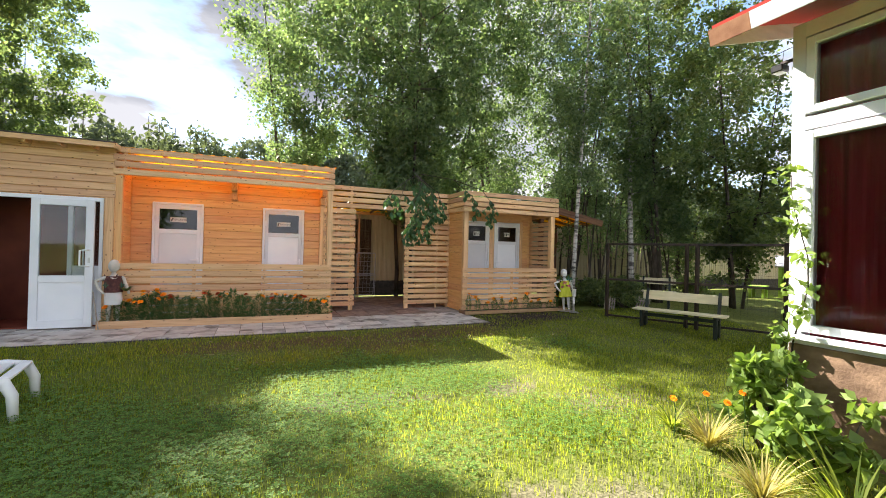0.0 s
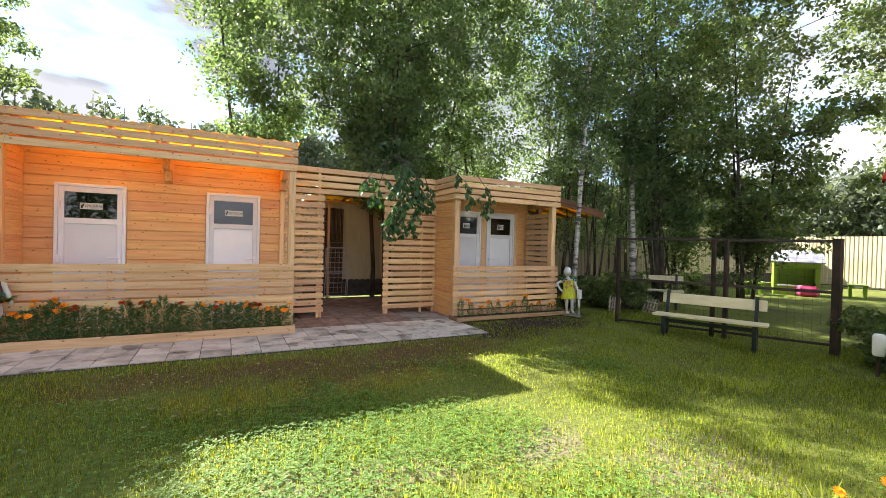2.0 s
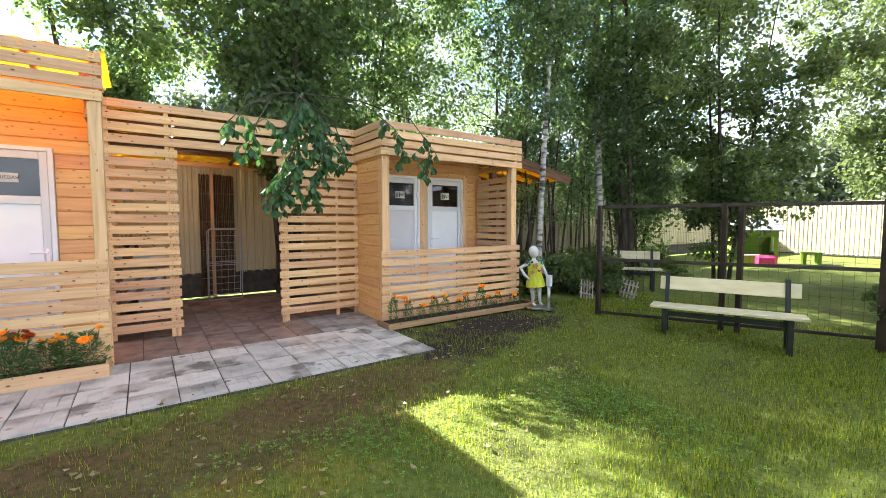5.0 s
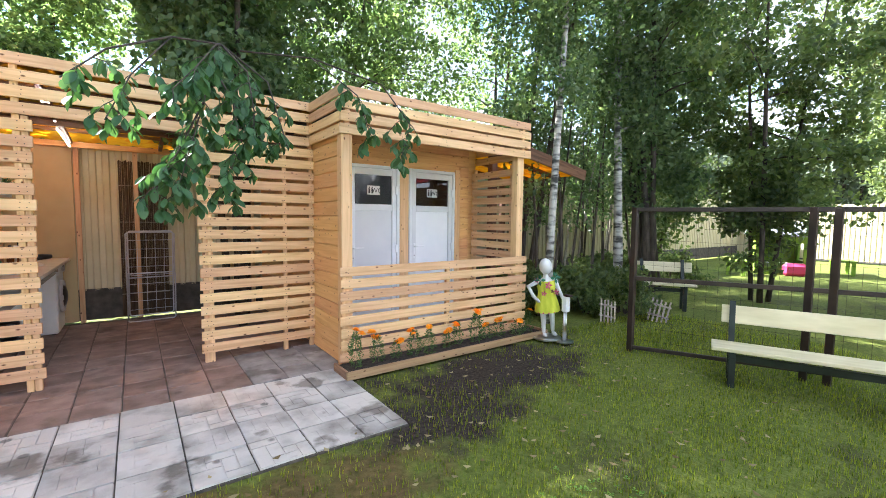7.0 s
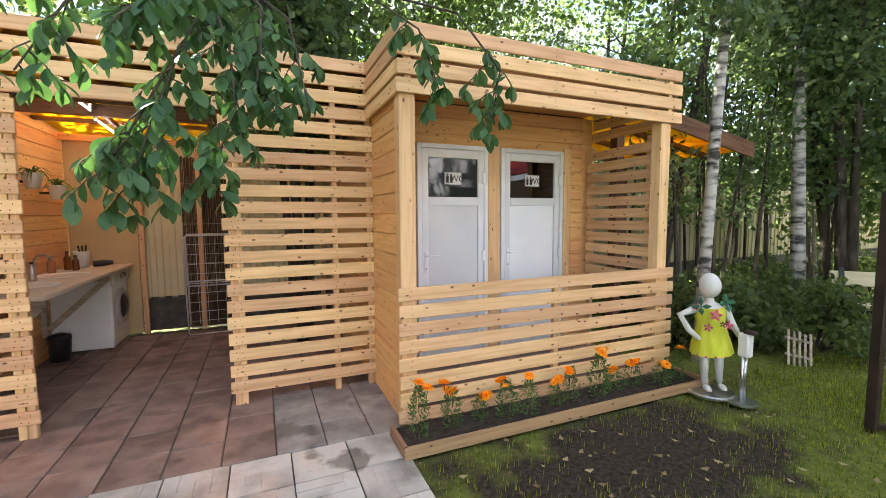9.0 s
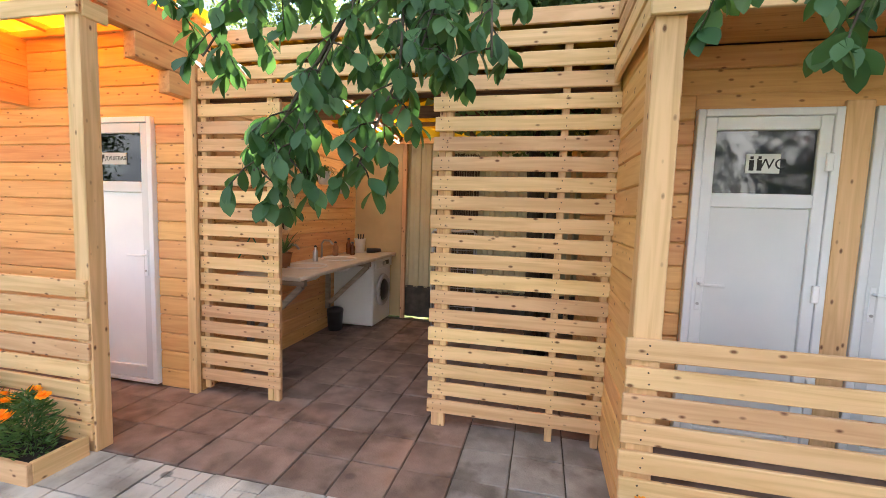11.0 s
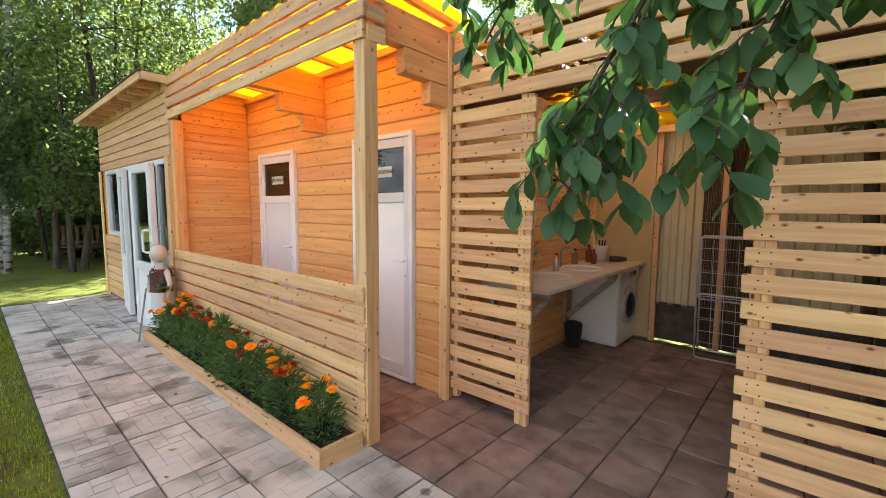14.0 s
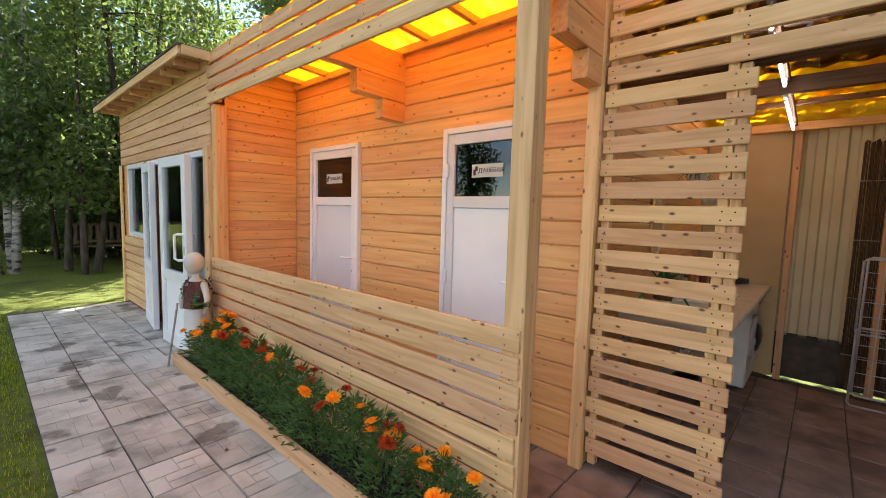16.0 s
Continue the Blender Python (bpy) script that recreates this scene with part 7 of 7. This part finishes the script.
def grass_blades():
    r = np.random.default_rng(4)
    n = 470000
    x = r.uniform(-5.5, 9.5, n)
    y = -3.0 + 10.4 * r.uniform(0, 1, n) ** 0.93
    dens = np.ones(n)
    for cx, cy, rx, ry, k in ((5.5, 6.85, 1.7, 0.75, 0.97), (2.0, 5.55, 1.6, 0.6, 0.6), (3.1, 6.0, 1.1, 0.45, 0.7), (1.9, 1.2, 0.9, 0.45, 0.8), (2.7, 3.3, 0.7, 0.35, 0.75), (0.2, 5.9, 1.4, 0.4, 0.5)):
        d = ((x - cx) / rx) ** 2 + ((y - cy) / ry) ** 2
        dens *= 1 - k * np.exp(-d * 0.9)
    pn = 0.5 + 0.5 * np.sin(x * 2.3 + 1.7 * np.sin(y * 1.9)) * np.sin(y * 2.7 + 1.3 * np.sin(x * 2.1))
    dens *= 0.45 + 0.55 * pn
    keep = (r.uniform(size=n) < dens) & ~((x < 4.27) & (y > 6.33)) & ~((x > 3.9) & (y < 1.2)) & ~((x > 4.15) & (x < 6.9) & (y > 7.28))
    x, y, pn = x[keep], y[keep], pn[keep]
    n = len(x)
    a, h = r.uniform(0, 6.28, n), r.uniform(0.014, 0.038, n) * (0.6 + 0.7 * pn)
    w, b = r.uniform(0.003, 0.006, n), r.uniform(0.1, 0.8, n) * h
    ca, sa = np.cos(a), np.sin(a)
    z = ground_z(x, y) - 0.015
    v = np.stack([np.stack([x - sa * w, y + ca * w, z], 1), np.stack([x + sa * w, y - ca * w, z], 1), np.stack([x + ca * b, y + sa * b, z + 0.03 + h], 1)], 1).reshape(-1, 3)
    f = np.arange(n * 3).reshape(-1, 3)
    tagged(mesh_np("grass", v, f, GRASS), "short green grass with clover on the lawn", "grass", "", "stuff")


grass_blades()

def clover():
    r = np.random.default_rng(14)
    n = 95000
    x, y = r.uniform(-4.0, 5.0, n), r.uniform(-0.6, 5.4, n)
    p = np.sin(x * 1.7 + 1.1 * np.sin(y * 1.3)) * np.sin(y * 1.9 + 0.8 * np.sin(x * 2.2 + 1)) * 0.35
    for cx, cy, rx, ry, k in ((-0.6, 2.6, 2.2, 1.9, 0.75), (2.2, 3.7, 0.8, 0.45, 0.8), (1.0, 3.0, 0.6, 0.5, 0.5)):
        p += k * np.exp(-((x - cx) / rx) ** 2 - ((y - cy) / ry) ** 2)
    keep = (p + r.normal(0, 0.16, n) > 0.30) & ~((x > 3.3) & (y < 1.8)) & (((x - 1.9) / 1.0) ** 2 + ((y - 1.2) / 0.5) ** 2 > 1)
    x, y = x[keep], y[keep]
    n = len(x)
    a, s = r.uniform(0, 6.28, n), r.uniform(0.012, 0.024, n)
    z = ground_z(x, y) + r.uniform(0.03, 0.065, n)
    vs, fs = [], []
    for k in range(3):
        b = a + k * 2.094
        for d, w in ((0.0, 0.0), (0.75, 0.42), (1.0, 0.0), (0.75, -0.42)):
            vs.append(np.stack([x + s * (d * np.cos(b) - w * np.sin(b)), y + s * (d * np.sin(b) + w * np.cos(b)), z + s * d * 0.25], 1))
    v = np.stack(vs, 1).reshape(-1, 3)
    i = np.arange(n)[:, None] * 12 + np.arange(3)[None, :] * 4
    i = i.ravel()
    f = np.concatenate([np.stack([i, i + 1, i + 2], 1), np.stack([i, i + 2, i + 3], 1)])
    tagged(mesh_np("clover", v, f, CLOVER), "low clover leaves among the grass", "clover", "", "stuff")


clover()


def roof_litter():
    r = np.random.default_rng(15)
    n = 4200
    x, y = r.uniform(1.42, 4.38, n), 8.6 + np.where(r.uniform(0, 1, n) < 0.93, 1.35, 2.7) * r.uniform(0, 1, n) ** 1.1
    z = 2.63 - (y - 8.57) * 0.0865 + 0.016
    a, s = r.uniform(0, 6.28, n), r.uniform(0.02, 0.045, n)
    pts = []
    for dx, dy, dz in ((1, 0, 0.1), (0, 0.6, 0.0), (-1, 0, 0.15), (0, -0.6, 0.02)):
        pts.append(np.stack([x + s * (dx * np.cos(a) - dy * np.sin(a)), y + s * (dx * np.sin(a) + dy * np.cos(a)), z + dz * s], 1))
    v = np.stack(pts, 1).reshape(-1, 3)
    i = np.arange(n) * 4
    tagged(mesh_np("roof_leaves", v, np.concatenate([np.stack([i, i + 1, i + 2], 1), np.stack([i, i + 2, i + 3], 1)]), LITTER), "fallen leaves lying on the amber sheet", "fallen leaves", "", "stuff")


roof_litter()

# ---- paving and wall boards, piece by piece ----
paving = box("paving", AX0 - 0.0, 4.25, 6.35, FRONT + 0.02, -0.06, -0.012, JOINT)
tagged(paving, "light grey concrete slab path along the buildings", "paving", "", "structure")
floor_util = box("floor", PX0, 4.35, FRONT + 0.022, BACK + 0.02, -0.06, -0.012, JOINT)
tagged(floor_util, "reddish concrete slab floor of porch and utility corner", "floor", "", "structure")
floor_wc = box("floor_toilets", 4.352, WX1, FRONT - 0.02, BACK - 0.3, -0.06, 0.02, REDTILE)
tagged(floor_wc, "floor of the toilet hut", "floor", "", "structure")
tiles(paving, "slab", 4.25 - 0.33 * 29, 4.25, 6.35, 6.35 + 0.33 * 4, 0.33, 0.33, GREYTILE, (brick_slab(0.33, 0.33, 0.0009), brick_slab(0.33, 0.33, 0.0042)))
tiles(floor_util, "slab", 4.41 - 0.30 * 21, 3.51, 7.675, 7.675 + 0.31 * 3, 0.30, 0.31, REDTILE)
tiles(floor_util, "slab", 3.51, 4.41, 7.675, 7.675 + 0.31 * 3, 0.30, 0.31, GREYSLAB)
tiles(floor_util, "slab", 4.41 - 0.30 * 10, 4.41, 8.605, 8.605 + 0.31 * 8.4, 0.30, 0.31, REDTILE)
siding(wall_showers, "x", PX0, 1.36, WALL, 0.0, 2.72, -1, [(D1[0] - 0.002, D1[1] + 0.002, 0, 2.09), (D2[0] - 0.002, D2[1] + 0.002, 0, 2.09)])
siding(wall_cabin_side, "y", FRONT + 0.12, WALL - 0.024, PX0, 0.0, 2.8, 1, (), 0.096, None, 0.003)
siding(wall_wc, "x", WX0 + 0.13, WX1 - 0.14, WCWALL, 0.0, 2.45, -1, [(W1[0] - 0.002, W2[1] + 0.11, 0, 2.12)])
siding(wall_wc_side, "y", FRONT + 0.12, BACK - 0.32, WX0 + 0.05, 0.0, 2.45, -1)
